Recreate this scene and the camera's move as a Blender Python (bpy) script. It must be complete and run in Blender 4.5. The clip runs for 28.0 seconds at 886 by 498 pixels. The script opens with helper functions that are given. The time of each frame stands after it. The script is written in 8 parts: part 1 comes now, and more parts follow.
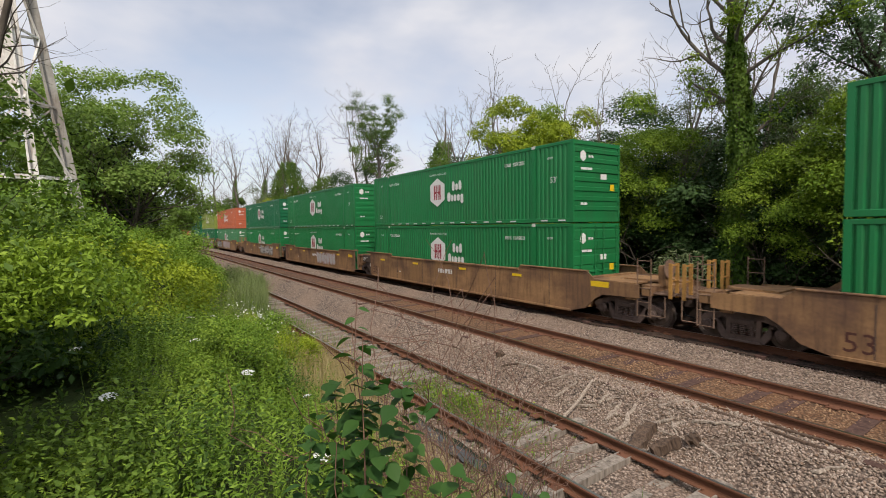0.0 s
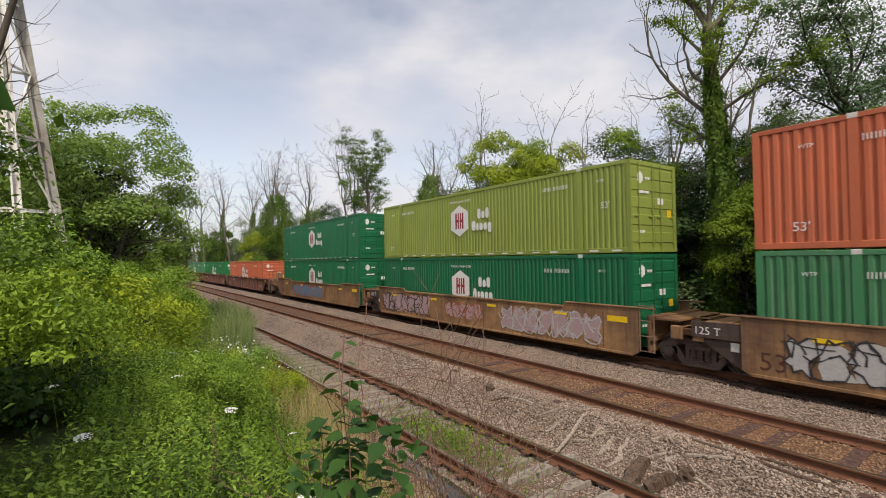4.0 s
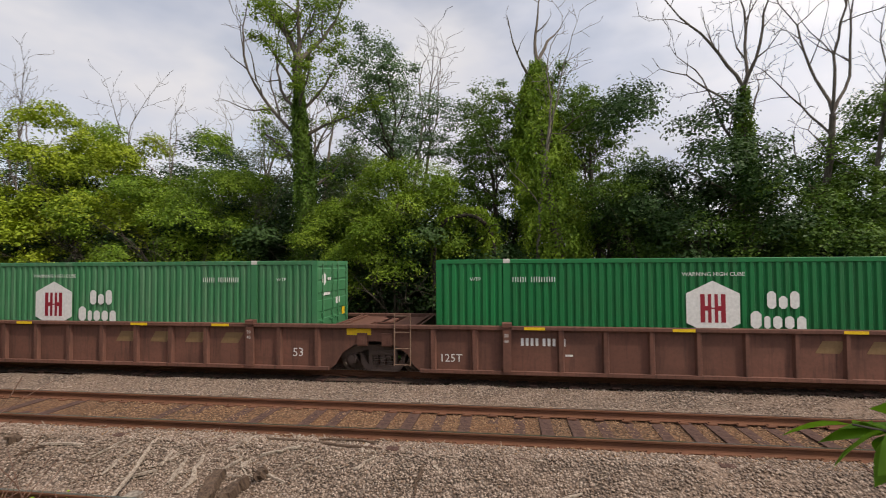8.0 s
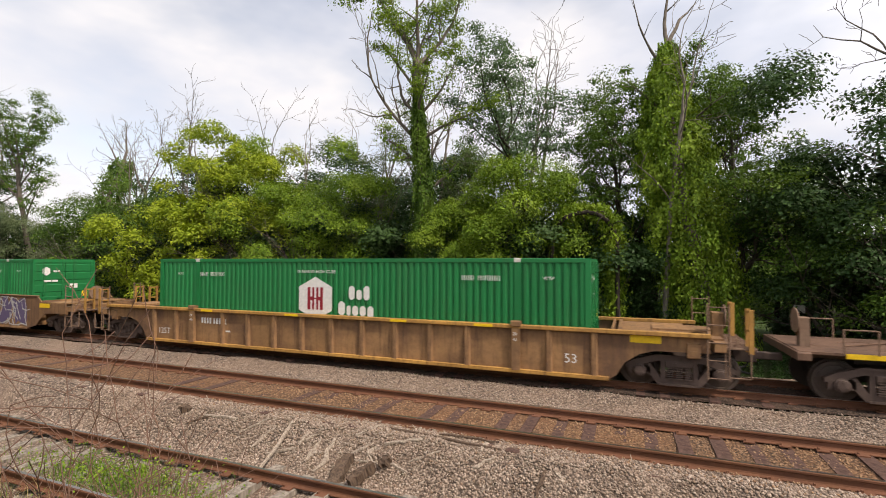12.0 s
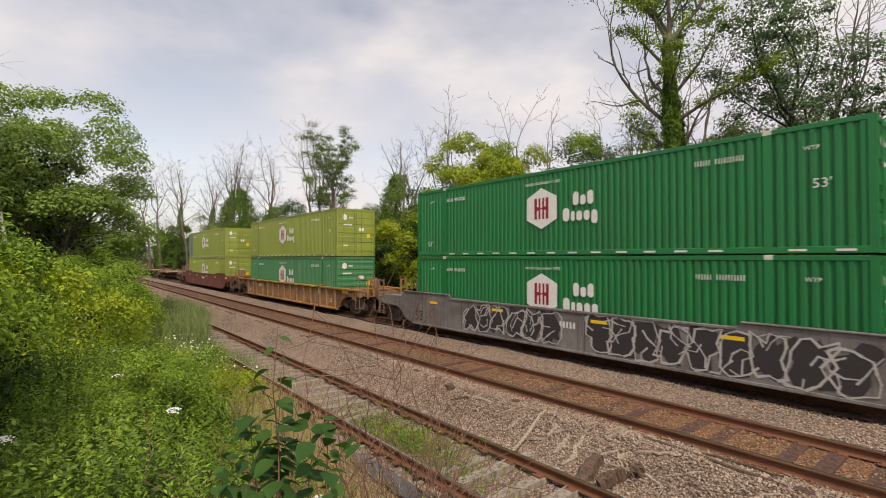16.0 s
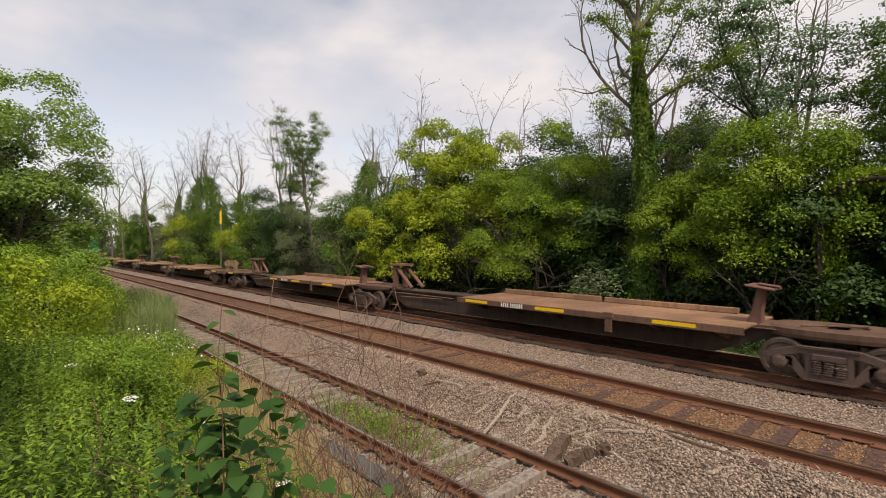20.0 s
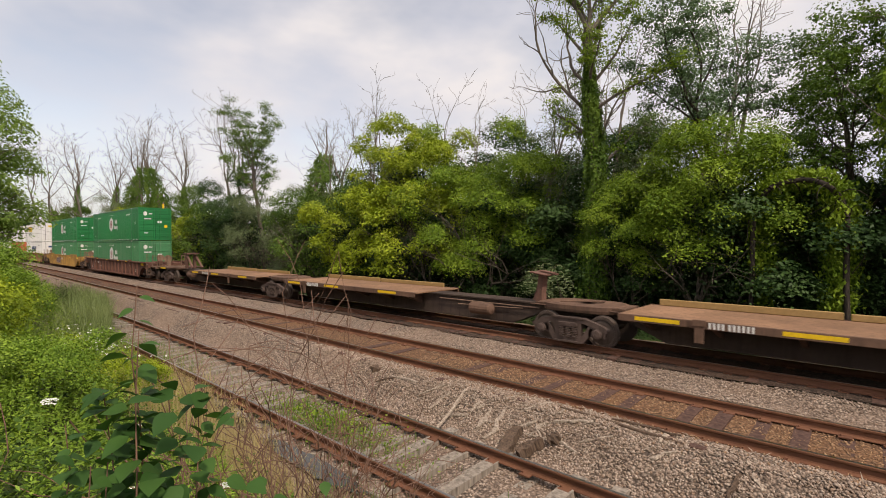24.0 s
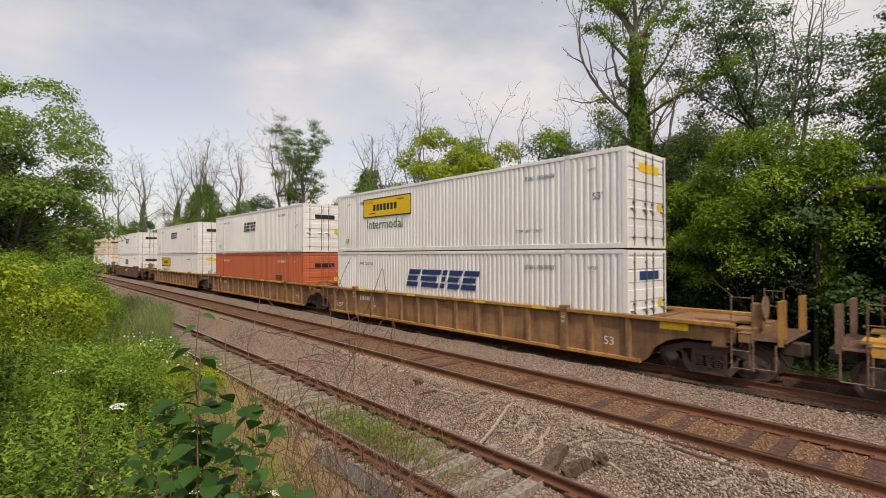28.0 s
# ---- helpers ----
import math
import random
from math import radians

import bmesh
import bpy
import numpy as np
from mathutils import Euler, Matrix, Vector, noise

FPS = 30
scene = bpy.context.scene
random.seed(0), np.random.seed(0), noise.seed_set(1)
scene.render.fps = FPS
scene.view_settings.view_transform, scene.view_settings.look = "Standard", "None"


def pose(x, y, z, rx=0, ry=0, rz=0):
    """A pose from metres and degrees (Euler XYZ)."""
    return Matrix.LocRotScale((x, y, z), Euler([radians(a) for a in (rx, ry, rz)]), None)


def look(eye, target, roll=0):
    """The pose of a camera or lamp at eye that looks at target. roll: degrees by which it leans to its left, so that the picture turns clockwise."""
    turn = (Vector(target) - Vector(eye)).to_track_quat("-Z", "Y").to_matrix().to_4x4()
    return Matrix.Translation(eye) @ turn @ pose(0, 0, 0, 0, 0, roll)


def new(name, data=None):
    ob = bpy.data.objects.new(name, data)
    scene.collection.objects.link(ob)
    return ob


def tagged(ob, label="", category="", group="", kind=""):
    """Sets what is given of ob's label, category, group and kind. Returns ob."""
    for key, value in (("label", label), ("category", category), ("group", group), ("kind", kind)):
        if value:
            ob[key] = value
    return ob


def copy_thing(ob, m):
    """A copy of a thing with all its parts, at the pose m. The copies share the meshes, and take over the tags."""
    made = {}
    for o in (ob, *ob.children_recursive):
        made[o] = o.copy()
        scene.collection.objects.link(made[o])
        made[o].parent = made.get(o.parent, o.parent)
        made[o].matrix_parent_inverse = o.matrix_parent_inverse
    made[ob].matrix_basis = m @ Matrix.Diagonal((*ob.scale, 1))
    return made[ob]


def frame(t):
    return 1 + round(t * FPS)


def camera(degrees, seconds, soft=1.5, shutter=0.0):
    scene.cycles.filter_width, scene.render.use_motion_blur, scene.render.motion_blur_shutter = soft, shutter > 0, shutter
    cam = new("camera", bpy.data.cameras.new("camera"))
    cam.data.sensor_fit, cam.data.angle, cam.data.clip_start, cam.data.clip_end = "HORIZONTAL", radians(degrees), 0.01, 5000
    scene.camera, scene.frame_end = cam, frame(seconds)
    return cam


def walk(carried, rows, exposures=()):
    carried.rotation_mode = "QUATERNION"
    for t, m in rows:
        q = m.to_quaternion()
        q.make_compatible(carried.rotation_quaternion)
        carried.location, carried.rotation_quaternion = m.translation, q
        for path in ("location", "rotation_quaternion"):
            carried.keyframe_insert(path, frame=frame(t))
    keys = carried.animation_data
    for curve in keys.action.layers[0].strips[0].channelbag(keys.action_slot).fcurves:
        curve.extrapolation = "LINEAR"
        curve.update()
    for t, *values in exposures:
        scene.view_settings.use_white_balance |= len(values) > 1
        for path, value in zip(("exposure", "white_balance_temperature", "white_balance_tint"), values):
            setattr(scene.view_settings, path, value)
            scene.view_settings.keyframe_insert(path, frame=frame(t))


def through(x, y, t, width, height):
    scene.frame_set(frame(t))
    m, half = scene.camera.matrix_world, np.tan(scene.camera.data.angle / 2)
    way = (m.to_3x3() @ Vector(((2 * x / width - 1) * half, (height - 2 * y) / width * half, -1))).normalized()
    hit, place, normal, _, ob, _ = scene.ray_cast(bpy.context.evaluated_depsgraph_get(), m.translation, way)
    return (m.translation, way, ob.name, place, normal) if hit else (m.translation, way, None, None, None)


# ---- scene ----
cam = camera(86.47, 28.0, soft=0.95, shutter=0.06)
PATH = [
    (0.0, pose(-0.043, -0.156, 3.058, 87.284, 0.681, 55.923)),
    (0.5, pose(-0.046, -0.156, 3.057, 87.759, 0.542, 58.003)),
    (1.0, pose(-0.039, -0.157, 3.060, 88.039, 0.561, 60.405)),
    (1.5, pose(-0.034, -0.157, 3.061, 88.887, 0.726, 62.603)),
    (2.0, pose(-0.031, -0.158, 3.061, 89.281, 0.874, 63.537)),
    (2.5, pose(-0.032, -0.158, 3.061, 89.796, 1.053, 63.066)),
    (3.0, pose(-0.032, -0.158, 3.061, 90.326, 1.131, 61.343)),
    (3.5, pose(-0.036, -0.158, 3.060, 90.855, 1.043, 58.682)),
    (4.0, pose(-0.039, -0.157, 3.060, 91.186, 0.902, 54.557)),
    (4.5, pose(-0.037, -0.168, 3.066, 91.685, 0.806, 49.572)),
    (6.5, pose(0.008, -0.105, 3.037, 92.379, 0.136, 40.976)),
    (7.0, pose(0.007, -0.093, 3.034, 92.312, 0.004, 39.373)),
    (7.5, pose(0.017, -0.080, 3.037, 91.779, 0.253, 28.334)),
    (8.0, pose(0.106, -0.047, 3.035, 91.674, 0.380, 7.921)),
    (8.5, pose(0.156, 0.004, 3.045, 92.829, 0.258, -15.953)),
    (9.0, pose(0.181, 0.049, 3.088, 93.862, 0.170, -30.712)),
    (9.5, pose(0.163, 0.084, 3.129, 94.197, -0.179, -34.481)),
    (10.0, pose(0.119, 0.116, 3.128, 93.669, -0.194, -32.976)),
    (10.5, pose(0.064, 0.139, 3.074, 93.082, -0.202, -22.718)),
    (11.0, pose(-0.023, 0.134, 2.998, 91.993, -0.141, 2.413)),
    (11.5, pose(-0.046, 0.092, 3.000, 91.738, -0.228, 16.614)),
    (12.0, pose(-0.046, 0.086, 2.990, 91.695, -0.114, 21.620)),
    (12.5, pose(-0.045, 0.099, 2.995, 91.757, -0.192, 26.095)),
    (13.0, pose(-0.034, 0.092, 2.997, 92.100, -0.164, 30.763)),
    (13.5, pose(-0.033, 0.044, 2.990, 92.110, -0.133, 34.482)),
    (15.5, pose(-0.014, -0.091, 3.034, 91.802, -0.181, 47.548)),
    (16.0, pose(-0.017, -0.060, 3.037, 91.149, -0.084, 50.469)),
    (16.5, pose(-0.044, -0.059, 3.032, 90.480, 0.007, 52.710)),
    (17.0, pose(-0.070, -0.029, 3.019, 90.394, 0.031, 53.858)),
    (17.5, pose(-0.021, -0.048, 3.034, 90.003, 0.136, 53.453)),
    (18.0, pose(0.012, -0.040, 3.024, 89.961, 0.128, 51.991)),
    (18.5, pose(0.035, -0.031, 3.014, 89.894, 0.186, 50.474)),
    (19.0, pose(0.027, -0.022, 3.004, 89.748, 0.263, 48.958)),
    (19.5, pose(0.023, 0.005, 2.993, 89.736, 0.313, 48.029)),
    (20.0, pose(0.002, 0.021, 2.975, 89.725, 0.254, 47.329)),
    (20.5, pose(-0.015, 0.062, 2.950, 89.772, 0.246, 46.818)),
    (21.0, pose(-0.024, 0.111, 2.927, 89.822, 0.266, 46.375)),
    (21.5, pose(-0.033, 0.137, 2.915, 89.854, 0.282, 45.929)),
    (23.5, pose(-0.036, 0.124, 2.920, 89.366, 0.296, 43.026)),
    (24.0, pose(-0.034, 0.107, 2.924, 89.285, -0.012, 41.952)),
    (24.5, pose(-0.013, 0.097, 2.939, 89.061, 0.128, 41.497)),
    (25.0, pose(-0.009, 0.093, 2.949, 89.254, 0.070, 41.308)),
    (25.5, pose(-0.012, 0.095, 2.950, 89.695, 0.009, 40.858)),
    (26.0, pose(-0.025, 0.095, 2.942, 90.234, -0.169, 40.422)),
    (26.5, pose(-0.007, 0.103, 2.947, 90.416, -0.074, 42.393)),
    (27.0, pose(-0.001, 0.086, 2.959, 90.563, -0.052, 44.905)),
    (27.5, pose(0.012, 0.079, 2.962, 90.664, -0.132, 46.755)),
    (28.0, pose(0.002, 0.082, 2.954, 90.784, 0.026, 47.216)),
]
walk(cam, PATH, [(0.0, -0.25, 6700, 12), (1.0, 0.16, 6700, 12), (2.0, -0.1, 6900, 12), (4.5, -0.25, 6900, 13), (7.0, -0.28, 6900, 13), (8.0, -0.33, 6900, 13), (9.0, -0.44, 7000, 12), (10.0, -0.6, 7000, 12), (11.0, -0.3, 7100, 12), (12.0, 0.06, 7100, 13), (13.5, -0.03, 7300, 14), (16.0, -0.20, 7400, 15), (17.0, -0.24, 7400, 15), (20.0, -0.20, 7400, 15), (26.0, -0.18, 7300, 15), (28.0, -0.30, 7300, 15)])

# ---- world and light ----
SUN_TO = Vector((0.70, -0.30, 0.95)).normalized()
world = bpy.data.worlds.new("sky")
scene.world = world
world.use_nodes = True
wn, wl = world.node_tree.nodes, world.node_tree.links
wn.clear()
w_out = wn.new("ShaderNodeOutputWorld")
w_bg = wn.new("ShaderNodeBackground")
w_sky = wn.new("ShaderNodeTexSky")
w_sky.sky_type = "NISHITA"
w_sky.sun_disc = False
w_sky.sun_elevation = math.asin(SUN_TO.z)
w_sky.sun_rotation = math.atan2(SUN_TO.x, SUN_TO.y)
w_sky.dust_density = 2.0
w_geo = wn.new("ShaderNodeTexCoord")
w_map = wn.new("ShaderNodeMapping")
w_map.inputs["Scale"].default_value = (1.0, 1.0, 2.2)
w_n1 = wn.new("ShaderNodeTexNoise")
w_n1.inputs["Scale"].default_value = 1.7
w_n1.inputs["Detail"].default_value = 5.0
w_n1.inputs["Roughness"].default_value = 0.52
w_ramp = wn.new("ShaderNodeValToRGB")
w_ramp.color_ramp.elements[0].position = 0.40
w_ramp.color_ramp.elements[1].position = 0.60
w_n2 = wn.new("ShaderNodeTexNoise")
w_n2.inputs["Scale"].default_value = 3.1
w_n2.inputs["Detail"].default_value = 6.0
w_cl = wn.new("ShaderNodeValToRGB")
w_cl.color_ramp.elements[0].position = 0.3
w_cl.color_ramp.elements[0].color = (6.1, 6.7, 8.1, 1)
w_cl.color_ramp.elements[1].position = 0.68
w_cl.color_ramp.elements[1].color = (8.5, 8.65, 9.1, 1)
w_mix = wn.new("ShaderNodeMix")
w_mix.data_type = "RGBA"
w_hue = wn.new("ShaderNodeHueSaturation")
w_hue.inputs["Saturation"].default_value = 0.62
w_hue.inputs["Value"].default_value = 1.9
wl.new(w_geo.outputs["Generated"], w_map.inputs["Vector"])
wl.new(w_map.outputs["Vector"], w_n1.inputs["Vector"])
wl.new(w_map.outputs["Vector"], w_n2.inputs["Vector"])
wl.new(w_n1.outputs["Fac"], w_ramp.inputs["Fac"])
wl.new(w_n2.outputs["Fac"], w_cl.inputs["Fac"])
wl.new(w_ramp.outputs["Color"], w_mix.inputs["Factor"])
wl.new(w_sky.outputs["Color"], w_hue.inputs["Color"])
wl.new(w_hue.outputs["Color"], w_mix.inputs["A"])
# clouds are brighter towards the sun
w_dot = wn.new("ShaderNodeVectorMath")
w_dot.operation = "DOT_PRODUCT"
w_dot.inputs[1].default_value = SUN_TO
w_gain = wn.new("ShaderNodeMapRange")
w_gain.inputs["From Min"].default_value = 0.1
w_gain.inputs["From Max"].default_value = 1.0
w_gain.inputs["To Min"].default_value = 1.0
w_gain.inputs["To Max"].default_value = 2.0
w_glow = wn.new("ShaderNodeVectorMath")
w_glow.operation = "SCALE"
wl.new(w_geo.outputs["Generated"], w_dot.inputs[0])
wl.new(w_dot.outputs["Value"], w_gain.inputs["Value"])
wl.new(w_cl.outputs["Color"], w_glow.inputs[0])
wl.new(w_gain.outputs["Result"], w_glow.inputs["Scale"])
wl.new(w_glow.outputs["Vector"], w_mix.inputs["B"])
wl.new(w_mix.outputs["Result"], w_bg.inputs["Color"])
w_bg.inputs["Strength"].default_value = 0.115
wl.new(w_bg.outputs["Background"], w_out.inputs["Surface"])

sun = new("sun", bpy.data.lights.new("sun", "SUN"))
sun.data.energy = 3.5
sun.data.angle = radians(3)
sun.data.color = (1.0, 0.93, 0.82)
sun.matrix_world = look(SUN_TO * 50, (0, 0, 0))


# ---- materials ----
def base_mat(name, rough=0.8, metal=0.0, spec=0.3):
    m = bpy.data.materials.new(name)
    m.use_nodes = True
    b = m.node_tree.nodes["Principled BSDF"]
    b.inputs["Roughness"].default_value = rough
    b.inputs["Metallic"].default_value = metal
    b.inputs["Specular IOR Level"].default_value = spec
    return m, m.node_tree.nodes, m.node_tree.links, b


def rgb(c):
    return (c[0], c[1], c[2], 1)


def noise_node(n, l, scale, detail=4.0, stretch=(1, 1, 1), rough=0.55):
    tc = n.new("ShaderNodeTexCoord")
    mp = n.new("ShaderNodeMapping")
    mp.inputs["Scale"].default_value = stretch
    t = n.new("ShaderNodeTexNoise")
    t.inputs["Scale"].default_value = scale
    t.inputs["Detail"].default_value = detail
    t.inputs["Roughness"].default_value = rough
    l.new(tc.outputs["Object"], mp.inputs["Vector"])
    l.new(mp.outputs["Vector"], t.inputs["Vector"])
    return t.outputs["Fac"]


def ramp(n, l, fac, stops):
    r = n.new("ShaderNodeValToRGB")
    while len(r.color_ramp.elements) < len(stops):
        r.color_ramp.elements.new(0.5)
    for e, (p, c) in zip(r.color_ramp.elements, stops):
        e.position, e.color = p, rgb(c)
    l.new(fac, r.inputs["Fac"])
    return r.outputs["Color"]


def mixc(n, l, fac, a, b, mode="MIX"):
    m = n.new("ShaderNodeMix")
    m.data_type = "RGBA"
    m.blend_type = mode
    for key, v in (("Factor", fac), ("A", a), ("B", b)):
        s = m.inputs[key]
        if isinstance(v, (int, float)):
            s.default_value = v
        elif isinstance(v, tuple):
            s.default_value = rgb(v)
        else:
            l.new(v, s)
    return m.outputs["Result"]


def bump(n, l, b, fac, strength=0.3, dist=0.01):
    k = n.new("ShaderNodeBump")
    k.inputs["Strength"].default_value = strength
    k.inputs["Distance"].default_value = dist
    l.new(fac, k.inputs["Height"])
    l.new(k.outputs["Normal"], b.inputs["Normal"])


def obj_random(n):
    return n.new("ShaderNodeObjectInfo").outputs["Random"]


def island_random(n):
    return n.new("ShaderNodeNewGeometry").outputs["Random Per Island"]


def scaled(c, k):
    return (min(1, c[0] * k), min(1, c[1] * k), min(1, c[2] * k))


def paint(name, c, rough=0.5, grime=(0.06, 0.05, 0.04), amount=0.35, streak=1.0, spec=0.3, tone=0.12):
    """Weathered paint: tone varies from piece to piece, with blotches and streaks that run down."""
    m, n, l, b = base_mat(name, rough, 0.0, spec)
    col = mixc(n, l, obj_random(n), scaled(c, 1 - tone), scaled(c, 1 + tone))
    fine = noise_node(n, l, 9.0, 6.0)
    col = mixc(n, l, ramp(n, l, fine, [(0.3, (0, 0, 0)), (0.8, (0.22, 0.22, 0.22))]), col, scaled(c, 1.35))
    down = noise_node(n, l, 3.0 * streak, 5.0, (2.2, 2.2, 0.16))
    col = mixc(n, l, ramp(n, l, down, [(0.47, (0, 0, 0)), (0.78, (amount, amount, amount))]), col, grime)
    big = noise_node(n, l, 0.7, 4.0)
    col = mixc(n, l, ramp(n, l, big, [(0.45, (0, 0, 0)), (0.75, (amount * 0.5,) * 3)]), col, grime)
    l.new(col, b.inputs["Base Color"])
    bump(n, l, b, fine, 0.12, 0.004)
    return m


def rusty(name, c, rust=(0.16, 0.07, 0.035), amount=0.6, rough=0.75):
    m, n, l, b = base_mat(name, rough, 0.0, 0.25)
    fine = noise_node(n, l, 14.0, 7.0)
    big = noise_node(n, l, 1.1, 5.0, (1, 1, 0.5))
    col = mixc(n, l, obj_random(n), scaled(c, 0.85), scaled(c, 1.15))
    col = mixc(n, l, ramp(n, l, big, [(0.38, (0, 0, 0)), (0.68, (amount,) * 3)]), col, rust)
    wide = noise_node(n, l, 0.45, 4.0, (1, 1, 1.6), 0.65)
    col = mixc(n, l, ramp(n, l, wide, [(0.46, (0, 0, 0)), (0.66, (0.7,) * 3)]), col, scaled(c, 1.45))
    streak = noise_node(n, l, 5.0, 4.0, (1.6, 1.6, 0.14), 0.6)
    col = mixc(n, l, ramp(n, l, streak, [(0.50, (0, 0, 0)), (0.70, (0.6,) * 3)]), col, scaled(rust, 0.65))
    col = mixc(n, l, ramp(n, l, fine, [(0.45, (0, 0, 0)), (0.8, (0.28,) * 3)]), col, scaled(rust, 0.45))
    l.new(col, b.inputs["Base Color"])
    bump(n, l, b, fine, 0.3, 0.006)
    return m


def plain(name, c, rough=0.6, spec=0.3, metal=0.0):
    m, n, l, b = base_mat(name, rough, metal, spec)
    f = noise_node(n, l, 12.0, 5.0)
    l.new(ramp(n, l, f, [(0.25, scaled(c, 0.82)), (0.8, scaled(c, 1.12))]), b.inputs["Base Color"])
    return m


def leafy(name, dark, mid, light, through=0.26, rough=0.5):
    m, n, l, b = base_mat(name, rough, 0.0, 0.14)
    lo = tuple(0.55 * p + 0.45 * q for p, q in zip(dark, mid))
    hi = tuple(0.5 * p + 0.5 * q for p, q in zip(light, mid))
    col = ramp(n, l, island_random(n), [(0.0, lo), (0.5, mid), (1.0, hi)])
    big = noise_node(n, l, 0.55, 3.0)
    col = mixc(n, l, ramp(n, l, big, [(0.45, (0.0,) * 3), (0.66, (0.50,) * 3)]), col, light)
    patch = noise_node(n, l, 1.3, 3.0)
    col = mixc(n, l, ramp(n, l, patch, [(0.34, (0.55,) * 3), (0.52, (0.0,) * 3)]), col, dark)
    l.new(col, b.inputs["Base Color"])
    tr = n.new("ShaderNodeBsdfTranslucent")
    l.new(mixc(n, l, 1.0, col, (1.0, 1.0, 0.55), "MULTIPLY"), tr.inputs["Color"])
    mx = n.new("ShaderNodeMixShader")
    mx.inputs["Fac"].default_value = through
    l.new(b.outputs["BSDF"], mx.inputs[1])
    l.new(tr.outputs["BSDF"], mx.inputs[2])
    l.new(mx.outputs["Shader"], n["Material Output"].inputs["Surface"])
    return m


def barky(name, dark, light, scale=6.0):
    m, n, l, b = base_mat(name, 0.9, 0.0, 0.15)
    f = noise_node(n, l, scale, 6.0, (3, 3, 0.6))
    l.new(ramp(n, l, f, [(0.3, dark), (0.75, light)]), b.inputs["Base Color"])
    bump(n, l, b, f, 0.6, 0.02)
    return m


def stony(name, tones):
    m, n, l, b = base_mat(name, 0.92, 0.0, 0.2)
    k = len(tones) - 1
    col = ramp(n, l, island_random(n), [(i / k, t) for i, t in enumerate(tones)])
    f = noise_node(n, l, 30.0, 4.0)
    col = mixc(n, l, ramp(n, l, f, [(0.35, (0.0,) * 3), (0.75, (0.4,) * 3)]), col, (0.10, 0.075, 0.06))
    big = noise_node(n, l, 0.6, 3.0)
    col = mixc(n, l, ramp(n, l, big, [(0.4, (0.0,) * 3), (0.7, (0.45,) * 3)]), col, (0.17, 0.115, 0.085))
    l.new(col, b.inputs["Base Color"])
    return m


GREEN = paint("green_container_paint", (0.010, 0.150, 0.045), 0.42, amount=0.25)
GREEN_FADED = paint("faded_green_paint", (0.040, 0.170, 0.070), 0.6, (0.20, 0.24, 0.18), 0.35)
GREEN_DEEP = paint("deep_green_paint", (0.008, 0.115, 0.048), 0.42, amount=0.25)
OLIVE = paint("olive_green_paint", (0.200, 0.248, 0.050), 0.5, (0.10, 0.12, 0.03), 0.3)
ORANGE = paint("orange_red_paint", (0.430, 0.110, 0.050), 0.55, (0.18, 0.07, 0.05), 0.35)
WHITE = paint("white_container_paint", (0.66, 0.655, 0.64), 0.45, (0.36, 0.30, 0.23), 0.3, tone=0.05)
CREAM = paint("cream_container_paint", (0.60, 0.50, 0.38), 0.5, (0.30, 0.22, 0.15), 0.35, tone=0.05)
WELL_YELLOW = rusty("weathered_yellow_car_paint", (0.255, 0.142, 0.064), (0.105, 0.058, 0.040), 0.85)
WELL_GOLD = rusty("orange_yellow_car_paint", (0.46, 0.255, 0.055), (0.20, 0.10, 0.045), 0.6)
WELL_CHORD = rusty("worn_yellow_top_chord", (0.40, 0.215, 0.055), (0.20, 0.10, 0.045), 0.5)
WELL_BROWN = rusty("oxide_brown_car_paint", (0.135, 0.060, 0.042), (0.085, 0.045, 0.034), 0.6)
WELL_GREY = rusty("grey_car_paint", (0.17, 0.158, 0.155), (0.10, 0.075, 0.062), 0.5)
WELL_RED = rusty("dark_red_car_paint", (0.150, 0.048, 0.036), (0.08, 0.04, 0.032), 0.5)
SPINE = rusty("rusty_brown_spine_steel", (0.125, 0.072, 0.048), (0.075, 0.045, 0.033), 0.7)
SILL = rusty("grimy_dark_sill_steel", (0.055, 0.038, 0.030), (0.035, 0.024, 0.020), 0.6)
HITCH_RED = rusty("red_brown_hitch_steel", (0.135, 0.070, 0.052), (0.10, 0.055, 0.042), 0.6)
DECK = rusty("brown_deck_steel", (0.25, 0.142, 0.085), (0.15, 0.085, 0.052), 0.6)
TRUCK = rusty("dark_truck_casting", (0.078, 0.054, 0.045), (0.042, 0.029, 0.024), 0.6)
STEP_STEEL = rusty("rusty_step_steel", (0.20, 0.13, 0.09), (0.10, 0.055, 0.035), 0.5)
WHEEL_RIM = rusty("worn_wheel_steel", (0.080, 0.060, 0.050), (0.055, 0.036, 0.027), 0.5, 0.5)
YELLOW = plain("yellow_reflective_strip", (0.72, 0.47, 0.02), 0.45)
WHITE_MARK = plain("white_lettering", (0.66, 0.65, 0.62), 0.55)
RED_MARK = plain("dark_red_emblem", (0.26, 0.018, 0.030), 0.5)
BLUE_MARK = plain("navy_blue_lettering", (0.020, 0.045, 0.14), 0.5)
BLACK_MARK = plain("black_lettering", (0.02, 0.02, 0.022), 0.6)
BROWN_MARK = plain("dark_rust_brown_lettering", (0.075, 0.028, 0.020), 0.7)
DARKGREEN_MARK = plain("dark_green_lettering", (0.015, 0.09, 0.05), 0.6)
CAST_WHITE = plain("white_corner_casting", (0.55, 0.53, 0.48), 0.6)
GASKET = plain("dark_gap_rubber", (0.02, 0.02, 0.02), 0.8)
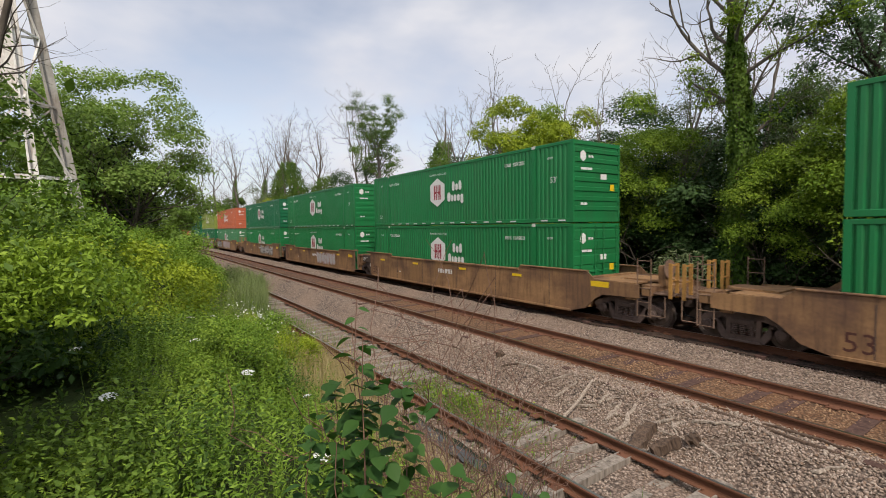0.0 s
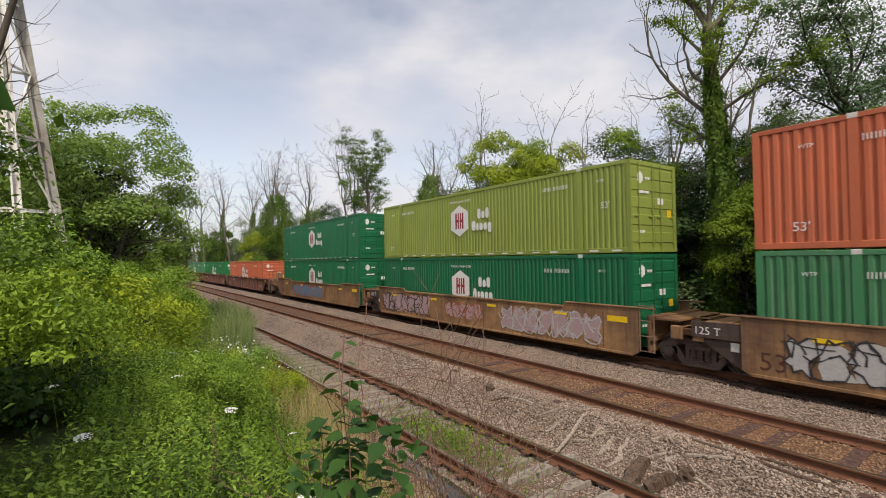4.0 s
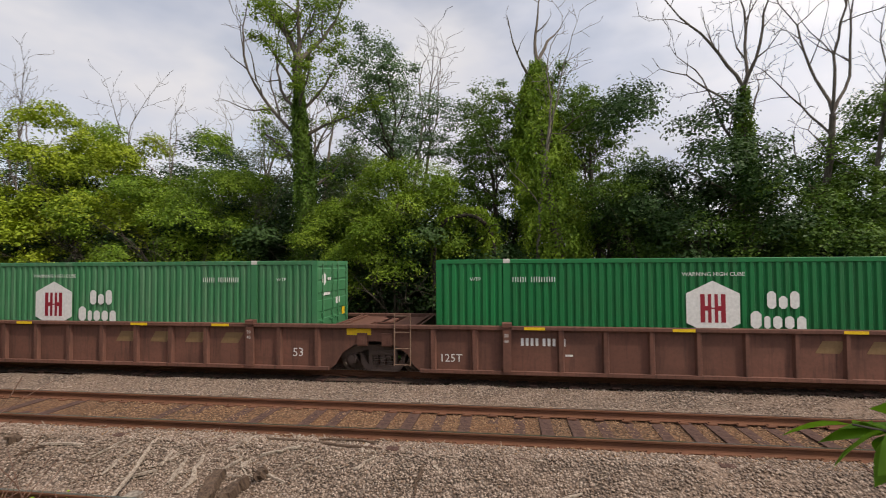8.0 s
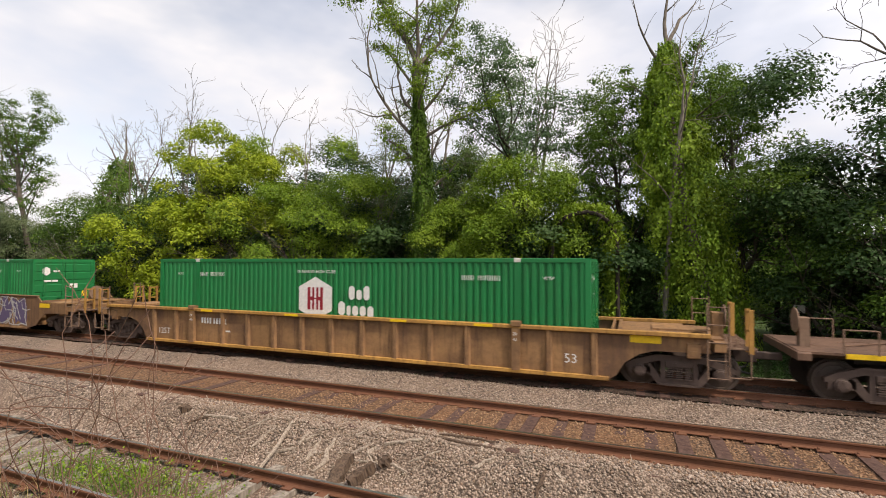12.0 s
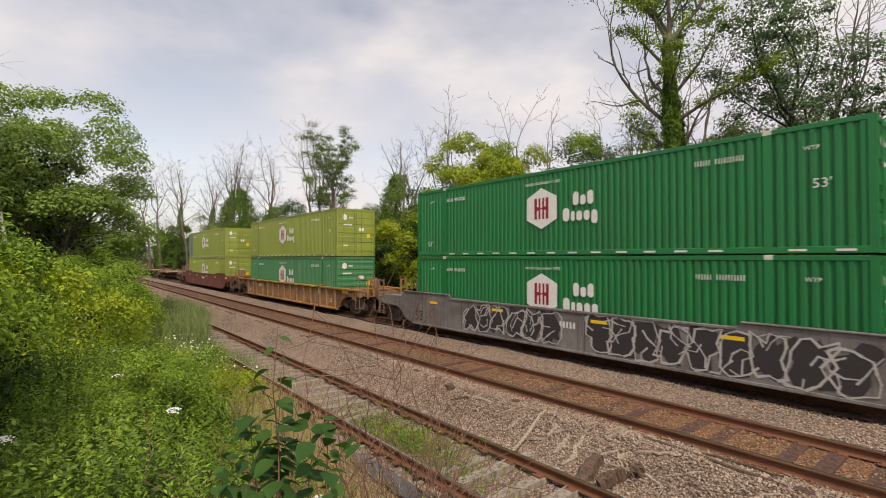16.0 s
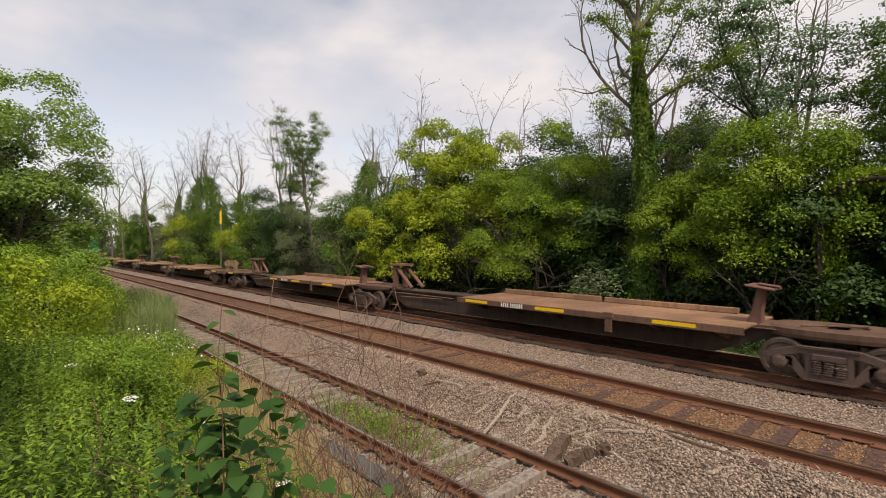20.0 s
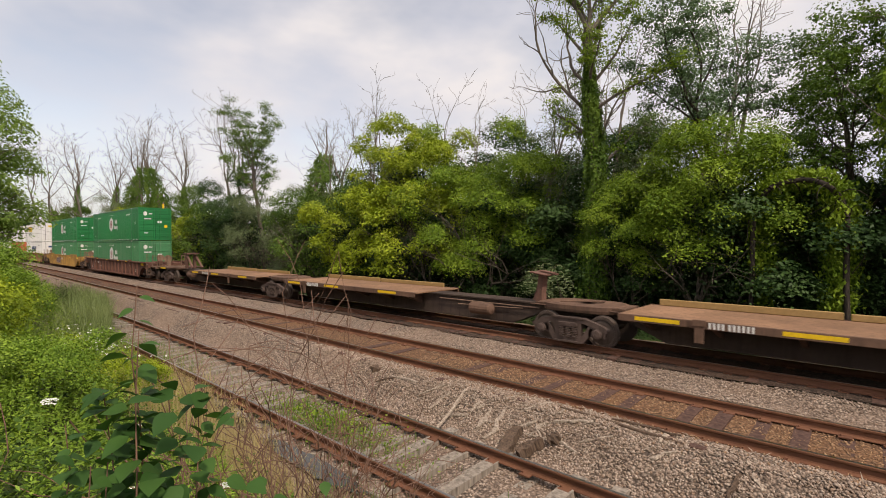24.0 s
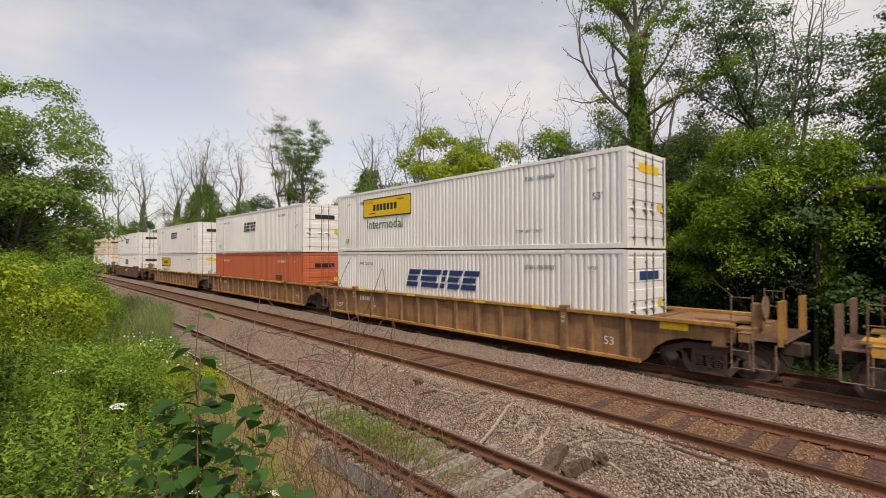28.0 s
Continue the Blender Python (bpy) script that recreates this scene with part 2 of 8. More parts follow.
STEEL = plain("galvanised_steel", (0.15, 0.15, 0.148), 0.55, 0.4, 0.4)
TAG_WHITE = plain("white_spray_paint", (0.40, 0.385, 0.37), 0.7)
TAG_BLACK = plain("black_spray_paint", (0.035, 0.030, 0.032), 0.7)
TAG_VIOLET = plain("violet_spray_paint", (0.10, 0.075, 0.15), 0.7)
TAG_PINK = plain("pale_mauve_spray_paint", (0.36, 0.25, 0.25), 0.7)
TAG_RED = plain("rust_red_spray_paint", (0.30, 0.09, 0.035), 0.7)
TAG_BLUE = plain("blue_spray_paint", (0.07, 0.20, 0.32), 0.7)
RAIL_SIDE = rusty("rusted_rail_steel", (0.115, 0.050, 0.030), (0.19, 0.085, 0.042), 0.6, 0.85)
RAIL_TOP = plain("worn_rail_head", (0.42, 0.37, 0.33), 0.30, 0.5, 1.0)
TIE_RUST = barky("rust_stained_tie_timber", (0.050, 0.029, 0.024), (0.128, 0.074, 0.058), 5.0)
TIE_GREY = barky("weathered_grey_tie_timber", (0.11, 0.092, 0.075), (0.36, 0.305, 0.25), 5.0)
DEADWOOD = barky("bleached_dead_wood", (0.16, 0.122, 0.092), (0.46, 0.385, 0.31), 9.0)
DARKWOOD = barky("dark_rotten_wood", (0.045, 0.032, 0.024), (0.15, 0.10, 0.07), 9.0)
BARK = barky("brown_grey_bark", (0.040, 0.032, 0.025), (0.15, 0.125, 0.10))
BARK_PALE = barky("pale_dead_bark", (0.10, 0.084, 0.070), (0.29, 0.25, 0.21))
BARK_DARK = barky("dark_wet_bark", (0.018, 0.015, 0.012), (0.07, 0.055, 0.045))
BARK_GREY = barky("grey_brown_bark", (0.070, 0.058, 0.047), (0.205, 0.172, 0.142))
TWIG = barky("reddish_dry_twig", (0.10, 0.055, 0.040), (0.24, 0.14, 0.10), 12.0)
STONES = stony("grey_pink_ballast_stone", [(0.125, 0.092, 0.072), (0.25, 0.187, 0.146), (0.335, 0.25, 0.193), (0.48, 0.39, 0.315), (0.22, 0.142, 0.095)])
STONES_RUST = stony("rust_stained_ballast_stone", [(0.15, 0.088, 0.055), (0.29, 0.17, 0.092), (0.38, 0.235, 0.13), (0.22, 0.12, 0.068)])
LEAF_YELLOW = leafy("yellow_green_leaf", (0.090, 0.140, 0.010), (0.235, 0.315, 0.022), (0.430, 0.490, 0.042))
LEAF_BRIGHT = leafy("bright_green_leaf", (0.050, 0.100, 0.010), (0.152, 0.250, 0.022), (0.310, 0.410, 0.045))
LEAF_MID = leafy("mid_green_leaf", (0.026, 0.060, 0.010), (0.080, 0.150, 0.022), (0.180, 0.265, 0.042))
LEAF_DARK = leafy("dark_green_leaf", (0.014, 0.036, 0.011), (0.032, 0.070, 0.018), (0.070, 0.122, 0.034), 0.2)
LEAF_GREY = leafy("grey_green_leaf", (0.062, 0.090, 0.040), (0.125, 0.162, 0.075), (0.225, 0.260, 0.140))
# near black: the shade inside the crowns put into the leaf colour
LEAF_SHADE = leafy("shade_coloured_leaf", (0.010, 0.020, 0.007), (0.016, 0.032, 0.010), (0.026, 0.048, 0.015), 0.12)
LEAF_BLUE = leafy("blue_green_leaf", (0.046, 0.092, 0.046), (0.098, 0.168, 0.080), (0.180, 0.260, 0.135))
LEAF_FEATHER = leafy("light_feathery_leaf", (0.100, 0.175, 0.032), (0.195, 0.300, 0.062), (0.320, 0.430, 0.115), 0.36)
LEAF_NEAR = leafy("fresh_pointed_leaf", (0.045, 0.115, 0.010), (0.120, 0.250, 0.018), (0.250, 0.420, 0.036), 0.55, 0.5)
LEAF_KNOT = leafy("broad_blue_green_leaf", (0.026, 0.072, 0.018), (0.048, 0.115, 0.026), (0.085, 0.170, 0.038), 0.35, 0.55)
LEAF_WEED = leafy("fresh_weed_leaf", (0.056, 0.118, 0.013), (0.162, 0.272, 0.030), (0.335, 0.450, 0.066))
GRASS_BLUE = leafy("grey_green_reed_leaf", (0.105, 0.150, 0.052), (0.180, 0.232, 0.090), (0.300, 0.345, 0.150), 0.3)
GRASS_DRY = leafy("dry_straw_grass", (0.26, 0.200, 0.090), (0.40, 0.320, 0.155), (0.52, 0.435, 0.24), 0.35)
GRASS_GREEN = leafy("green_grass_blade", (0.060, 0.125, 0.018), (0.105, 0.185, 0.030), (0.19, 0.26, 0.055))
PETAL = plain("white_flower", (0.72, 0.73, 0.68), 0.7)


def ground_mat():
    m, n, l, b = base_mat("soil_and_low_grass", 0.95, 0.0, 0.1)
    f = noise_node(n, l, 0.35, 5.0)
    g = noise_node(n, l, 9.0, 6.0)
    col = ramp(n, l, f, [(0.35, (0.045, 0.050, 0.018)), (0.6, (0.050, 0.085, 0.022)), (0.8, (0.075, 0.060, 0.035))])
    col = mixc(n, l, ramp(n, l, g, [(0.3, (0.6,) * 3), (0.7, (0.0,) * 3)]), col, (0.022, 0.024, 0.010))
    l.new(col, b.inputs["Base Color"])
    bump(n, l, b, g, 0.8, 0.05)
    return m


def ballast_mat(name, a, c, d, stain):
    m, n, l, b = base_mat(name, 0.95, 0.0, 0.15)
    tc = n.new("ShaderNodeTexCoord")
    v = n.new("ShaderNodeTexVoronoi")
    v.inputs["Scale"].default_value = 21.0
    l.new(tc.outputs["Object"], v.inputs["Vector"])
    sep = n.new("ShaderNodeSeparateColor")
    l.new(v.outputs["Color"], sep.inputs["Color"])
    col = ramp(n, l, sep.outputs["Red"], [(0.0, a), (0.5, c), (1.0, d)])
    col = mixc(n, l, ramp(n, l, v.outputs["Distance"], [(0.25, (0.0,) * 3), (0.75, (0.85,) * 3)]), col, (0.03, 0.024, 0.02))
    big = noise_node(n, l, 0.4, 5.0)
    col = mixc(n, l, ramp(n, l, big, [(0.4, (0.0,) * 3), (0.68, (0.6,) * 3)]), col, stain)
    l.new(col, b.inputs["Base Color"])
    k = n.new("ShaderNodeBump")
    k.invert = True
    k.inputs["Strength"].default_value = 1.0
    k.inputs["Distance"].default_value = 0.03
    l.new(v.outputs["Distance"], k.inputs["Height"])
    l.new(k.outputs["Normal"], b.inputs["Normal"])
    return m


GROUND = ground_mat()
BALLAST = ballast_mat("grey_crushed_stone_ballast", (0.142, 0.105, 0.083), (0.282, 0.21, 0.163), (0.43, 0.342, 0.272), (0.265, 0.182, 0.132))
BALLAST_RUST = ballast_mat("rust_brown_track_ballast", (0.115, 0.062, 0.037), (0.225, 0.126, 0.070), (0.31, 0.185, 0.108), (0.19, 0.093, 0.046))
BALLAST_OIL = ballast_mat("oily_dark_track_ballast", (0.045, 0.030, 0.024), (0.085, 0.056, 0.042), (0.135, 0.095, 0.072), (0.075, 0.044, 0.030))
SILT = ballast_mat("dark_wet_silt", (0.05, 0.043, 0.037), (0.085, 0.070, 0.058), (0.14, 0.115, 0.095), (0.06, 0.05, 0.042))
WATER, _n, _l, _b = base_mat("still_puddle_water", 0.03, 0.0, 0.5)
_b.inputs["Base Color"].default_value = (0.03, 0.028, 0.022, 1)


# ---- mesh helpers ----
def fast_mesh(name, V, F, smooth=False):
    """A mesh from an array of points and an array of triangles or quads."""
    V, F = np.asarray(V, dtype=np.float32).reshape(-1, 3), np.asarray(F, dtype=np.int32)
    k = F.shape[1]
    me = bpy.data.meshes.new(name)
    me.vertices.add(len(V))
    me.vertices.foreach_set("co", V.ravel())
    me.loops.add(F.size)
    me.loops.foreach_set("vertex_index", F.ravel())
    me.polygons.add(len(F))
    me.polygons.foreach_set("loop_start", np.arange(0, F.size, k, dtype=np.int32))
    me.polygons.foreach_set("loop_total", np.full(len(F), k, dtype=np.int32))
    if smooth:
        me.polygons.foreach_set("use_smooth", np.ones(len(F), dtype=bool))
    me.update(calc_edges=True)
    me.validate()
    return me


def soup(name, pieces, smooth=False):
    """One mesh from several (points, faces)."""
    V, F = [], []
    for v, f in pieces:
        o = len(V)
        V.extend(tuple(p) for p in v)
        F.extend(tuple(i + o for i in q) for q in f)
    me = bpy.data.meshes.new(name)
    me.from_pydata(V, [], F)
    if smooth:
        for p in me.polygons:
            p.use_smooth = True
    me.update()
    return me


def box(x0, x1, y0, y1, z0, z1, c=0.0):
    """A box; c cuts its long edges along x."""
    if c <= 0:
        v = [(x, y, z) for x in (x0, x1) for y in (y0, y1) for z in (z0, z1)]
        return v, [(0, 1, 3, 2), (4, 6, 7, 5), (0, 4, 5, 1), (2, 3, 7, 6), (0, 2, 6, 4), (1, 5, 7, 3)]
    ring = [(y0 + c, z0), (y1 - c, z0), (y1, z0 + c), (y1, z1 - c), (y1 - c, z1), (y0 + c, z1), (y0, z1 - c), (y0, z0 + c)]
    return prism([(a, b) for a, b in ring], x0, x1, "x")


def prism(ring, a, b, axis="x"):
    """A polygon drawn out along an axis: ring holds (y, z) for x, (x, z) for y, (x, y) for z."""
    def at(p, s):
        return (s, p[0], p[1]) if axis == "x" else (p[0], s, p[1]) if axis == "y" else (p[0], p[1], s)
    k = len(ring)
    v = [at(p, a) for p in ring] + [at(p, b) for p in ring]
    f = [(i, (i + 1) % k, k + (i + 1) % k, k + i) for i in range(k)]
    return v, f + [tuple(range(k))[::-1], tuple(range(k, 2 * k))]


def rod(p, q, r0, r1=None, k=8):
    """A tapered round bar from p to q."""
    p, q = Vector(p), Vector(q)
    r1 = r0 if r1 is None else r1
    w = (q - p).normalized()
    a = w.orthogonal().normalized()
    b = w.cross(a)
    v = []
    for c, r in ((p, r0), (q, r1)):
        for i in range(k):
            t = 2 * math.pi * i / k
            v.append(tuple(c + r * (math.cos(t) * a + math.sin(t) * b)))
    f = [(i, (i + 1) % k, k + (i + 1) % k, k + i) for i in range(k)]
    return v, f + [tuple(range(k))[::-1], tuple(range(k, 2 * k))]


def turned(profile, axis="y", k=20):
    """A body of revolution: profile holds (radius, place along the axis)."""
    v, f = [], []
    for r, s in profile:
        for i in range(k):
            t = 2 * math.pi * i / k
            v.append((r * math.cos(t), s, r * math.sin(t)) if axis == "y" else (s, r * math.cos(t), r * math.sin(t)))
    m = len(profile)
    for j in range(m - 1):
        for i in range(k):
            f.append((j * k + i, j * k + (i + 1) % k, (j + 1) * k + (i + 1) % k, (j + 1) * k + i))
    f += [tuple(range(k))[::-1], tuple(range((m - 1) * k, m * k))]
    return v, f


def moved(piece, dx=0, dy=0, dz=0):
    return [(x + dx, y + dy, z + dz) for x, y, z in piece[0]], piece[1]


MESHES = {}


def shared(key, build, mat, smooth=False):
    """The mesh of that key in that material, built once."""
    k = (key, mat.name)
    if k not in MESHES:
        made = build()
        me = made if isinstance(made, bpy.types.Mesh) else soup(key, made, smooth)
        me.materials.append(mat)
        MESHES[k] = me
    return MESHES[k]


def part(name, me, parent=None, m=None, label=""):
    ob = new(name, me)
    ob.parent = parent
    if m is not None:
        ob.matrix_basis = m
    return tagged(ob, label, kind="stuff" if name in SMALL_MARKS else "")


def thing(name, label, category, group="", kind="", m=None, me=None):
    ob = new(name, me)
    if m is not None:
        ob.matrix_basis = m
    return tagged(ob, label, category, group, kind)


def lettering(text, size, mat):
    """The mesh of a short text in the plane of x and z, facing -y, from its lower left corner."""
    k = ("text " + text, size, mat.name)
    if k not in MESHES:
        cu = bpy.data.curves.new("lettering", "FONT")
        cu.body, cu.size, cu.resolution_u = text, size, 2
        ob = new("lettering", cu)
        bpy.context.view_layer.update()
        me = bpy.data.meshes.new_from_object(ob.evaluated_get(bpy.context.evaluated_depsgraph_get()))
        bpy.data.objects.remove(ob)
        me.transform(pose(0, 0, 0, 90))
        me.materials.clear()
        me.materials.append(mat)
        MESHES[k] = me
    return MESHES[k]


def bars(widths, height, mat, gap=0.35):
    """Plain upright bars in place of letters, facing -y."""
    def build():
        out, x = [], 0.0
        for w in widths:
            if w:
                out.append(box(x, x + w * height, -0.004, 0.0, 0, height))
            x += (w + gap * 0.4) * height
        return out
    return shared("bars %s %.3f" % (widths, height), build, mat)


SMALL_MARKS = ("serial_number", "stencil", "length_mark", "wordmark", "twigwork", "graffiti", "graffiti_outline", "sign_border")


# ---- ground and railway ----
TRACK_M, TRACK_T, TRACK_N = 9.237, 14.09, 5.72
GAUGE = 1.61


def step(a, b, v):
    t = np.clip((v - a) / (b - a), 0, 1)
    return t * t * (3 - 2 * t)


def ground_z(x, y):
    """The height of the ground: a bank on the near side, three track beds, woods beyond."""
    x, y = np.asarray(x, dtype=float), np.asarray(y, dtype=float)
    bank = 1.25 - 0.75 * step(4.0, 16.0, -x) - 0.5 * step(6.0, 14.0, x)
    z = bank + (-0.80 - bank) * step(0.3, 3.7, y)
    z = z + 0.52 * step(7.0, 7.9, y) - 0.14 * step(10.8, 11.4, y) + 0.10 * step(12.0, 12.6, y)
    z = z - 0.55 * step(16.0, 18.0, y) + 0.3 * step(18.0, 26.0, y)
    return z + 0.03 * np.sin(x * 1.7 + y) * np.sin(y * 2.3 - x * 0.6)


def grid_sheet(name, xs, ys, zfun, mat):
    X, Y = np.meshgrid(xs, ys, indexing="ij")
    V = np.stack([X, Y, zfun(X, Y)], -1).reshape(-1, 3)
    nx, ny = len(xs), len(ys)
    i, j = np.meshgrid(np.arange(nx - 1), np.arange(ny - 1), indexing="ij")
    a = (i * ny + j).ravel()
    me = fast_mesh(name, V, np.stack([a, a + ny, a + ny + 1, a + 1], 1), True)
    me.materials.append(mat)
    return me


far_out = [2600, 1500, 800, 450, 300, 200, 140, 100, 75]
gx = np.array([-v for v in far_out] + list(np.arange(-60, 60.1, 0.75)) + far_out[::-1], dtype=float)
gy = np.array([-v for v in far_out] + [-55, -40, -28, -20] + list(np.arange(-14, 30.1, 0.3)) + [34, 40, 50, 62] + far_out[::-1], dtype=float)
thing("ground", "soil bank and flat verge with low green growth", "ground", kind="structure",
      me=grid_sheet("ground", gx, gy, lambda x, y: ground_z(x, y) - 0.05, GROUND))

bx = np.concatenate([np.arange(-420, -60, 6.0), np.arange(-60, 60, 0.6), np.arange(60, 421, 6.0)])


def bed(name, y0, y1, mat, label, lift):
    ys = np.linspace(y0, y1, max(4, int((y1 - y0) / 0.11)))
    thing(name, label, "ballast", kind="structure", me=grid_sheet(name, bx, ys, lift, mat))


def rough_z(x, y):
    return ground_z(x, y) + 0.018 * np.sin(x * 5.1 + 3 * np.sin(y * 3.7)) * np.cos(y * 6.3 + x)


bed("ballast_siding", 3.3, 7.55, BALLAST, "grey pink crushed stone beside the siding track",
    lambda x, y: rough_z(x, y) + 0.03 - 0.03 * step(4.1, 4.5, y) * step(7.0, 6.8, y) - 0.12 * step(3.9, 3.3, y))
def middle_z(x, y):
    """The bed of the middle track: level between the ties, banked up to the rails outside them."""
    x, y = np.asarray(x, dtype=float), np.asarray(y, dtype=float)
    inside = step(7.8, 8.3, y) * step(10.9, 10.5, y)
    z = rough_z(x, y) * (1 - 0.85 * inside) - 0.85 * 0.23 * inside + 0.03
    z = z + 0.032 * step(-2.0, 6.0, -x) * step(8.2, 8.5, y) * step(10.4, 10.1, y)
    return z + 0.058 * step(7.70, 7.95, y) * step(8.40, 8.30, y) + 0.058 * step(10.12, 10.2, y) * step(10.75, 10.5, y)


def top_z(x, y):
    """The surface on which loose things lie."""
    y = np.asarray(y, dtype=float)
    return np.where((y > 7.55) & (y < 11.0), middle_z(x, y) + 0.012, ground_z(x, y) + 0.05)


bed("ballast_shoulder_near", 7.55, 8.34, BALLAST, "grey pink crushed stone banked against the middle track", middle_z)
bed("ballast_middle", 8.34, 10.16, BALLAST_RUST, "rust brown ballast under the middle track", middle_z)
bed("ballast_shoulder_far", 10.16, 11.0, BALLAST, "grey crushed stone behind the middle track", middle_z)


def main_z(x, y):
    """The bed of the main track, filled up to its ties."""
    return rough_z(x, y) * 0.6 - 0.116 + 0.07 * step(12.55, 12.85, y) * step(15.65, 15.35, y) - 0.4 * (1 - step(17.2, 16.0, y))


bed("ballast_main_near", 11.0, 12.75, BALLAST, "grey crushed stone beside the main track", lambda x, y: rough_z(x, y) + 0.03 - 0.005 * step(12.3, 12.75, y))
bed("ballast_main", 12.75, 15.45, BALLAST_OIL, "dark oily ballast under the main track", main_z)
bed("ballast_main_far", 15.45, 17.0, BALLAST, "grey crushed stone behind the main track", lambda x, y: rough_z(x, y) + 0.03)


def rail_ring(head):
    """Half a flat-bottom rail, mirrored: (across, height below the running surface)."""
    half = [(0.068, -0.172), (0.068, -0.160), (0.016, -0.142), (0.009, -0.120), (0.009, -0.055), (0.034, -0.040), (0.036, -0.012), (0.026, head)]
    return half + [(-a, b) for a, b in half[::-1]]


def track(name, label, yc, z, x0, x1, step_m, mat, rng, tie_jit, half=1.3):
    """A track: two rails, the ties near the viewer one by one, the rest joined."""
    t = thing(name, label, "railway track", kind="structure", m=pose(0, yc, z))
    rails = shared("rail %s" % name, lambda: [prism(rail_ring(-0.001), x0, x1, "x")], RAIL_SIDE)
    tops = shared("railhead %s" % name, lambda: [box(x0, x1, -0.024, 0.024, -0.0015, 0.002)], RAIL_TOP)
    for s in (-1, 1):
        r = part("rail", rails, t, pose(0, s * GAUGE / 2, 0), "rust brown steel rail")
        part("running_surface", tops, r, None, "polished rail head")
    tie_me = [shared("tie %d" % i, (lambda i=i: [box(-0.115 + 0.01 * i, 0.115, -half, half + 0.05 * i, -0.30, -0.168 - 0.006 * i, 0.012 + 0.005 * i)]), mat) for i in range(3)]
    rest, plates, count = [], [], 0
    x = x0 + 0.3
    while x < x1:
        if -24 < x < 24 and count < 145:
            count += 1
            part("tie", tie_me[rng.integers(0, 3)], t, pose(x + rng.normal(0, 0.02), rng.normal(0, tie_jit), rng.normal(-0.006, 0.012) - (0.075 if half < 1.25 and rng.random() < (0.92 if x < -6.5 else 0.12) else 0), 0, rng.normal(0, 0.6), rng.normal(0, tie_jit * 18)))
            for s in (-1, 1):
                plates.append(box(x - 0.09, x + 0.09, s * GAUGE / 2 - 0.18, s * GAUGE / 2 + 0.18, -0.172, -0.150))
                plates.append(box(x - 0.07, x - 0.045, s * GAUGE / 2 - 0.13, s * GAUGE / 2 - 0.10, -0.150, -0.118))
        else:
            rest.append(box(x - 0.11, x + 0.11, -half, half, -0.30, -0.170))
        x += step_m
    me = soup("ties", rest)
    me.materials.append(mat)
    tagged(part("far_ties", me, t), kind="stuff")
    me = soup("tie plates", plates)
    me.materials.append(RAIL_SIDE)
    tagged(part("tie_plates", me, t, None, "rusty steel tie plates"), kind="stuff")
    return t


rng = np.random.default_rng(5)
track("track_middle", "empty middle track with rust brown rails and ties", TRACK_M, 0.0, -420, 420, 0.535, TIE_RUST, rng, 0.03)
track("track_main", "main track under the passing freight train", TRACK_T, -0.06, -900, 420, 0.535, TIE_RUST, rng, 0.02)
track("track_siding", "overgrown siding with grey broken ties", TRACK_N, -0.525, -30, 90, 0.66, TIE_GREY, rng, 0.10, 1.22)


# ---- the train ----
def travelled(t):
    """Metres that the train has gone by t seconds: it slowly gathers speed."""
    return 20.05 * t + 0.0685 * t * t - 0.000777 * t ** 3


TIMES = [0, 2, 4, 6, 8, 10, 12, 14, 16, 18, 20, 22, 24, 26, 28]
MOVERS = []
CL, CW, CH = 7.83, 1.295, 2.896
POST_X = 5.91


def wave(x0, x1, y, depth, pitch):
    """A trapezoid wave from x0 to x1, its crests at y."""
    k = max(1, round((x1 - x0) / pitch))
    p = (x1 - x0) / k
    out = []
    for i in range(k):
        a = x0 + i * p
        out += [(a, y + depth), (a + 0.22 * p, y + depth), (a + 0.40 * p, y), (a + 0.82 * p, y)]
    return out + [(x1, y + depth)]


def corrugated(x0, x1, z0, z1, sign=-1, depth=0.045, pitch=0.206):
    """A corrugated steel wall along x, 3 mm thick look from both sides."""
    pts = wave(x0, x1, -(CW - 0.012), depth, pitch)
    v, f = [], []
    for x, y in pts:
        v += [(x, -sign * y, z0), (x, -sign * y, z1)]
    for i in range(len(pts) - 1):
        q = (2 * i, 2 * i + 2, 2 * i + 3, 2 * i + 1)
        f.append(q if sign < 0 else q[::-1])
    return v, f


def stepped(x0, x1, x2, z0, z1, ribs):
    """The outline of a wall with raised bands: (x, z), from its back x0 to its face x1, bands out to x2."""
    ring = [(x0, z0), (x1, z0)]
    for a, b in ribs:
        ring += [(x1, a), (x2, a + 0.02), (x2, b - 0.02), (x1, b)]
    return ring + [(x1, z1), (x0, z1)]


def ribbed_end():
    return [prism(stepped(CL - 0.06, CL - 0.03, CL, 0.16, 2.76, [(0.42 + i * 0.34, 0.59 + i * 0.34) for i in range(7)]), -1.2, 1.2, "y")]


def frame_ring(x0, x1, wo, wi, a, b, c, d):
    """A flat rectangular frame across x0 to x1: outer half width wo, opening half width wi, from a to d with its opening from b to c."""
    o = [(-wo, a), (wo, a), (wo, d), (-wo, d)]
    i = [(-wi, b), (wi, b), (wi, c), (-wi, c)]
    v = [(x, p[0], p[1]) for x in (x0, x1) for p in o + i]
    f = []
    for k in range(4):
        n = (k + 1) % 4
        f += [(8 + k, 8 + n, 12 + n, 12 + k), (k, 4 + k, 4 + n, n), (k, n, 8 + n, 8 + k), (4 + k, 12 + k, 12 + n, 4 + n)]
    return v, f


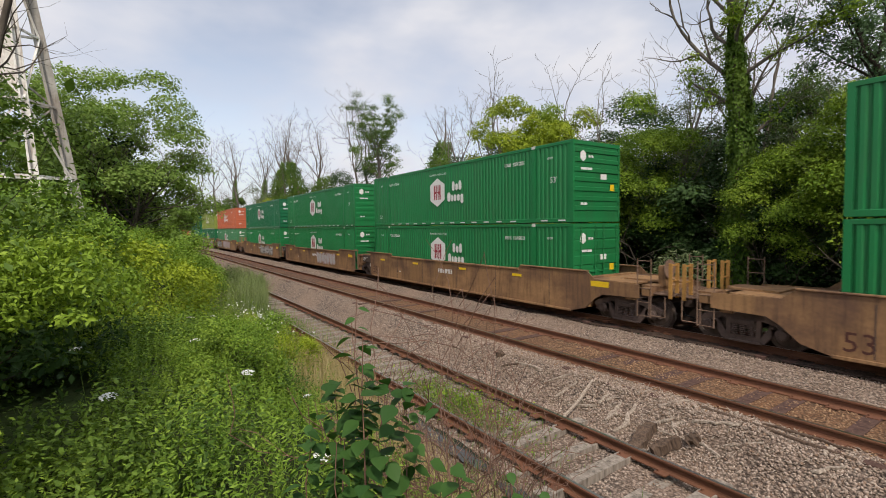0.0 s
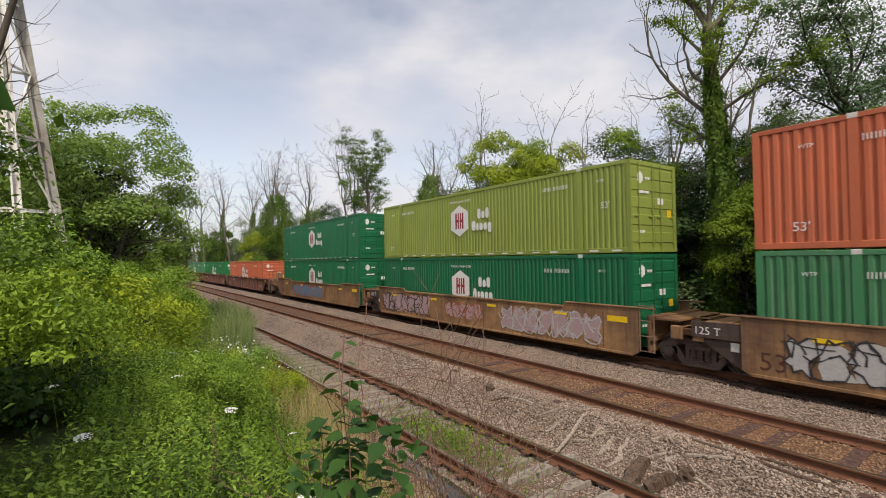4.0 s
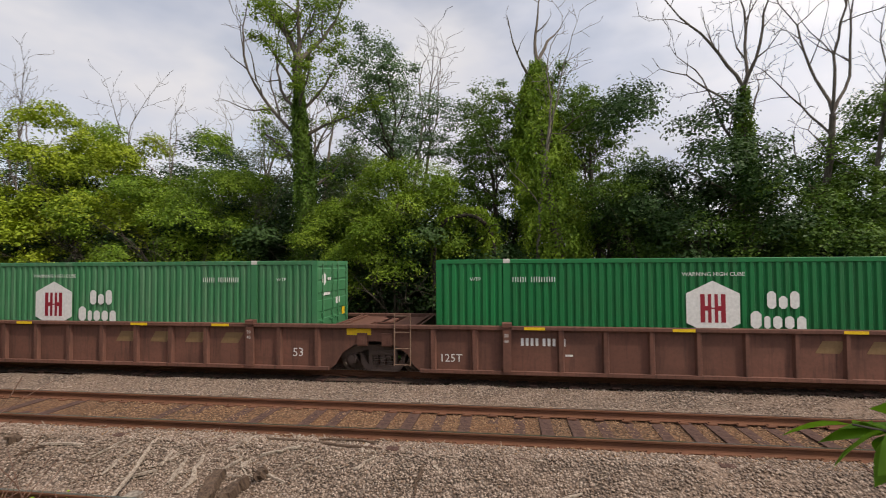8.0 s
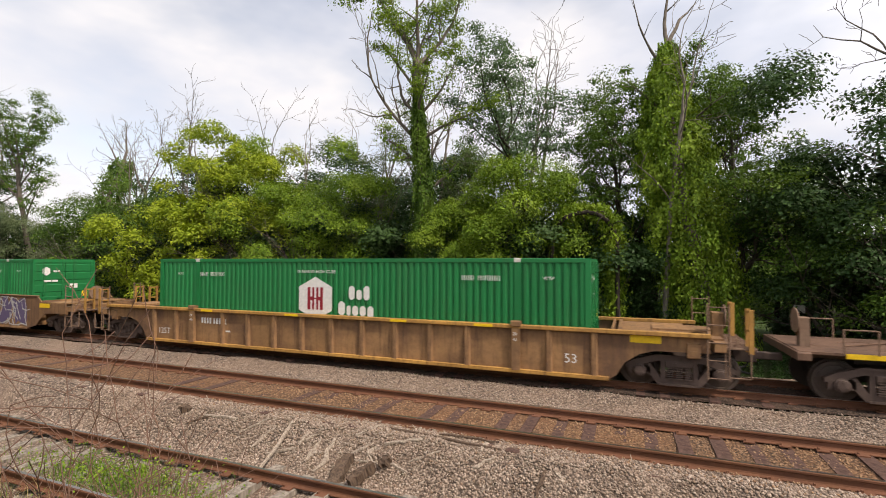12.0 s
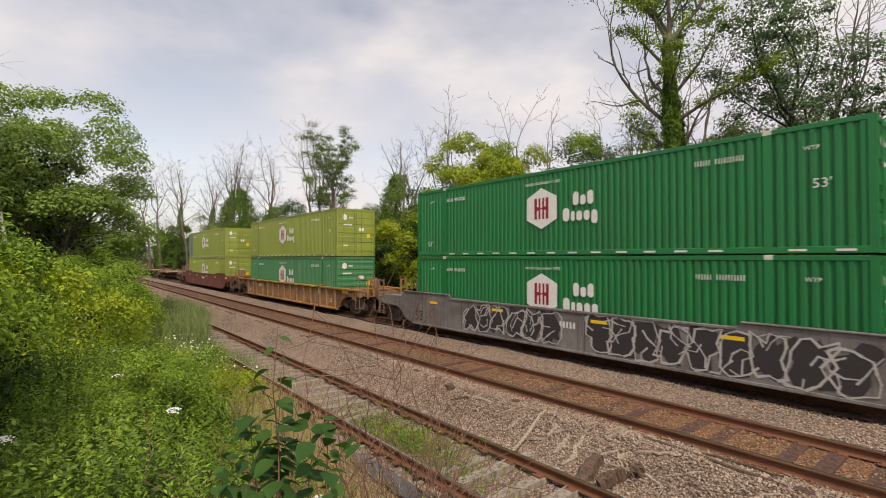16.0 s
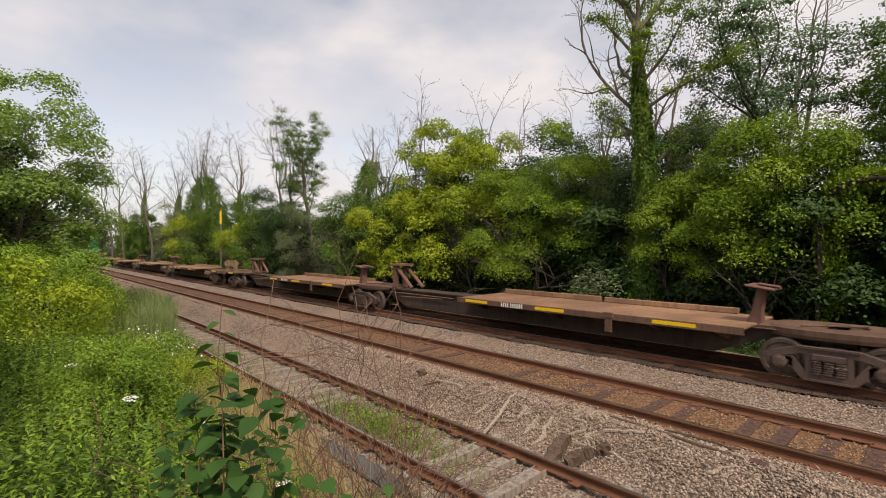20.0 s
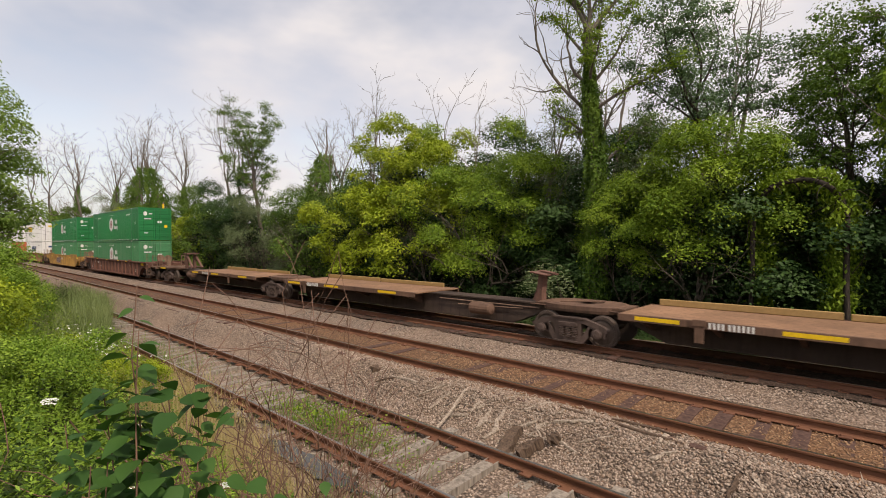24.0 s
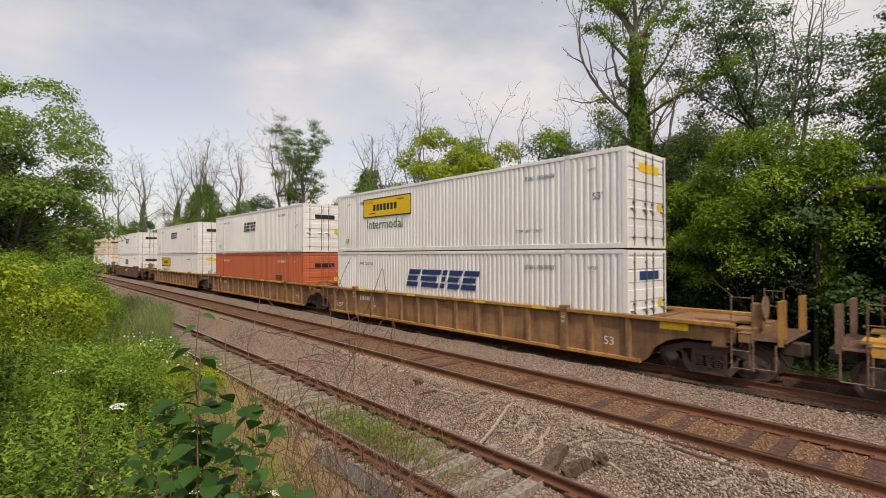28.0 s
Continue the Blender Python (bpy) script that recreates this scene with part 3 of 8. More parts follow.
def hexagon(w, h):
    a = [(0, h / 2), (w / 2, h * 0.27), (w / 2, -h * 0.27), (0, -h / 2), (-w / 2, -h * 0.27), (-w / 2, h * 0.27)]
    return [prism(a[::-1], -0.004, 0.0, "y")]


def emblem_h(s):
    right = [(0.04, -0.36), (0.12, -0.36), (0.12, -0.06), (0.19, -0.06), (0.19, -0.36), (0.30, -0.36), (0.30, 0.36), (0.19, 0.36), (0.19, 0.06), (0.12, 0.06), (0.12, 0.36), (0.04, 0.36), (0.04, 0.015)]
    ring = [(a * s, b * s) for a, b in right] + [(-a * s, b * s) for a, b in right[::-1]]
    ring = ring[:12] + [(0.04 * s, 0.02 * s), (-0.04 * s, 0.02 * s)] + ring[14:] + [(-0.04 * s, -0.02 * s), (0.04 * s, -0.02 * s)]
    return [prism(ring[::-1], -0.008, -0.004, "y")]


def wordmark(heights, s):
    """Rounded upright blocks in place of a name's letters."""
    out, x = [], 0.0
    for w, lo, hi in heights:
        c = 0.32 * w * s
        out.append(prism([(x + c, lo * s), (x + w * s - c, lo * s), (x + w * s, lo * s + c), (x + w * s, hi * s - c), (x + w * s - c, hi * s), (x + c, hi * s), (x, hi * s - c), (x, lo * s + c)][::-1], -0.004, 0.0, "y"))
        x += (w + 0.09) * s
    return out


WORD_TOP = [(0.30, 0, 0.62), (0.28, 0, 0.45), (0.30, 0, 0.62)]
WORD_LOW = [(0.36, 0, 0.62), (0.20, 0, 0.45), (0.30, 0, 0.45), (0.30, 0, 0.45), (0.30, -0.17, 0.45)]


def slanted(widths, s, lean=0.22):
    """Plain leaning blocks, each cut by two level slits, in place of a name's letters."""
    out, x = [], 0.0
    for i, w in enumerate(widths):
        for a, b, c, d in ((0.0, 1.0, 0.72, 1.0), (0.0, 0.86, 0.36, 0.62), (0.1 if i % 2 else 0.0, 1.0, 0.0, 0.26)):
            x0, x1 = x + w * s * a, x + w * s * b
            out.append(prism([(x0 + lean * s * c, s * c), (x1 + lean * s * c, s * c), (x1 + lean * s * d, s * d), (x0 + lean * s * d, s * d)][::-1], -0.004 - 0.0004 * len(out[-3:]), 0.0, "y"))
        x += (w + 0.16) * s
    return out


def container(u_right, z, body, maker, end, label, patch=False):
    """A 53 foot container: posts, rails, corrugated bays, doors or ribbed end, markings."""
    ob = thing("shipping_container", label, "shipping container", "containers on the train")
    MOVERS.append((ob, u_right - CL, z))
    y0 = -CW
    for s in (-1, 1):
        for a, b in ((-CL + 0.14, -POST_X - 0.09), (-POST_X + 0.09, POST_X - 0.09), (POST_X + 0.09, CL - 0.14)):
            part("side_panel", shared("bay %.2f %d" % (a, s), (lambda a=a, b=b, s=s: [corrugated(a, b, 0.16, 2.77, s)]), body), ob)
        top = shared("top rail %d" % s, lambda: [box(-CL + 0.1, CL - 0.1, s * CW - (0.05 if s > 0 else 0), s * CW + (0.05 if s < 0 else 0), 2.765, 2.885, 0.012)], body)
        part("top_rail", top, ob)
        low = shared("bottom rail %d" % s, lambda: [box(-CL + 0.1, CL - 0.1, s * CW - (0.06 if s > 0 else 0), s * CW + (0.06 if s < 0 else 0), 0.01, 0.165, 0.012)], body)
        part("bottom_rail", low, ob)
        for x in (-CL + 0.075, -POST_X, POST_X, CL - 0.075) if s < 0 else (-CL + 0.075, CL - 0.075):
            w = 0.075 if abs(x) > 7 else 0.09
            post = shared("post %.2f %d" % (w, s), lambda: [prism([(-w, s * CW), (w, s * CW), (w, s * (CW - 0.07)), (-w, s * (CW - 0.07))], 0.02, 2.88, "z")], body)
            part("corner_post" if abs(x) > 7 else "lifting_post", post, ob, pose(x, 0, 0))
            if abs(x) < 7 and s < 0:
                cast = shared("casting %d" % s, lambda: [box(-0.09, 0.09, s * CW - 0.09, s * CW + 0.09 if s < 0 else s * CW + 0.006, -0.06, 0.06)], CAST_WHITE)
                if s < 0:
                    cast = shared("casting near", lambda: [box(-0.09, 0.09, -CW - 0.006, -CW + 0.15, -0.06, 0.06, 0.01), box(-0.03, 0.03, -CW - 0.008, -CW - 0.005, -0.035, 0.035)], CAST_WHITE)
                part("corner_casting", cast, ob, pose(x, 0, 2.835), "pale steel corner casting")
    roof = shared("roof", lambda: [box(-CL + 0.05, CL - 0.05, -CW + 0.04, CW - 0.04, 2.83, 2.875)] + [box(x, x + 0.06, -CW + 0.1, CW - 0.1, 2.875, 2.89) for x in np.arange(-7.6, 7.7, 0.6)], body)
    part("roof", roof, ob)
    part("floor", shared("floor", lambda: [box(-CL + 0.05, CL - 0.05, -CW + 0.06, CW - 0.06, 0.03, 0.15)], GASKET), ob)
    for sx in ((1, -1) if end == "doors" else (-1, 1)):
        m = pose(0, 0, 0) if sx > 0 else pose(0, 0, 0, 0, 0, 180)
        doors = (sx > 0) == (end == "doors")
        part("end_frame", shared("end frame", lambda: [frame_ring(CL - 0.1, CL - 0.002, 1.22, 1.205, 0.02, 0.17, 2.74, 2.875)], body), ob, m)
        if not doors:
            part("end_wall", shared("ribbed end", ribbed_end, body), ob, m)
        else:
            for d in (-1, 1):
                a, b = (-1.215, -0.012) if d < 0 else (0.012, 1.215)
                leaf = shared("door leaf %d" % d, lambda: [prism(stepped(CL - 0.06, CL - 0.025, CL - 0.004, 0.17, 2.745, [(z1, z1 + 0.34) for z1 in (0.32, 0.86, 1.40, 1.94, 2.32)]), a, b, "y")], body)
                dr = part("door", leaf, ob, m)
                for k in (0.27, 0.9):
                    yy = a + k * (b - a) * 1.0
                    part("locking_bar", shared("lock bar", lambda: [rod((CL + 0.02, 0, 0.1), (CL + 0.02, 0, 2.80), 0.018, None, 6), box(CL, CL + 0.04, -0.04, 0.04, 1.0, 1.10), box(CL, CL + 0.035, -0.22, 0.02, 1.12, 1.15)] + [box(CL - 0.02, CL + 0.035, -0.04, 0.04, q, q + 0.06) for q in (0.3, 1.3, 2.5)], STEEL if body in (WHITE, CREAM) else body), dr, pose(0, yy, 0), "steel locking bar")
        dot = shared("end emblem", lambda: [prism([(0.17 * math.cos(q), 0.2 * math.sin(q)) for q in [radians(30 + 60 * i) for i in range(6)]], CL + 0.001, CL + 0.006, "x")], WHITE_MARK)
        if maker == "hub":
            part("end_emblem", dot, ob, m @ pose(0, -0.78, 2.35), "white hexagon emblem")
            for dz, w in ((2.30, (0.5, 0.3, 0.5)), (1.86, (1.6, 1.2)), (0.62, (0.8, 0.8))):
                bm_ = shared("end bars %s" % (w,), (lambda w=w: [box(CL + 0.001, CL + 0.006, sum(w[:i]) * 0.22, (sum(w[:i]) + w[i] - 0.12) * 0.22, 0, 0.085) for i in range(len(w))]), WHITE_MARK)
                part("end_marking", bm_, ob, m @ pose(0, -0.5 if dz > 2 else -0.9, dz), "white stencilled marking")
            part("end_marking", shared("end block", lambda: [box(CL + 0.001, CL + 0.006, 0, 0.34, 0, 0.2)], WHITE_MARK), ob, m @ pose(0, 0.18, 1.55))
            part("warning_label", shared("end yellow", lambda: [box(CL + 0.001, CL + 0.006, 0, 0.24, 0, 0.24)], YELLOW), ob, m @ pose(0, 0.72, 1.15), "yellow warning label")
        elif sx > 0:
            part("end_sign", shared("end sign", lambda: [box(CL + 0.001, CL + 0.006, 0, 1.3, 0, 0.26)], YELLOW if maker == "yellow" else BLUE_MARK if maker == "slant" else BLACK_MARK), ob, m @ pose(0, -0.55, 2.25 if maker == "yellow" else 2.0))
            part("warning_label", shared("end yellow", lambda: [box(CL + 0.001, CL + 0.006, 0, 0.24, 0, 0.24)], YELLOW), ob, m @ pose(0, 0.72, 1.15), "yellow warning label")
    face = y0 - 0.004
    mark = BLACK_MARK if body in (WHITE, CREAM) else WHITE_MARK

    def put(name, me, x, zz, lab=""):
        return part(name, me, ob, pose(x, face, zz), lab)
    put("length_mark", lettering("53'", 0.30, mark), -7.05, 0.42, "length mark 53 feet")
    put("length_mark", lettering("53'", 0.30, mark), 6.75, 1.45 if z > 2 else 0.42, "length mark 53 feet")
    put("stencil", lettering("WTP", 0.14, mark), 6.6, 2.30)
    put("stencil", lettering("WTP", 0.14, mark), -6.9, 2.30)
    put("serial_number", bars((0.16, 0.16, 0.16, 0.16, 0.16, 0.16, 0, 0, 0.16, 0.16, 0.16, 0.16, 0.16, 0.16, 0.16, 0.16, 0.16, 0.16), 0.14, mark, 0.8), -5.75, 2.27, "white serial number")
    put("serial_number", bars((0.16, 0.16, 0.16, 0.16, 0.16, 0.16, 0, 0, 0.16, 0.16, 0.16, 0.16, 0.16, 0.16, 0.16, 0.16, 0.16, 0.16), 0.14, mark, 0.8), 4.3, 2.27, "white serial number")
    if maker == "hub" and z > 2 and body is not ORANGE:
        tagged(put("reflective_tape", shared("dashes", lambda: [box(x, x + 0.34, -0.004, 0, 0, 0.05) for x in np.arange(-5.6, 7.4, 0.85) if abs(x + 0.17 - POST_X) > 0.4], WHITE_MARK), 0, 0.06, "white reflective dashes"), kind="stuff")
    if maker == "hub":
        put("stencil", lettering("WARNING HIGH CUBE", 0.145, mark), -1.45, 2.42)
        e = put("emblem", shared("emblem plate", lambda: hexagon(1.28, 1.40), WHITE_MARK), -0.72, 1.60, "white hexagon emblem")
        part("emblem", shared("emblem strokes", lambda: emblem_h(1.0), RED_MARK), e, None, "dark red strokes")
        put("wordmark", shared("word top", lambda: wordmark(WORD_TOP, 0.70), WHITE_MARK), 0.55, 1.60, "white lettering bars")
        put("wordmark", shared("word low", lambda: wordmark(WORD_LOW, 0.70), WHITE_MARK), 0.16, 1.10, "white lettering bars")
    elif maker == "yellow":
        e = put("yellow_sign", shared("yellow sign", lambda: [box(0, 3.7, -0.004, 0, 0, 0.90)], YELLOW), -5.45, 1.60, "yellow sign with black border")
        part("sign_border", shared("sign border", lambda: [box(0, 3.7, -0.007, -0.004, 0, 0.05), box(0, 3.7, -0.007, -0.004, 0.85, 0.90), box(0, 0.05, -0.007, -0.004, 0.05, 0.85), box(3.65, 3.7, -0.007, -0.004, 0.05, 0.85), box(0.5, 1.0, -0.007, -0.004, 0.16, 0.20), box(2.7, 3.2, -0.007, -0.004, 0.70, 0.74)] + [box(0.85 + 0.27 * i, 1.04 + 0.27 * i, -0.007, -0.004, 0.30, 0.60) for i in range(7)], BLACK_MARK), e)
        put("stencil", lettering("Intermodal", 0.64, DARKGREEN_MARK), -5.15, 1.06, "dark green word on white")
        put("stencil", lettering("TOP LIFT ONLY", 0.16, BLACK_MARK), 3.9, 0.55)
    elif maker == "slant":
        put("wordmark", shared("slant word", lambda: slanted((1.05, 1.6, 0.35, 1.0, 1.05), 0.72, 0.35), BLUE_MARK), -2.1, 1.42, "navy blue slanted lettering bars")
    elif maker == "black":
        put("wordmark", shared("black word", lambda: slanted((0.55, 0.9, 0.2, 0.55, 0.55), 0.62), BLACK_MARK), -1.6, 1.55, "black slanted lettering bars")
    elif maker == "small":
        put("wordmark", shared("small word", lambda: slanted((0.4,) * 6, 0.28), BLACK_MARK), 4.0, 1.2, "small black lettering bars")
    if patch:
        put("replaced_panel", shared("grey patch", lambda: [box(-1.3, 0, -0.006, -0.001, 0.05, 2.5)], plain("blue_grey_primer", (0.13, 0.17, 0.19), 0.6)), -CL + 1.75, 0.2, "blue grey replaced panel")
    return ob


# trucks under the cars
def truck_frame():
    """A cast side frame: arched top chord, sagging bottom chord, two columns round the springs, bearings at both ends."""
    top = [(-1.20, 0.50), (-1.20, 0.60), (-1.02, 0.70), (-0.52, 0.86), (0.52, 0.86), (1.02, 0.70), (1.20, 0.60), (1.20, 0.50), (0.94, 0.57), (0.48, 0.71), (-0.48, 0.71), (-0.94, 0.57)]
    low = [(-0.82, 0.56), (-0.64, 0.64), (-0.40, 0.29), (0.40, 0.29), (0.64, 0.64), (0.82, 0.56), (0.47, 0.13), (-0.47, 0.13)]
    out = [prism(top[::-1], -1.17, -1.02, "y"), prism(low, -1.16, -1.03, "y"), box(-0.41, -0.30, -1.165, -1.03, 0.28, 0.74), box(0.30, 0.41, -1.165, -1.03, 0.28, 0.74),
           box(-0.52, 0.52, -1.20, -1.16, 0.82, 0.865), box(-0.44, 0.44, -1.20, -1.15, 0.125, 0.17), box(-0.29, 0.29, -1.20, -1.05, 0.57, 0.72, 0.02), box(-0.16, 0.16, -1.215, -1.19, 0.61, 0.68)]
    for x in (-0.89, 0.89):
        out.append(box(x - 0.21, x + 0.21, -1.16, -1.03, 0.50, 0.62, 0.02))
        out.append(box(x - 0.25, x - 0.17, -1.16, -1.03, 0.36, 0.56))
        out.append(box(x + 0.17, x + 0.25, -1.16, -1.03, 0.36, 0.56))
        out.append(moved(turned([(0.05, -1.25), (0.115, -1.24), (0.125, -1.21), (0.155, -1.20), (0.155, -1.0)], "y", 14), x, 0, 0.455))
        for k in range(3):
            a = radians(90 + 120 * k)
            out.append(moved(turned([(0.02, -1.262), (0.02, -1.235)], "y", 6), x + 0.075 * math.cos(a), 0, 0.455 + 0.075 * math.sin(a)))
    return out


def springs():
    out = []
    for x in (-0.20, 0, 0.20):
        for i in range(6):
            out.append(moved(turned([(0.075, -1.24), (0.09, -1.23), (0.09, -1.16), (0.075, -1.15)], "y", 8), 0, 0, 0))
            v, f = out.pop()
            out.append(([(p[0] * 1.0 + x, -1.17 + (p[1] + 1.2) * 0.9, 0.30 + i * 0.050 + p[2] * 0.22) for p in v], f))
    return out


def wheel():
    return [turned([(0.08, -0.10), (0.16, -0.09), (0.19, -0.05), (0.36, -0.03), (0.38, -0.06), (0.455, -0.06), (0.458, 0.05), (0.485, 0.06), (0.485, 0.085), (0.38, 0.085), (0.2, 0.06)], "y", 24)]


def truck(parent, x):
    t = part("truck", shared("truck bolster", lambda: [box(-0.22, 0.22, -1.05, 1.05, 0.45, 0.82, 0.03), box(-0.4, 0.4, -0.4, 0.4, 0.80, 0.95)], TRUCK), parent, pose(x, 0, -0.06), "dark cast steel truck with two axles")
    for a in (0, 180):
        part("side_frame", shared("side frame", truck_frame, TRUCK), t, pose(0, 0, 0, 0, 0, a))
        tagged(part("spring_pack", shared("springs", springs, TRUCK), t, pose(0, 0, 0, 0, 0, a), "coil springs"), kind="stuff")
    for ax in (-0.89, 0.89):
        part("axle", shared("axle", lambda: [rod((0, -0.95, 0), (0, 0.95, 0), 0.07)], TRUCK), t, pose(ax, 0, 0.458))
        for a in (0, 180):
            part("wheel", shared("wheel", wheel, WHEEL_RIM), t, pose(ax, -0.76 if a == 0 else 0.76, 0.458, 0, 0, a), "worn steel wheel")


def coupler(parent, x, s, mat):
    part("coupler", shared("coupler", lambda: [box(0, 0.7, -0.09, 0.09, 0.72, 0.90, 0.02), box(0.55, 0.95, -0.17, 0.13, 0.64, 0.98, 0.03), box(0.85, 1.05, 0.02, 0.17, 0.66, 0.96, 0.03)], TRUCK), parent, pose(x, 0, -0.06, 0, 0, 0 if s > 0 else 180), "cast steel coupler")
    part("brake_hose", shared("hose", lambda: [rod((0.5, -0.35, 0.75), (0.7, -0.36, 0.38), 0.025, None, 6), rod((0.7, -0.36, 0.38), (0.95, -0.3, 0.32), 0.025, None, 6)], GASKET), parent, pose(x, 0, 0, 0, 0, 0 if s > 0 else 180))


def ladder(h0, h1, rungs, w=0.44):
    out = [rod((0, 0, h0), (0, 0, h1), 0.018, None, 6), rod((w, 0, h0), (w, 0, h1), 0.018, None, 6)]
    for i in range(rungs):
        z = h0 + 0.03 + (h1 - h0 - 0.1) * i / max(1, rungs - 1)
        out.append(rod((0, 0, z), (w, 0, z), 0.014, None, 6))
    return out


def brake_wheel():
    out = [turned([(0.27, -0.02), (0.29, -0.02), (0.29, 0.01), (0.27, 0.01)], "x", 20)]
    for i in range(4):
        a = math.pi * i / 4
        out.append(rod((0, 0.27 * math.cos(a), 0.27 * math.sin(a)), (0, -0.27 * math.cos(a), -0.27 * math.sin(a)), 0.012, None, 5))
    return out


def tag_shapes(seed, w, h, kind):
    """Spray-painted letters that lean into one another: their fat bodies, or the outlines and cuts on them, w by h metres, facing -y."""
    r = random.Random(seed)
    out = []
    count = max(3, int(w / (0.58 * h)))

    def stroke(p, q, lw, n_):
        d = Vector((q[0] - p[0], q[1] - p[1]))
        if d.length < 0.02:
            return
        o = Vector((-d.y, d.x)).normalized() * lw
        e = d.normalized() * lw * 0.6
        ring = [(p[0] - o.x - e.x, p[1] - o.y - e.y), (q[0] - o.x * 0.7 + e.x, q[1] - o.y * 0.7 + e.y), (q[0] + o.x * 0.7 + e.x, q[1] + o.y * 0.7 + e.y), (p[0] + o.x - e.x, p[1] + o.y - e.y)]
        out.append(prism(ring[::-1], -0.010 - 0.0004 * (n_ % 6), -0.007, "y"))
    for i in range(count):
        cx, hw, lean = w * (i + 0.5) / count, w / count * 0.66, r.uniform(-0.25, 0.4)
        pts = []
        for j in range(14):
            a = 2 * math.pi * (j + r.uniform(-0.3, 0.3)) / 14
            c, q = math.cos(a), math.sin(a)
            k = min(1.25, 1 / max(abs(c), abs(q))) * (r.uniform(0.50, 0.70) if r.random() < 0.25 else r.uniform(0.78, 1.0))
            z = h / 2 + h * 0.5 * k * q
            pts.append((cx + hw * k * c * 0.9 + lean * (z - h / 2), min(h * 1.02, max(-0.02 * h, z))))
        if kind == "fill":
            out.append(prism(pts[::-1], -0.002 - 0.0004 * i, 0.0, "y"))
            continue
        lw = 0.015 * h + 0.007
        for j in range(14):
            stroke(pts[j], pts[(j + 1) % 14], lw * r.uniform(0.6, 1.5), j)
        # cuts inside the letter, bent in three pieces
        for n_ in range(r.randint(2, 4)):
            p = (cx + hw * r.uniform(-0.55, 0.55), h * r.uniform(0.2, 0.8))
            a = r.uniform(0, 6.28)
            for _ in range(3):
                q = (p[0] + 0.2 * h * math.cos(a), min(h * 0.95, max(h * 0.05, p[1] + 0.2 * h * math.sin(a))))
                stroke(p, q, lw * r.uniform(0.5, 1.2), n_)
                p, a = q, a + r.uniform(-1.3, 1.3)
    return out


def tag(parent, y, x, z, w, h, seed, fill, line):
    g = part("graffiti", shared("tag fill %d" % seed, lambda: tag_shapes(seed, w, h, "fill"), fill), parent, pose(x, y, z), "spray painted graffiti")
    part("graffiti_outline", shared("tag line %d" % seed, lambda: tag_shapes(seed, w, h, "line"), line), g)


def arc_side(e_l, e_r, top, low, style):
    """The outline of a well's side, its lower corners cut out over the trucks."""
    pts = []
    xe = (e_l, e_r)
    for s, e in ((-1, e_l), (1, e_r)):
        run = [(8.25, low), (8.42, low + 0.12), (8.62, low + 0.45), (8.95, low + 0.68), (9.30, 0.98 - 0.06), (e, 0.94)]
        if style == "smooth":
            run = [(7.9, low), (8.5, low + 0.16), (8.9, low + 0.52), (9.2, 0.86), (e, 0.90)]
        if style == "smooth" and e < 10:
            run, e = [(7.95, low), (8.12, low + 0.10)], 8.12
        tops = [(8.12, top + 0.14), (5.5, top + 0.14), (5.2, top)] if style == "smooth" and e < 9 else [(e, top - 0.06)] if style != "smooth" else [(e, 1.30), (8.9, 1.33), (8.55, top + 0.14), (5.5, top + 0.14), (5.2, top)]
        one = [(s * a, b) for a, b in run + tops]
        pts += one if s > 0 else one[::-1]
    return pts


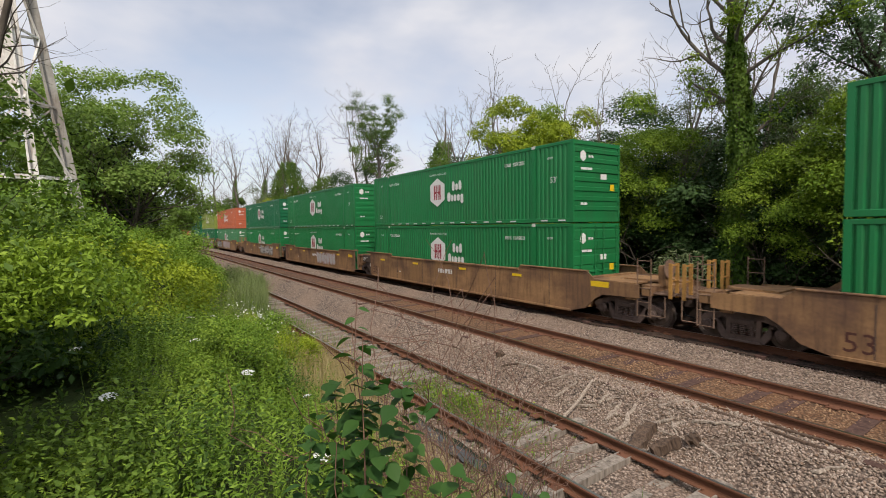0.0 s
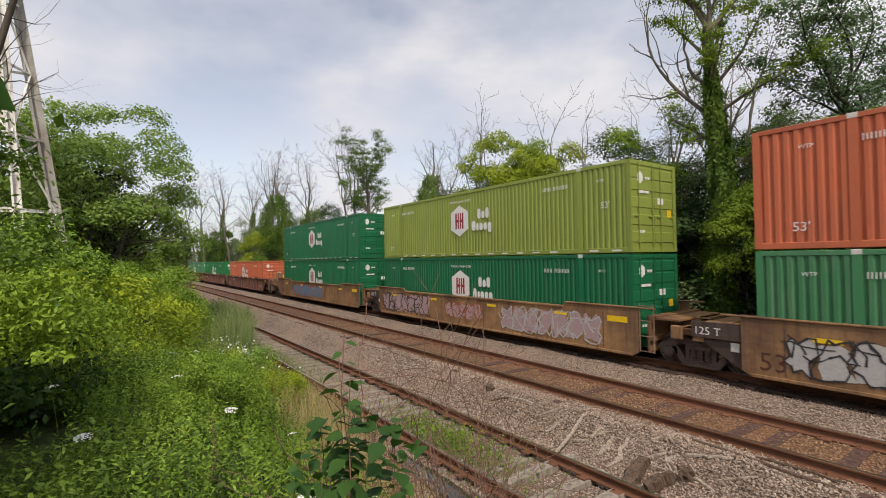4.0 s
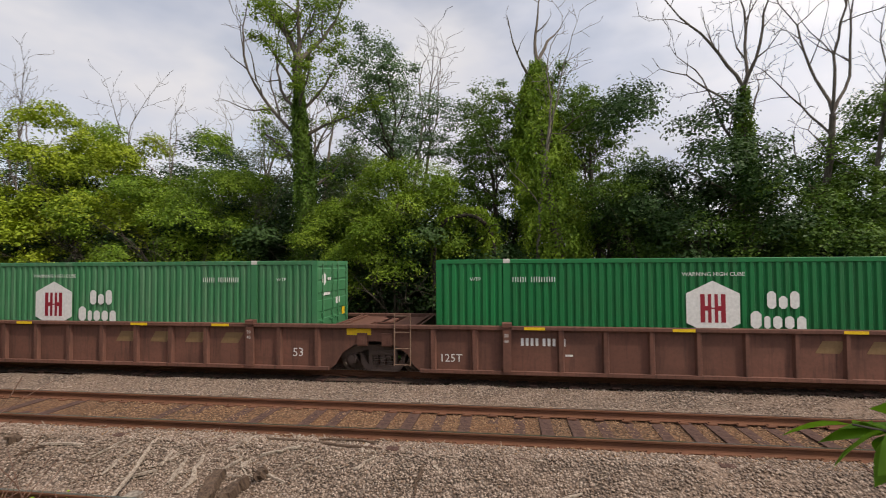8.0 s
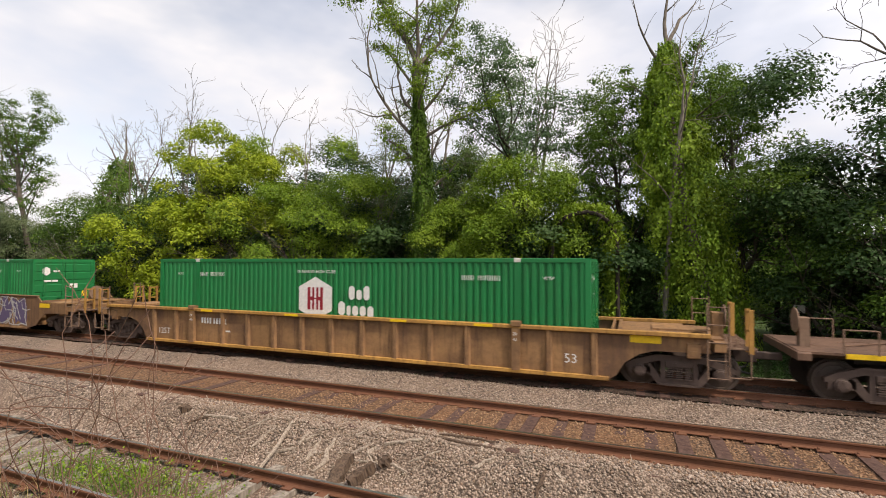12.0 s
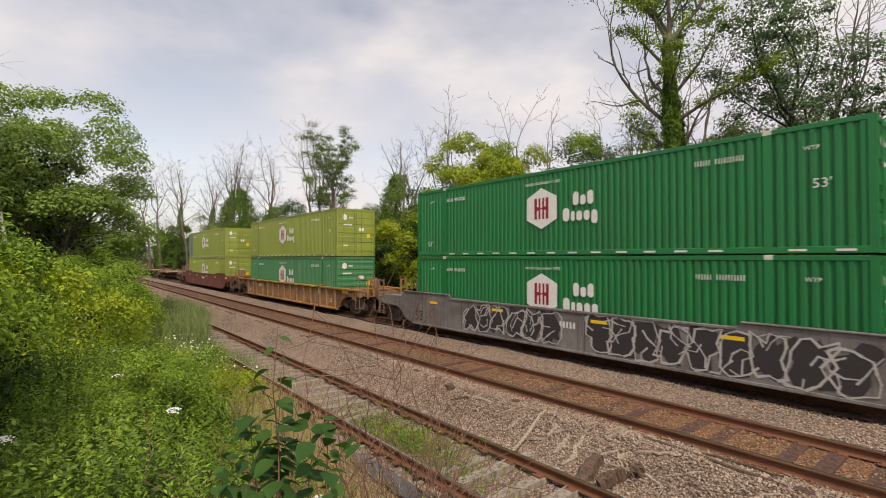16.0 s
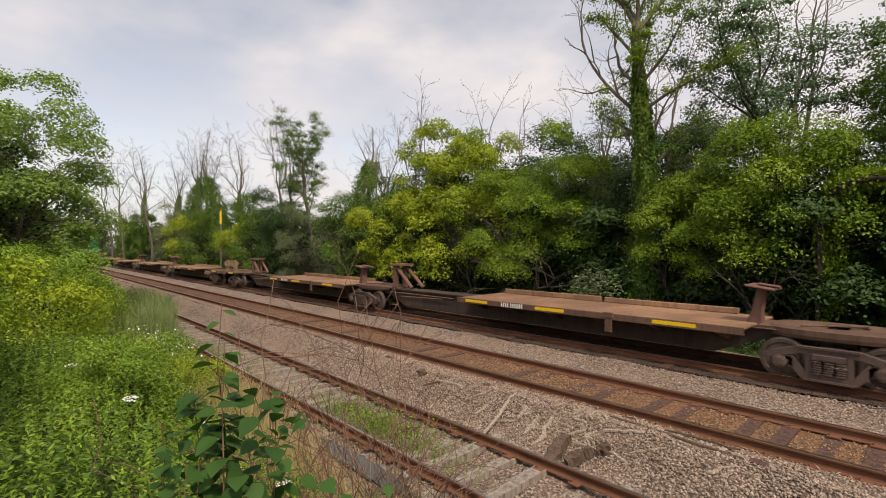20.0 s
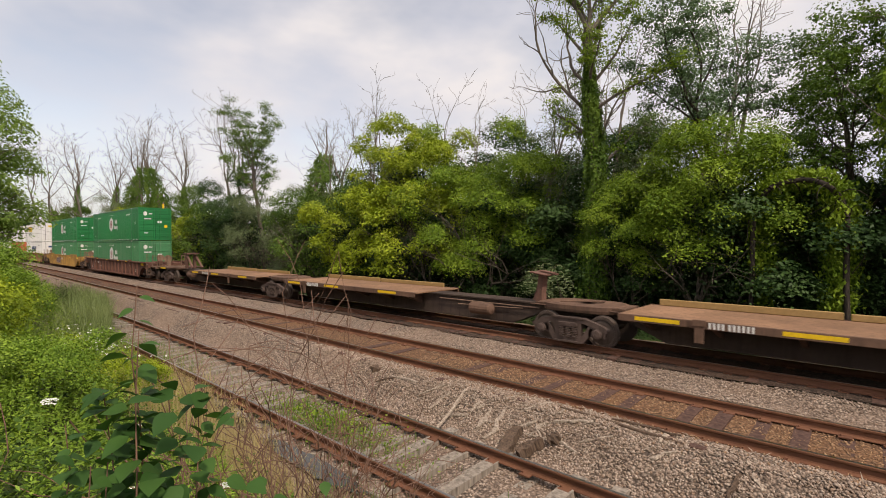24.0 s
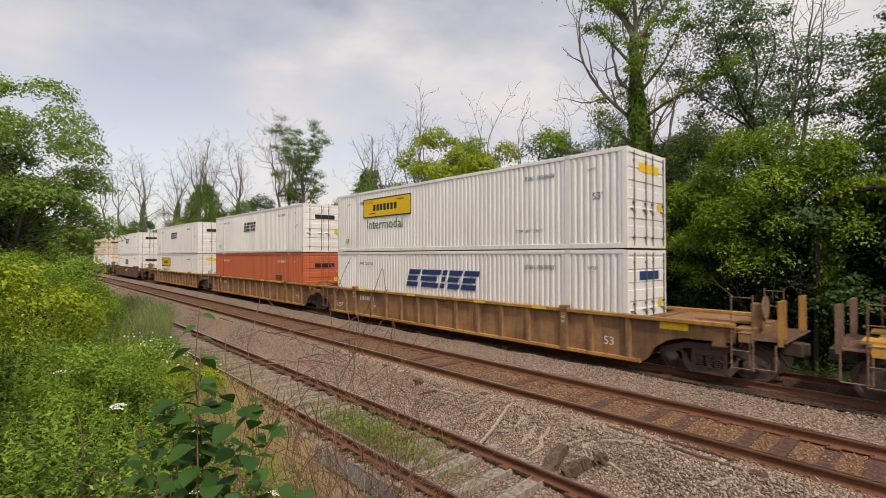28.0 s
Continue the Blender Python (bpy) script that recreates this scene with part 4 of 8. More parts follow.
def well_unit(u_right, style, mat, left, right, label, tags=(), big_text=""):
    """One platform of a well car round a container that ends at u_right. Its joints: 'art' shares a truck, 'coup' has a coupler."""
    ob = thing("well_car", label, "freight car", "well cars of the train")
    MOVERS.append((ob, u_right - CL, 0.0))
    top, low = (1.40, 0.14) if style == "ribbed" else (1.46, 0.17)
    e_l, e_r = (9.55 if left == "art" else 10.5), (9.55 if right == "art" else 10.5)
    ring_key = "%s %.2f %.2f" % (style, e_l, e_r)
    yo = -1.40 if style == "ribbed" else -1.50
    for s in (-1, 1):
        m = pose(0, 0, 0) if s < 0 else pose(0, 2.80 if style == "ribbed" else 3.0 - 0.04, 0)
        ring = arc_side(e_l, e_r, top, low, style)
        part("side_sill", shared("side " + ring_key, lambda: [prism(ring, yo, yo + 0.04, "y")], mat), ob, m)
        ch = []
        if style == "ribbed":
            ch = [box(-e_l, e_r, -1.52, -1.34, top - 0.10, top, 0.012), box(-8.25, 8.25, -1.50, -1.34, low - 0.02, low + 0.08, 0.01)]
        else:
            ch = [box(-5.3, 5.3, -1.54, -1.40, top - 0.07, top + 0.004, 0.012), box(-7.9, 7.9, -1.53, -1.42, low - 0.03, low + 0.05, 0.01),
                  box(5.4, 8.6, -1.54, -1.40, top + 0.10, top + 0.145, 0.012), box(-8.6, -5.4, -1.54, -1.40, top + 0.10, top + 0.145, 0.012)]
        part("side_chord", shared("chord " + ring_key, lambda: ch, WELL_CHORD if mat is WELL_YELLOW and style == "ribbed" else mat), ob, pose(0, 0, 0) if s < 0 else pose(0, 0, 0, 0, 0, 180) if e_l == e_r else pose(0, 2.86, 0))
    if style == "ribbed":
        rib = shared("rib", lambda: [prism([(-0.055, -1.49), (0.055, -1.49), (0.09, -1.40), (-0.09, -1.40)], low + 0.08, top - 0.10, "z")], mat)
        for i in range(15):
            x = -7.9 + i * (15.8 / 14)
            if abs(abs(x) - POST_X) < 0.4:
                x = math.copysign(POST_X, x)
            part("rib", rib, ob, pose(x, 0, 0))
        for sx in (-1, 1):
            part("lifting_bracket", shared("bracket", lambda: [box(-0.13, 0.13, -1.56, -1.36, 1.36, 1.50, 0.02), box(-0.11, 0.11, -1.535, -1.50, 0.2, 1.30)], mat), ob, pose(sx * POST_X, 0, 0))
            if style == "ribbed":
                part("stencil", lettering("20", 0.12, WHITE_MARK), ob, pose(sx * POST_X - 0.08, -1.54, 1.12))
                part("stencil", lettering("40", 0.12, WHITE_MARK), ob, pose(sx * POST_X - 0.08, -1.54, 0.97))
    else:
        for i, x in enumerate((-7.2, -4.6, -1.9, 1.1, 3.9, 6.9)):
            part("side_seam", shared("seam", lambda: [box(-0.012, 0.012, -1.505, -1.498, 0.25, 1.40)], TRUCK), ob, pose(x, 0, 0))
    bulk = shared("bulkhead", lambda: [box(8.30, 8.36, -1.34, 1.34, 0.3, 1.36), box(8.36, 8.46, -1.34, 1.34, 0.62, 0.76)], mat)
    for s, e, j in ((-1, e_l, left), (1, e_r, right)):
        m = pose(0, 0, 0, 0, 0, 0 if s > 0 else 180)
        part("bulkhead", bulk, ob, m)
        part("end_platform", shared("platform %.2f" % e, lambda: [box(8.46, e - 0.35, -1.28, 1.28, 1.26, 1.31), box(8.46, 8.56, -1.3, 1.3, 1.31, 1.36), box(9.3, e + 0.05, -0.5, 0.5, 1.31, 1.36), box(8.46, e + 0.1, -0.33, 0.33, 0.86, 1.25, 0.02)], mat), ob, m)
        part("bolster", shared("bolster", lambda: [box(9.3, 9.8, -1.34, 1.34, 0.92, 1.12, 0.03)], mat), ob, m)
        for yy in (-1,):
            part("jacking_pad", shared("pad", lambda: [box(-0.14, 0.14, -0.08, 0.08, 0.80, 1.16, 0.02), box(-0.06, 0.06, -0.09, 0.09, 0.86, 0.98)], mat), ob, pose(s * (e - 0.35), yy * 1.36, 0))
        if j == "coup":
            truck(ob, s * 9.85)
            coupler(ob, s * 10.6, s, mat)
            lad = shared("end ladder", lambda: ladder(0.35, 1.95 if style == "ribbed" else 2.1, 5), STEP_STEEL)
            part("ladder", lad, ob, pose(s * (e + 0.15) - 0.22, -1.46, 0), "rusty steel end ladder")
            part("ladder", lad, ob, pose(s * (e + 0.15) - 0.22, 1.46, 0), "rusty steel end ladder")
            part("end_sill", shared("end sill", lambda: [box(-0.12, 0.12, -1.46, 1.46, 0.98, 1.22, 0.02), box(-0.3, 0.1, -1.2, -0.5, 1.22, 1.27), box(-0.3, 0.1, 0.5, 1.2, 1.22, 1.27)], mat), ob, pose(s * (e + 0.2), 0, 0))
            part("crossover_walkway", shared("walkway", lambda: [prism([(-1.25, 1.02)] + [p for q in np.arange(-1.2, 1.15, 0.16) for p in ((q - 0.05, 1.06), (q, 1.06), (q, 1.08), (q + 0.03, 1.08), (q + 0.03, 1.06))] + [(1.25, 1.06), (1.25, 1.02)], -0.35, 0.35, "x")], STEP_STEEL), ob, pose(s * (e + 0.62), 0, 0.02))
            part("step", shared("sill step", lambda: [rod((-0.25, 0, 0.42), (0.25, 0, 0.42), 0.018, None, 6), rod((-0.25, 0, 0.42), (-0.25, 0, 1.0), 0.018, None, 6), rod((0.25, 0, 0.42), (0.25, 0, 1.0), 0.018, None, 6)], STEP_STEEL), ob, pose(s * (e + 0.55), -1.44, 0))
            for yy in (-1.25, 0.9):
                part("handrail", shared("handrail", lambda: [box(-0.05, 0.05, -0.02, 0.02, 0.95, 1.98, 0.008), box(-0.05, 0.05, 0.33, 0.37, 0.95, 1.98, 0.008), box(-0.012, 0.012, 0.02, 0.33, 1.90, 1.95), box(-0.012, 0.012, 0.02, 0.33, 1.45, 1.50)], WELL_CHORD if mat is WELL_YELLOW else STEP_STEEL), ob, pose(s * (e + 0.85), yy, 0))
            if s > 0:
                part("brake_wheel", shared("brake wheel", brake_wheel, STEP_STEEL), ob, pose(e + 0.42, -0.55, 1.75), "rusty hand brake wheel")
                part("brake_stand", shared("brake stand", lambda: [box(-0.12, 0.12, -0.15, 0.15, 1.22, 1.85, 0.02), rod((0.12, 0, 1.75), (0.0, 0, 1.75), 0.03)], mat), ob, pose(e + 0.26, -0.55, 0))
        elif s > 0:
            truck(ob, 9.72)
            if style == "smooth":
                part("ladder", shared("side ladder", lambda: ladder(0.30, 1.72, 4), STEP_STEEL), ob, pose(8.16, -1.50, 0), "rusty steel ladder")
            part("articulation", shared("articulation", lambda: [box(9.3, 10.15, -0.3, 0.3, 0.86, 1.10, 0.03)], TRUCK), ob)
        elif style == "ribbed":
            part("ladder", shared("side ladder", lambda: ladder(0.35, 1.75, 4), STEP_STEEL), ob, pose(-8.95, -1.545, 0), "rusty steel ladder")
        if style == "smooth" and s < 0 and j == "art":
            panel = part("end_panel", shared("end panel", lambda: [box(-9.35, -8.13, -1.47, -1.43, 0.93, 1.36, 0.01), prism([(-8.13, 0.93), (-9.2, 0.93), (-8.9, 0.70), (-8.13, 0.22)], -1.40, -1.36, "y")], TRUCK), ob, None, "dark panel over the truck")
            part("stencil", lettering("125 T", 0.29, WHITE_MARK), panel, pose(-9.3, -1.474, 1.02))
            part("warning_label", shared("end square", lambda: [box(0, 0.2, -0.004, 0, 0, 0.22)], CAST_WHITE), panel, pose(-8.40, -1.41, 0.66))
    for x in ((-5.2, -1.5, 2.4, 5.0) if style == "ribbed" else (-6.4, -2.6, 1.6, 5.2)):
        part("reflector", shared("reflector %s" % style, lambda: [box(-0.27, 0.27, -0.004, 0, 0, 0.075 if style == "ribbed" else 0.10)], YELLOW), ob, pose(x, -1.522 if style == "ribbed" else -1.512, top - 0.09 if style == "ribbed" else top - 0.32), "yellow reflective strip")
    part("reflector", shared("end reflector", lambda: [box(-0.35, 0.35, -0.004, 0, 0, 0.18)], YELLOW), ob, pose(9.1 if style == "ribbed" or right == "coup" else 7.4, yo - 0.002, 1.1), "yellow reflective strip")
    part("serial_number", bars((0.36, 0.36, 0.36, 0.36, 0, 0.36, 0.36, 0.36, 0.36, 0.36), 0.20, WHITE_MARK, 0.7), ob, pose(-5.55 if style == "ribbed" else -0.4, yo - 0.003, 0.88), "car number")
    part("serial_number", bars((1.2, 0.8, 1.5), 0.05, WHITE_MARK), ob, pose(-4.4, yo - 0.003, 0.62))
    if style == "ribbed":
        part("stencil", lettering("125T", 0.30, WHITE_MARK), ob, pose(-7.74, yo - 0.003, 0.42))
        part("stencil", lettering("53", 0.34, WHITE_MARK), ob, pose(7.15, yo - 0.003, 0.48))
    else:
        part("stencil", lettering("53", 0.62, BROWN_MARK), ob, pose(-7.75, yo - 0.003, 0.34))
    if big_text == "letters":
        for i in range(4):
            part("faded_letter", shared("faded letter", lambda: [prism([(0, 0), (0.55, 0), (0.72, 0.30), (0.17, 0.30)][::-1], -0.003, 0, "y")], plain("faded_tan_lettering", (0.20, 0.125, 0.06), 0.7)), ob, pose(1.55 + 1.13 * i, yo - 0.003, 0.82))
    for n_, (x, z, w, h, fill, line) in enumerate(tags):
        tag(ob, yo - 0.006, x, z, w, h, int(abs(u_right) * 10) + n_, fill, line)
    return ob


def hitch(parent, x, s, up):
    """A trailer hitch: a leaning pair of struts under a plate, or an upright post."""
    if up:
        part("hitch", shared("upright hitch", lambda: [prism([(-0.20, 1.05), (0.16, 1.05), (0.09, 1.35), (0.07, 1.98), (-0.10, 1.98), (-0.12, 1.4)][::-1], -0.15, 0.15, "y"), box(-0.08, 0.05, -0.165, -0.145, 1.3, 1.7), box(-0.30, 0.32, -0.42, 0.42, 1.98, 2.03, 0.015), box(-0.1, 0.36, -0.12, 0.12, 2.05, 2.09, 0.01)], HITCH_RED), parent, pose(x, 0, 0, 0, s * 8), "upright red brown trailer hitch")
    else:
        part("hitch", shared("leaning hitch", lambda: [rod((0, -0.30, 2.1), (1.25, -0.34, 1.12), 0.085, 0.085, 6), rod((0, 0.30, 2.1), (1.25, 0.34, 1.12), 0.085, 0.085, 6), box(-0.16, 0.06, -0.36, -0.2, 1.05, 2.15, 0.02), box(-0.16, 0.06, 0.2, 0.36, 1.05, 2.15, 0.02), box(-0.34, 0.42, -0.45, 0.45, 2.12, 2.22, 0.02)], HITCH_RED), parent, pose(x, 0, 0, 0, 0, 0 if s > 0 else 180), "leaning rusty trailer hitch")


def ring_plate():
    """The oval casting over a shared truck, with a round well in its top."""
    k, v, f = 28, [], []
    for rx, ry, z in ((1.28, 0.80, 0.90), (1.30, 0.82, 0.98), (1.30, 0.82, 1.10), (1.22, 0.74, 1.14), (0.56, 0.44, 1.14), (0.50, 0.40, 1.00), (0.10, 0.10, 1.00)):
        for i in range(k):
            a = 2 * math.pi * i / k
            v.append((rx * math.copysign(abs(math.cos(a)) ** 0.7, math.cos(a)), ry * math.copysign(abs(math.sin(a)) ** 0.7, math.sin(a)), z))
    for j in range(6):
        for i in range(k):
            f.append((j * k + i, j * k + (i + 1) % k, (j + 1) * k + (i + 1) % k, (j + 1) * k + i))
    f += [tuple(range(k))[::-1], tuple(range(6 * k, 7 * k))]
    return [(v, f), rod((-0.6, -0.5, 1.16), (0.5, 0.35, 1.16), 0.022, None, 6), rod((-1.6, -0.62, 1.02), (1.6, -0.62, 1.00), 0.02, None, 6)]


def spine_unit(u_left, u_right, deck, hl, hr, label, left_truck=False, tank=False, ends=(0, 0)):
    """One platform of an articulated spine car between two trucks; deck: its side ('L' or 'R'); hl, hr: '', 'up' or 'lean'."""
    half = (u_right - u_left) / 2
    ob = thing("spine_car", label, "flat car", "spine cars of the train")
    MOVERS.append((ob, (u_left + u_right) / 2, 0.0))
    hk = "%.2f" % half
    ring = [(-half + 0.1, 0.98), (-half + 0.1, 0.80), (-half + 1.4, 0.72), (-half + 2.5, 0.24), (half - 2.5, 0.24), (half - 1.4, 0.72), (half - 0.1, 0.80), (half - 0.1, 0.98)]
    part("center_sill", shared("spine sill " + hk, lambda: [prism(ring, -0.33, 0.33, "y"), box(-half + 0.1, half - 0.1, -0.42, 0.42, 0.985, 1.03)], SILL), ob, None, "deep dark centre beam")
    d0, d1 = (-half + 1.55, -half + 11.2) if deck == "L" else (half - 11.2, half - 1.55)
    plate = [box(d0, d1, -1.30, 1.30, 1.035, 1.075)]
    part("deck", shared("deck %s %s" % (deck, hk), lambda: plate, DECK), ob, None, "worn brown steel deck plate")
    rail_mat = plain("worn_yellow_curb", (0.30, 0.19, 0.075), 0.7) if tank else DECK
    for s in (-1, 1):
        part("deck_edge", shared("edge %s %s %d" % (deck, hk, s), lambda: [box(d0, d1, s * 1.30 - 0.03, s * 1.30 + 0.03, 0.90, 1.09, 0.01)], SPINE), ob)
    part("curb_rail", shared("curb %s %s" % (deck, hk), lambda: [box(d0 + 0.3, d0 + 4.6, 1.20, 1.30, 1.08, 1.27, 0.015), box(d0 + 4.75, d1 - 0.8, 1.20, 1.30, 1.08, 1.25, 0.015)], rail_mat), ob, None, "brown yellow curb rail on the deck edge")
    for i in range(6):
        x = d0 + 0.6 + i * (d1 - d0 - 1.2) / 5
        part("crossbeam", shared("crossbeam", lambda: [prism([(-1.27, 1.03), (-1.27, 0.90), (-0.3, 0.55), (0.3, 0.55), (1.27, 0.90), (1.27, 1.03)], -0.06, 0.06, "x")], SPINE), ob, pose(x, 0, 0))
    for x in (d0 + 1.0, d0 + 4.2, d1 - 1.6):
        part("reflector", shared("deck reflector", lambda: [box(-0.55, 0.55, -0.004, 0, 0, 0.10)], YELLOW), ob, pose(x, -1.331, 0.95), "yellow reflective strip")
    part("serial_number", bars((0.34, 0.34, 0.34, 0.34, 0, 0.34, 0.34, 0.34, 0.34, 0.34, 0.34), 0.15, WHITE_MARK, 0.7), ob, pose(d0 + 2.2, -1.333, 0.92), "car number")
    part("support_leg", shared("support leg", lambda: [box(-0.14, 0.14, -1.40, -1.33, 0.98, 1.12), box(-0.10, 0.10, -1.38, -1.33, 0.55, 0.98, 0.01)], SPINE), ob, pose(d0 + 2.0 if deck == "L" else d1 - 3.4, 0, 0))
    bare = half - 3.6 if deck == "L" else -half + 3.6
    part("brake_pipe", shared("brake pipe", lambda: [rod((-2.2, -0.42, 0.86), (2.2, -0.42, 0.86), 0.022, None, 6), rod((-1.2, -0.5, 0.72), (1.6, -0.5, 0.80), 0.018, None, 6)], STEP_STEEL), ob, pose(bare, 0, 0))
    if tank:
        part("air_tank", shared("air tank", lambda: [turned([(0.05, -0.52), (0.18, -0.46), (0.21, -0.40), (0.21, 0.40), (0.18, 0.46), (0.05, 0.52)], "x", 14)], SPINE), ob, pose(bare, -0.65, 0.68), "rusty round air tank")
    for s, h in ((-1, hl), (1, hr)):
        if h:
            hitch(ob, s * (half - 1.75), -s if h == "lean" else s, h == "up")
        part("end_plate", shared("spine end plate", lambda: [prism([(-0.9, -0.55), (0.75, -0.75), (0.75, 0.75), (-0.9, 0.55)], 1.03, 1.09, "z"), turned([(0.30, -0.02), (0.34, 0.0), (0.34, 0.03), (0.30, 0.05)], "y", 14)], SPINE), ob, pose(s * (half - 0.55), 0, 0.0, 0, 0, 0 if s > 0 else 180))
    truck(ob, half)
    part("articulation", shared("ring plate", ring_plate, SPINE), ob, pose(half, 0, 0), "oval cast joint over the truck")
    if left_truck:
        truck(ob, -half)
        part("articulation", shared("ring plate", ring_plate, SPINE), ob, pose(-half, 0, 0), "oval cast joint over the truck")
    for s, on in ((-1, ends[0]), (1, ends[1])):
        if on:
            x = s * (half + 0.6)
            part("end_platform", shared("spine platform", lambda: [box(-1.4, 1.1, -1.3, 1.3, 1.05, 1.12, 0.01), box(0.9, 1.15, -1.45, 1.45, 0.92, 1.10, 0.02), box(-1.2, 0.9, -0.3, 0.3, 0.82, 1.05)], SPINE), ob, pose(x, 0, 0, 0, 0, 0 if s > 0 else 180))
            coupler(ob, x + s * 1.1, s, SPINE)
            part("brake_wheel", shared("brake wheel", brake_wheel, STEP_STEEL), ob, pose(x + s * 0.95, -0.55, 1.72), "rusty hand brake wheel")
            part("brake_stand", shared("spine stand", lambda: [box(-0.1, 0.1, -0.12, 0.12, 1.1, 1.8, 0.02)], STEP_STEEL), ob, pose(x + s * 0.8, -0.55, 0))
            for yy in (-1.35, 1.1):
                part("handrail", shared("spine rail", lambda: [rod((-0.3, 0, 1.1), (-0.3, 0, 1.62), 0.018, None, 6), rod((0.3, 0, 1.1), (0.3, 0, 1.62), 0.018, None, 6), rod((-0.3, 0, 1.62), (0.3, 0, 1.62), 0.018, None, 6)], STEP_STEEL), ob, pose(x, yy, 0))
            part("reflector", shared("spine end reflector", lambda: [box(-0.55, 0.55, -0.004, 0, 0, 0.11)], YELLOW), ob, pose(x - s * 0.3, -1.306, 1.0), "yellow reflective strip")
    return ob


GREEN_TEXT = "bright green corrugated container with white hexagon emblem"
DEEP_TEXT = "deep green corrugated container with white hexagon emblem"
FADED_TEXT = "faded grey green corrugated container with white emblem"
OLIVE_TEXT = "olive yellow green corrugated container with white emblem"
ORANGE_TEXT = "orange red corrugated container with white emblem"
SMOOTH_TEXT = "weathered yellow brown well car with smooth sides"
RIBBED_TEXT = "weathered yellow brown well car with ribbed sides"
BROWN_TEXT = "oxide brown well car with ribbed sides"
LOW, HIGH = 0.293, 3.21
G_, D_, F_, O_ = (GREEN, "hub", GREEN_TEXT), (GREEN_DEEP, "hub", DEEP_TEXT), (GREEN_FADED, "hub", FADED_TEXT), (OLIVE, "hub", OLIVE_TEXT)
R_ = (ORANGE, "hub", ORANGE_TEXT)
WY, WS = (WHITE, "yellow", "white corrugated container with yellow sign"), (WHITE, "slant", "white corrugated container with navy lettering")
WB, WC = (WHITE, "black", "white corrugated container with black lettering"), (CREAM, "black", "cream white corrugated container in the distance")
OS = (ORANGE, "small", "orange corrugated container with small black lettering")
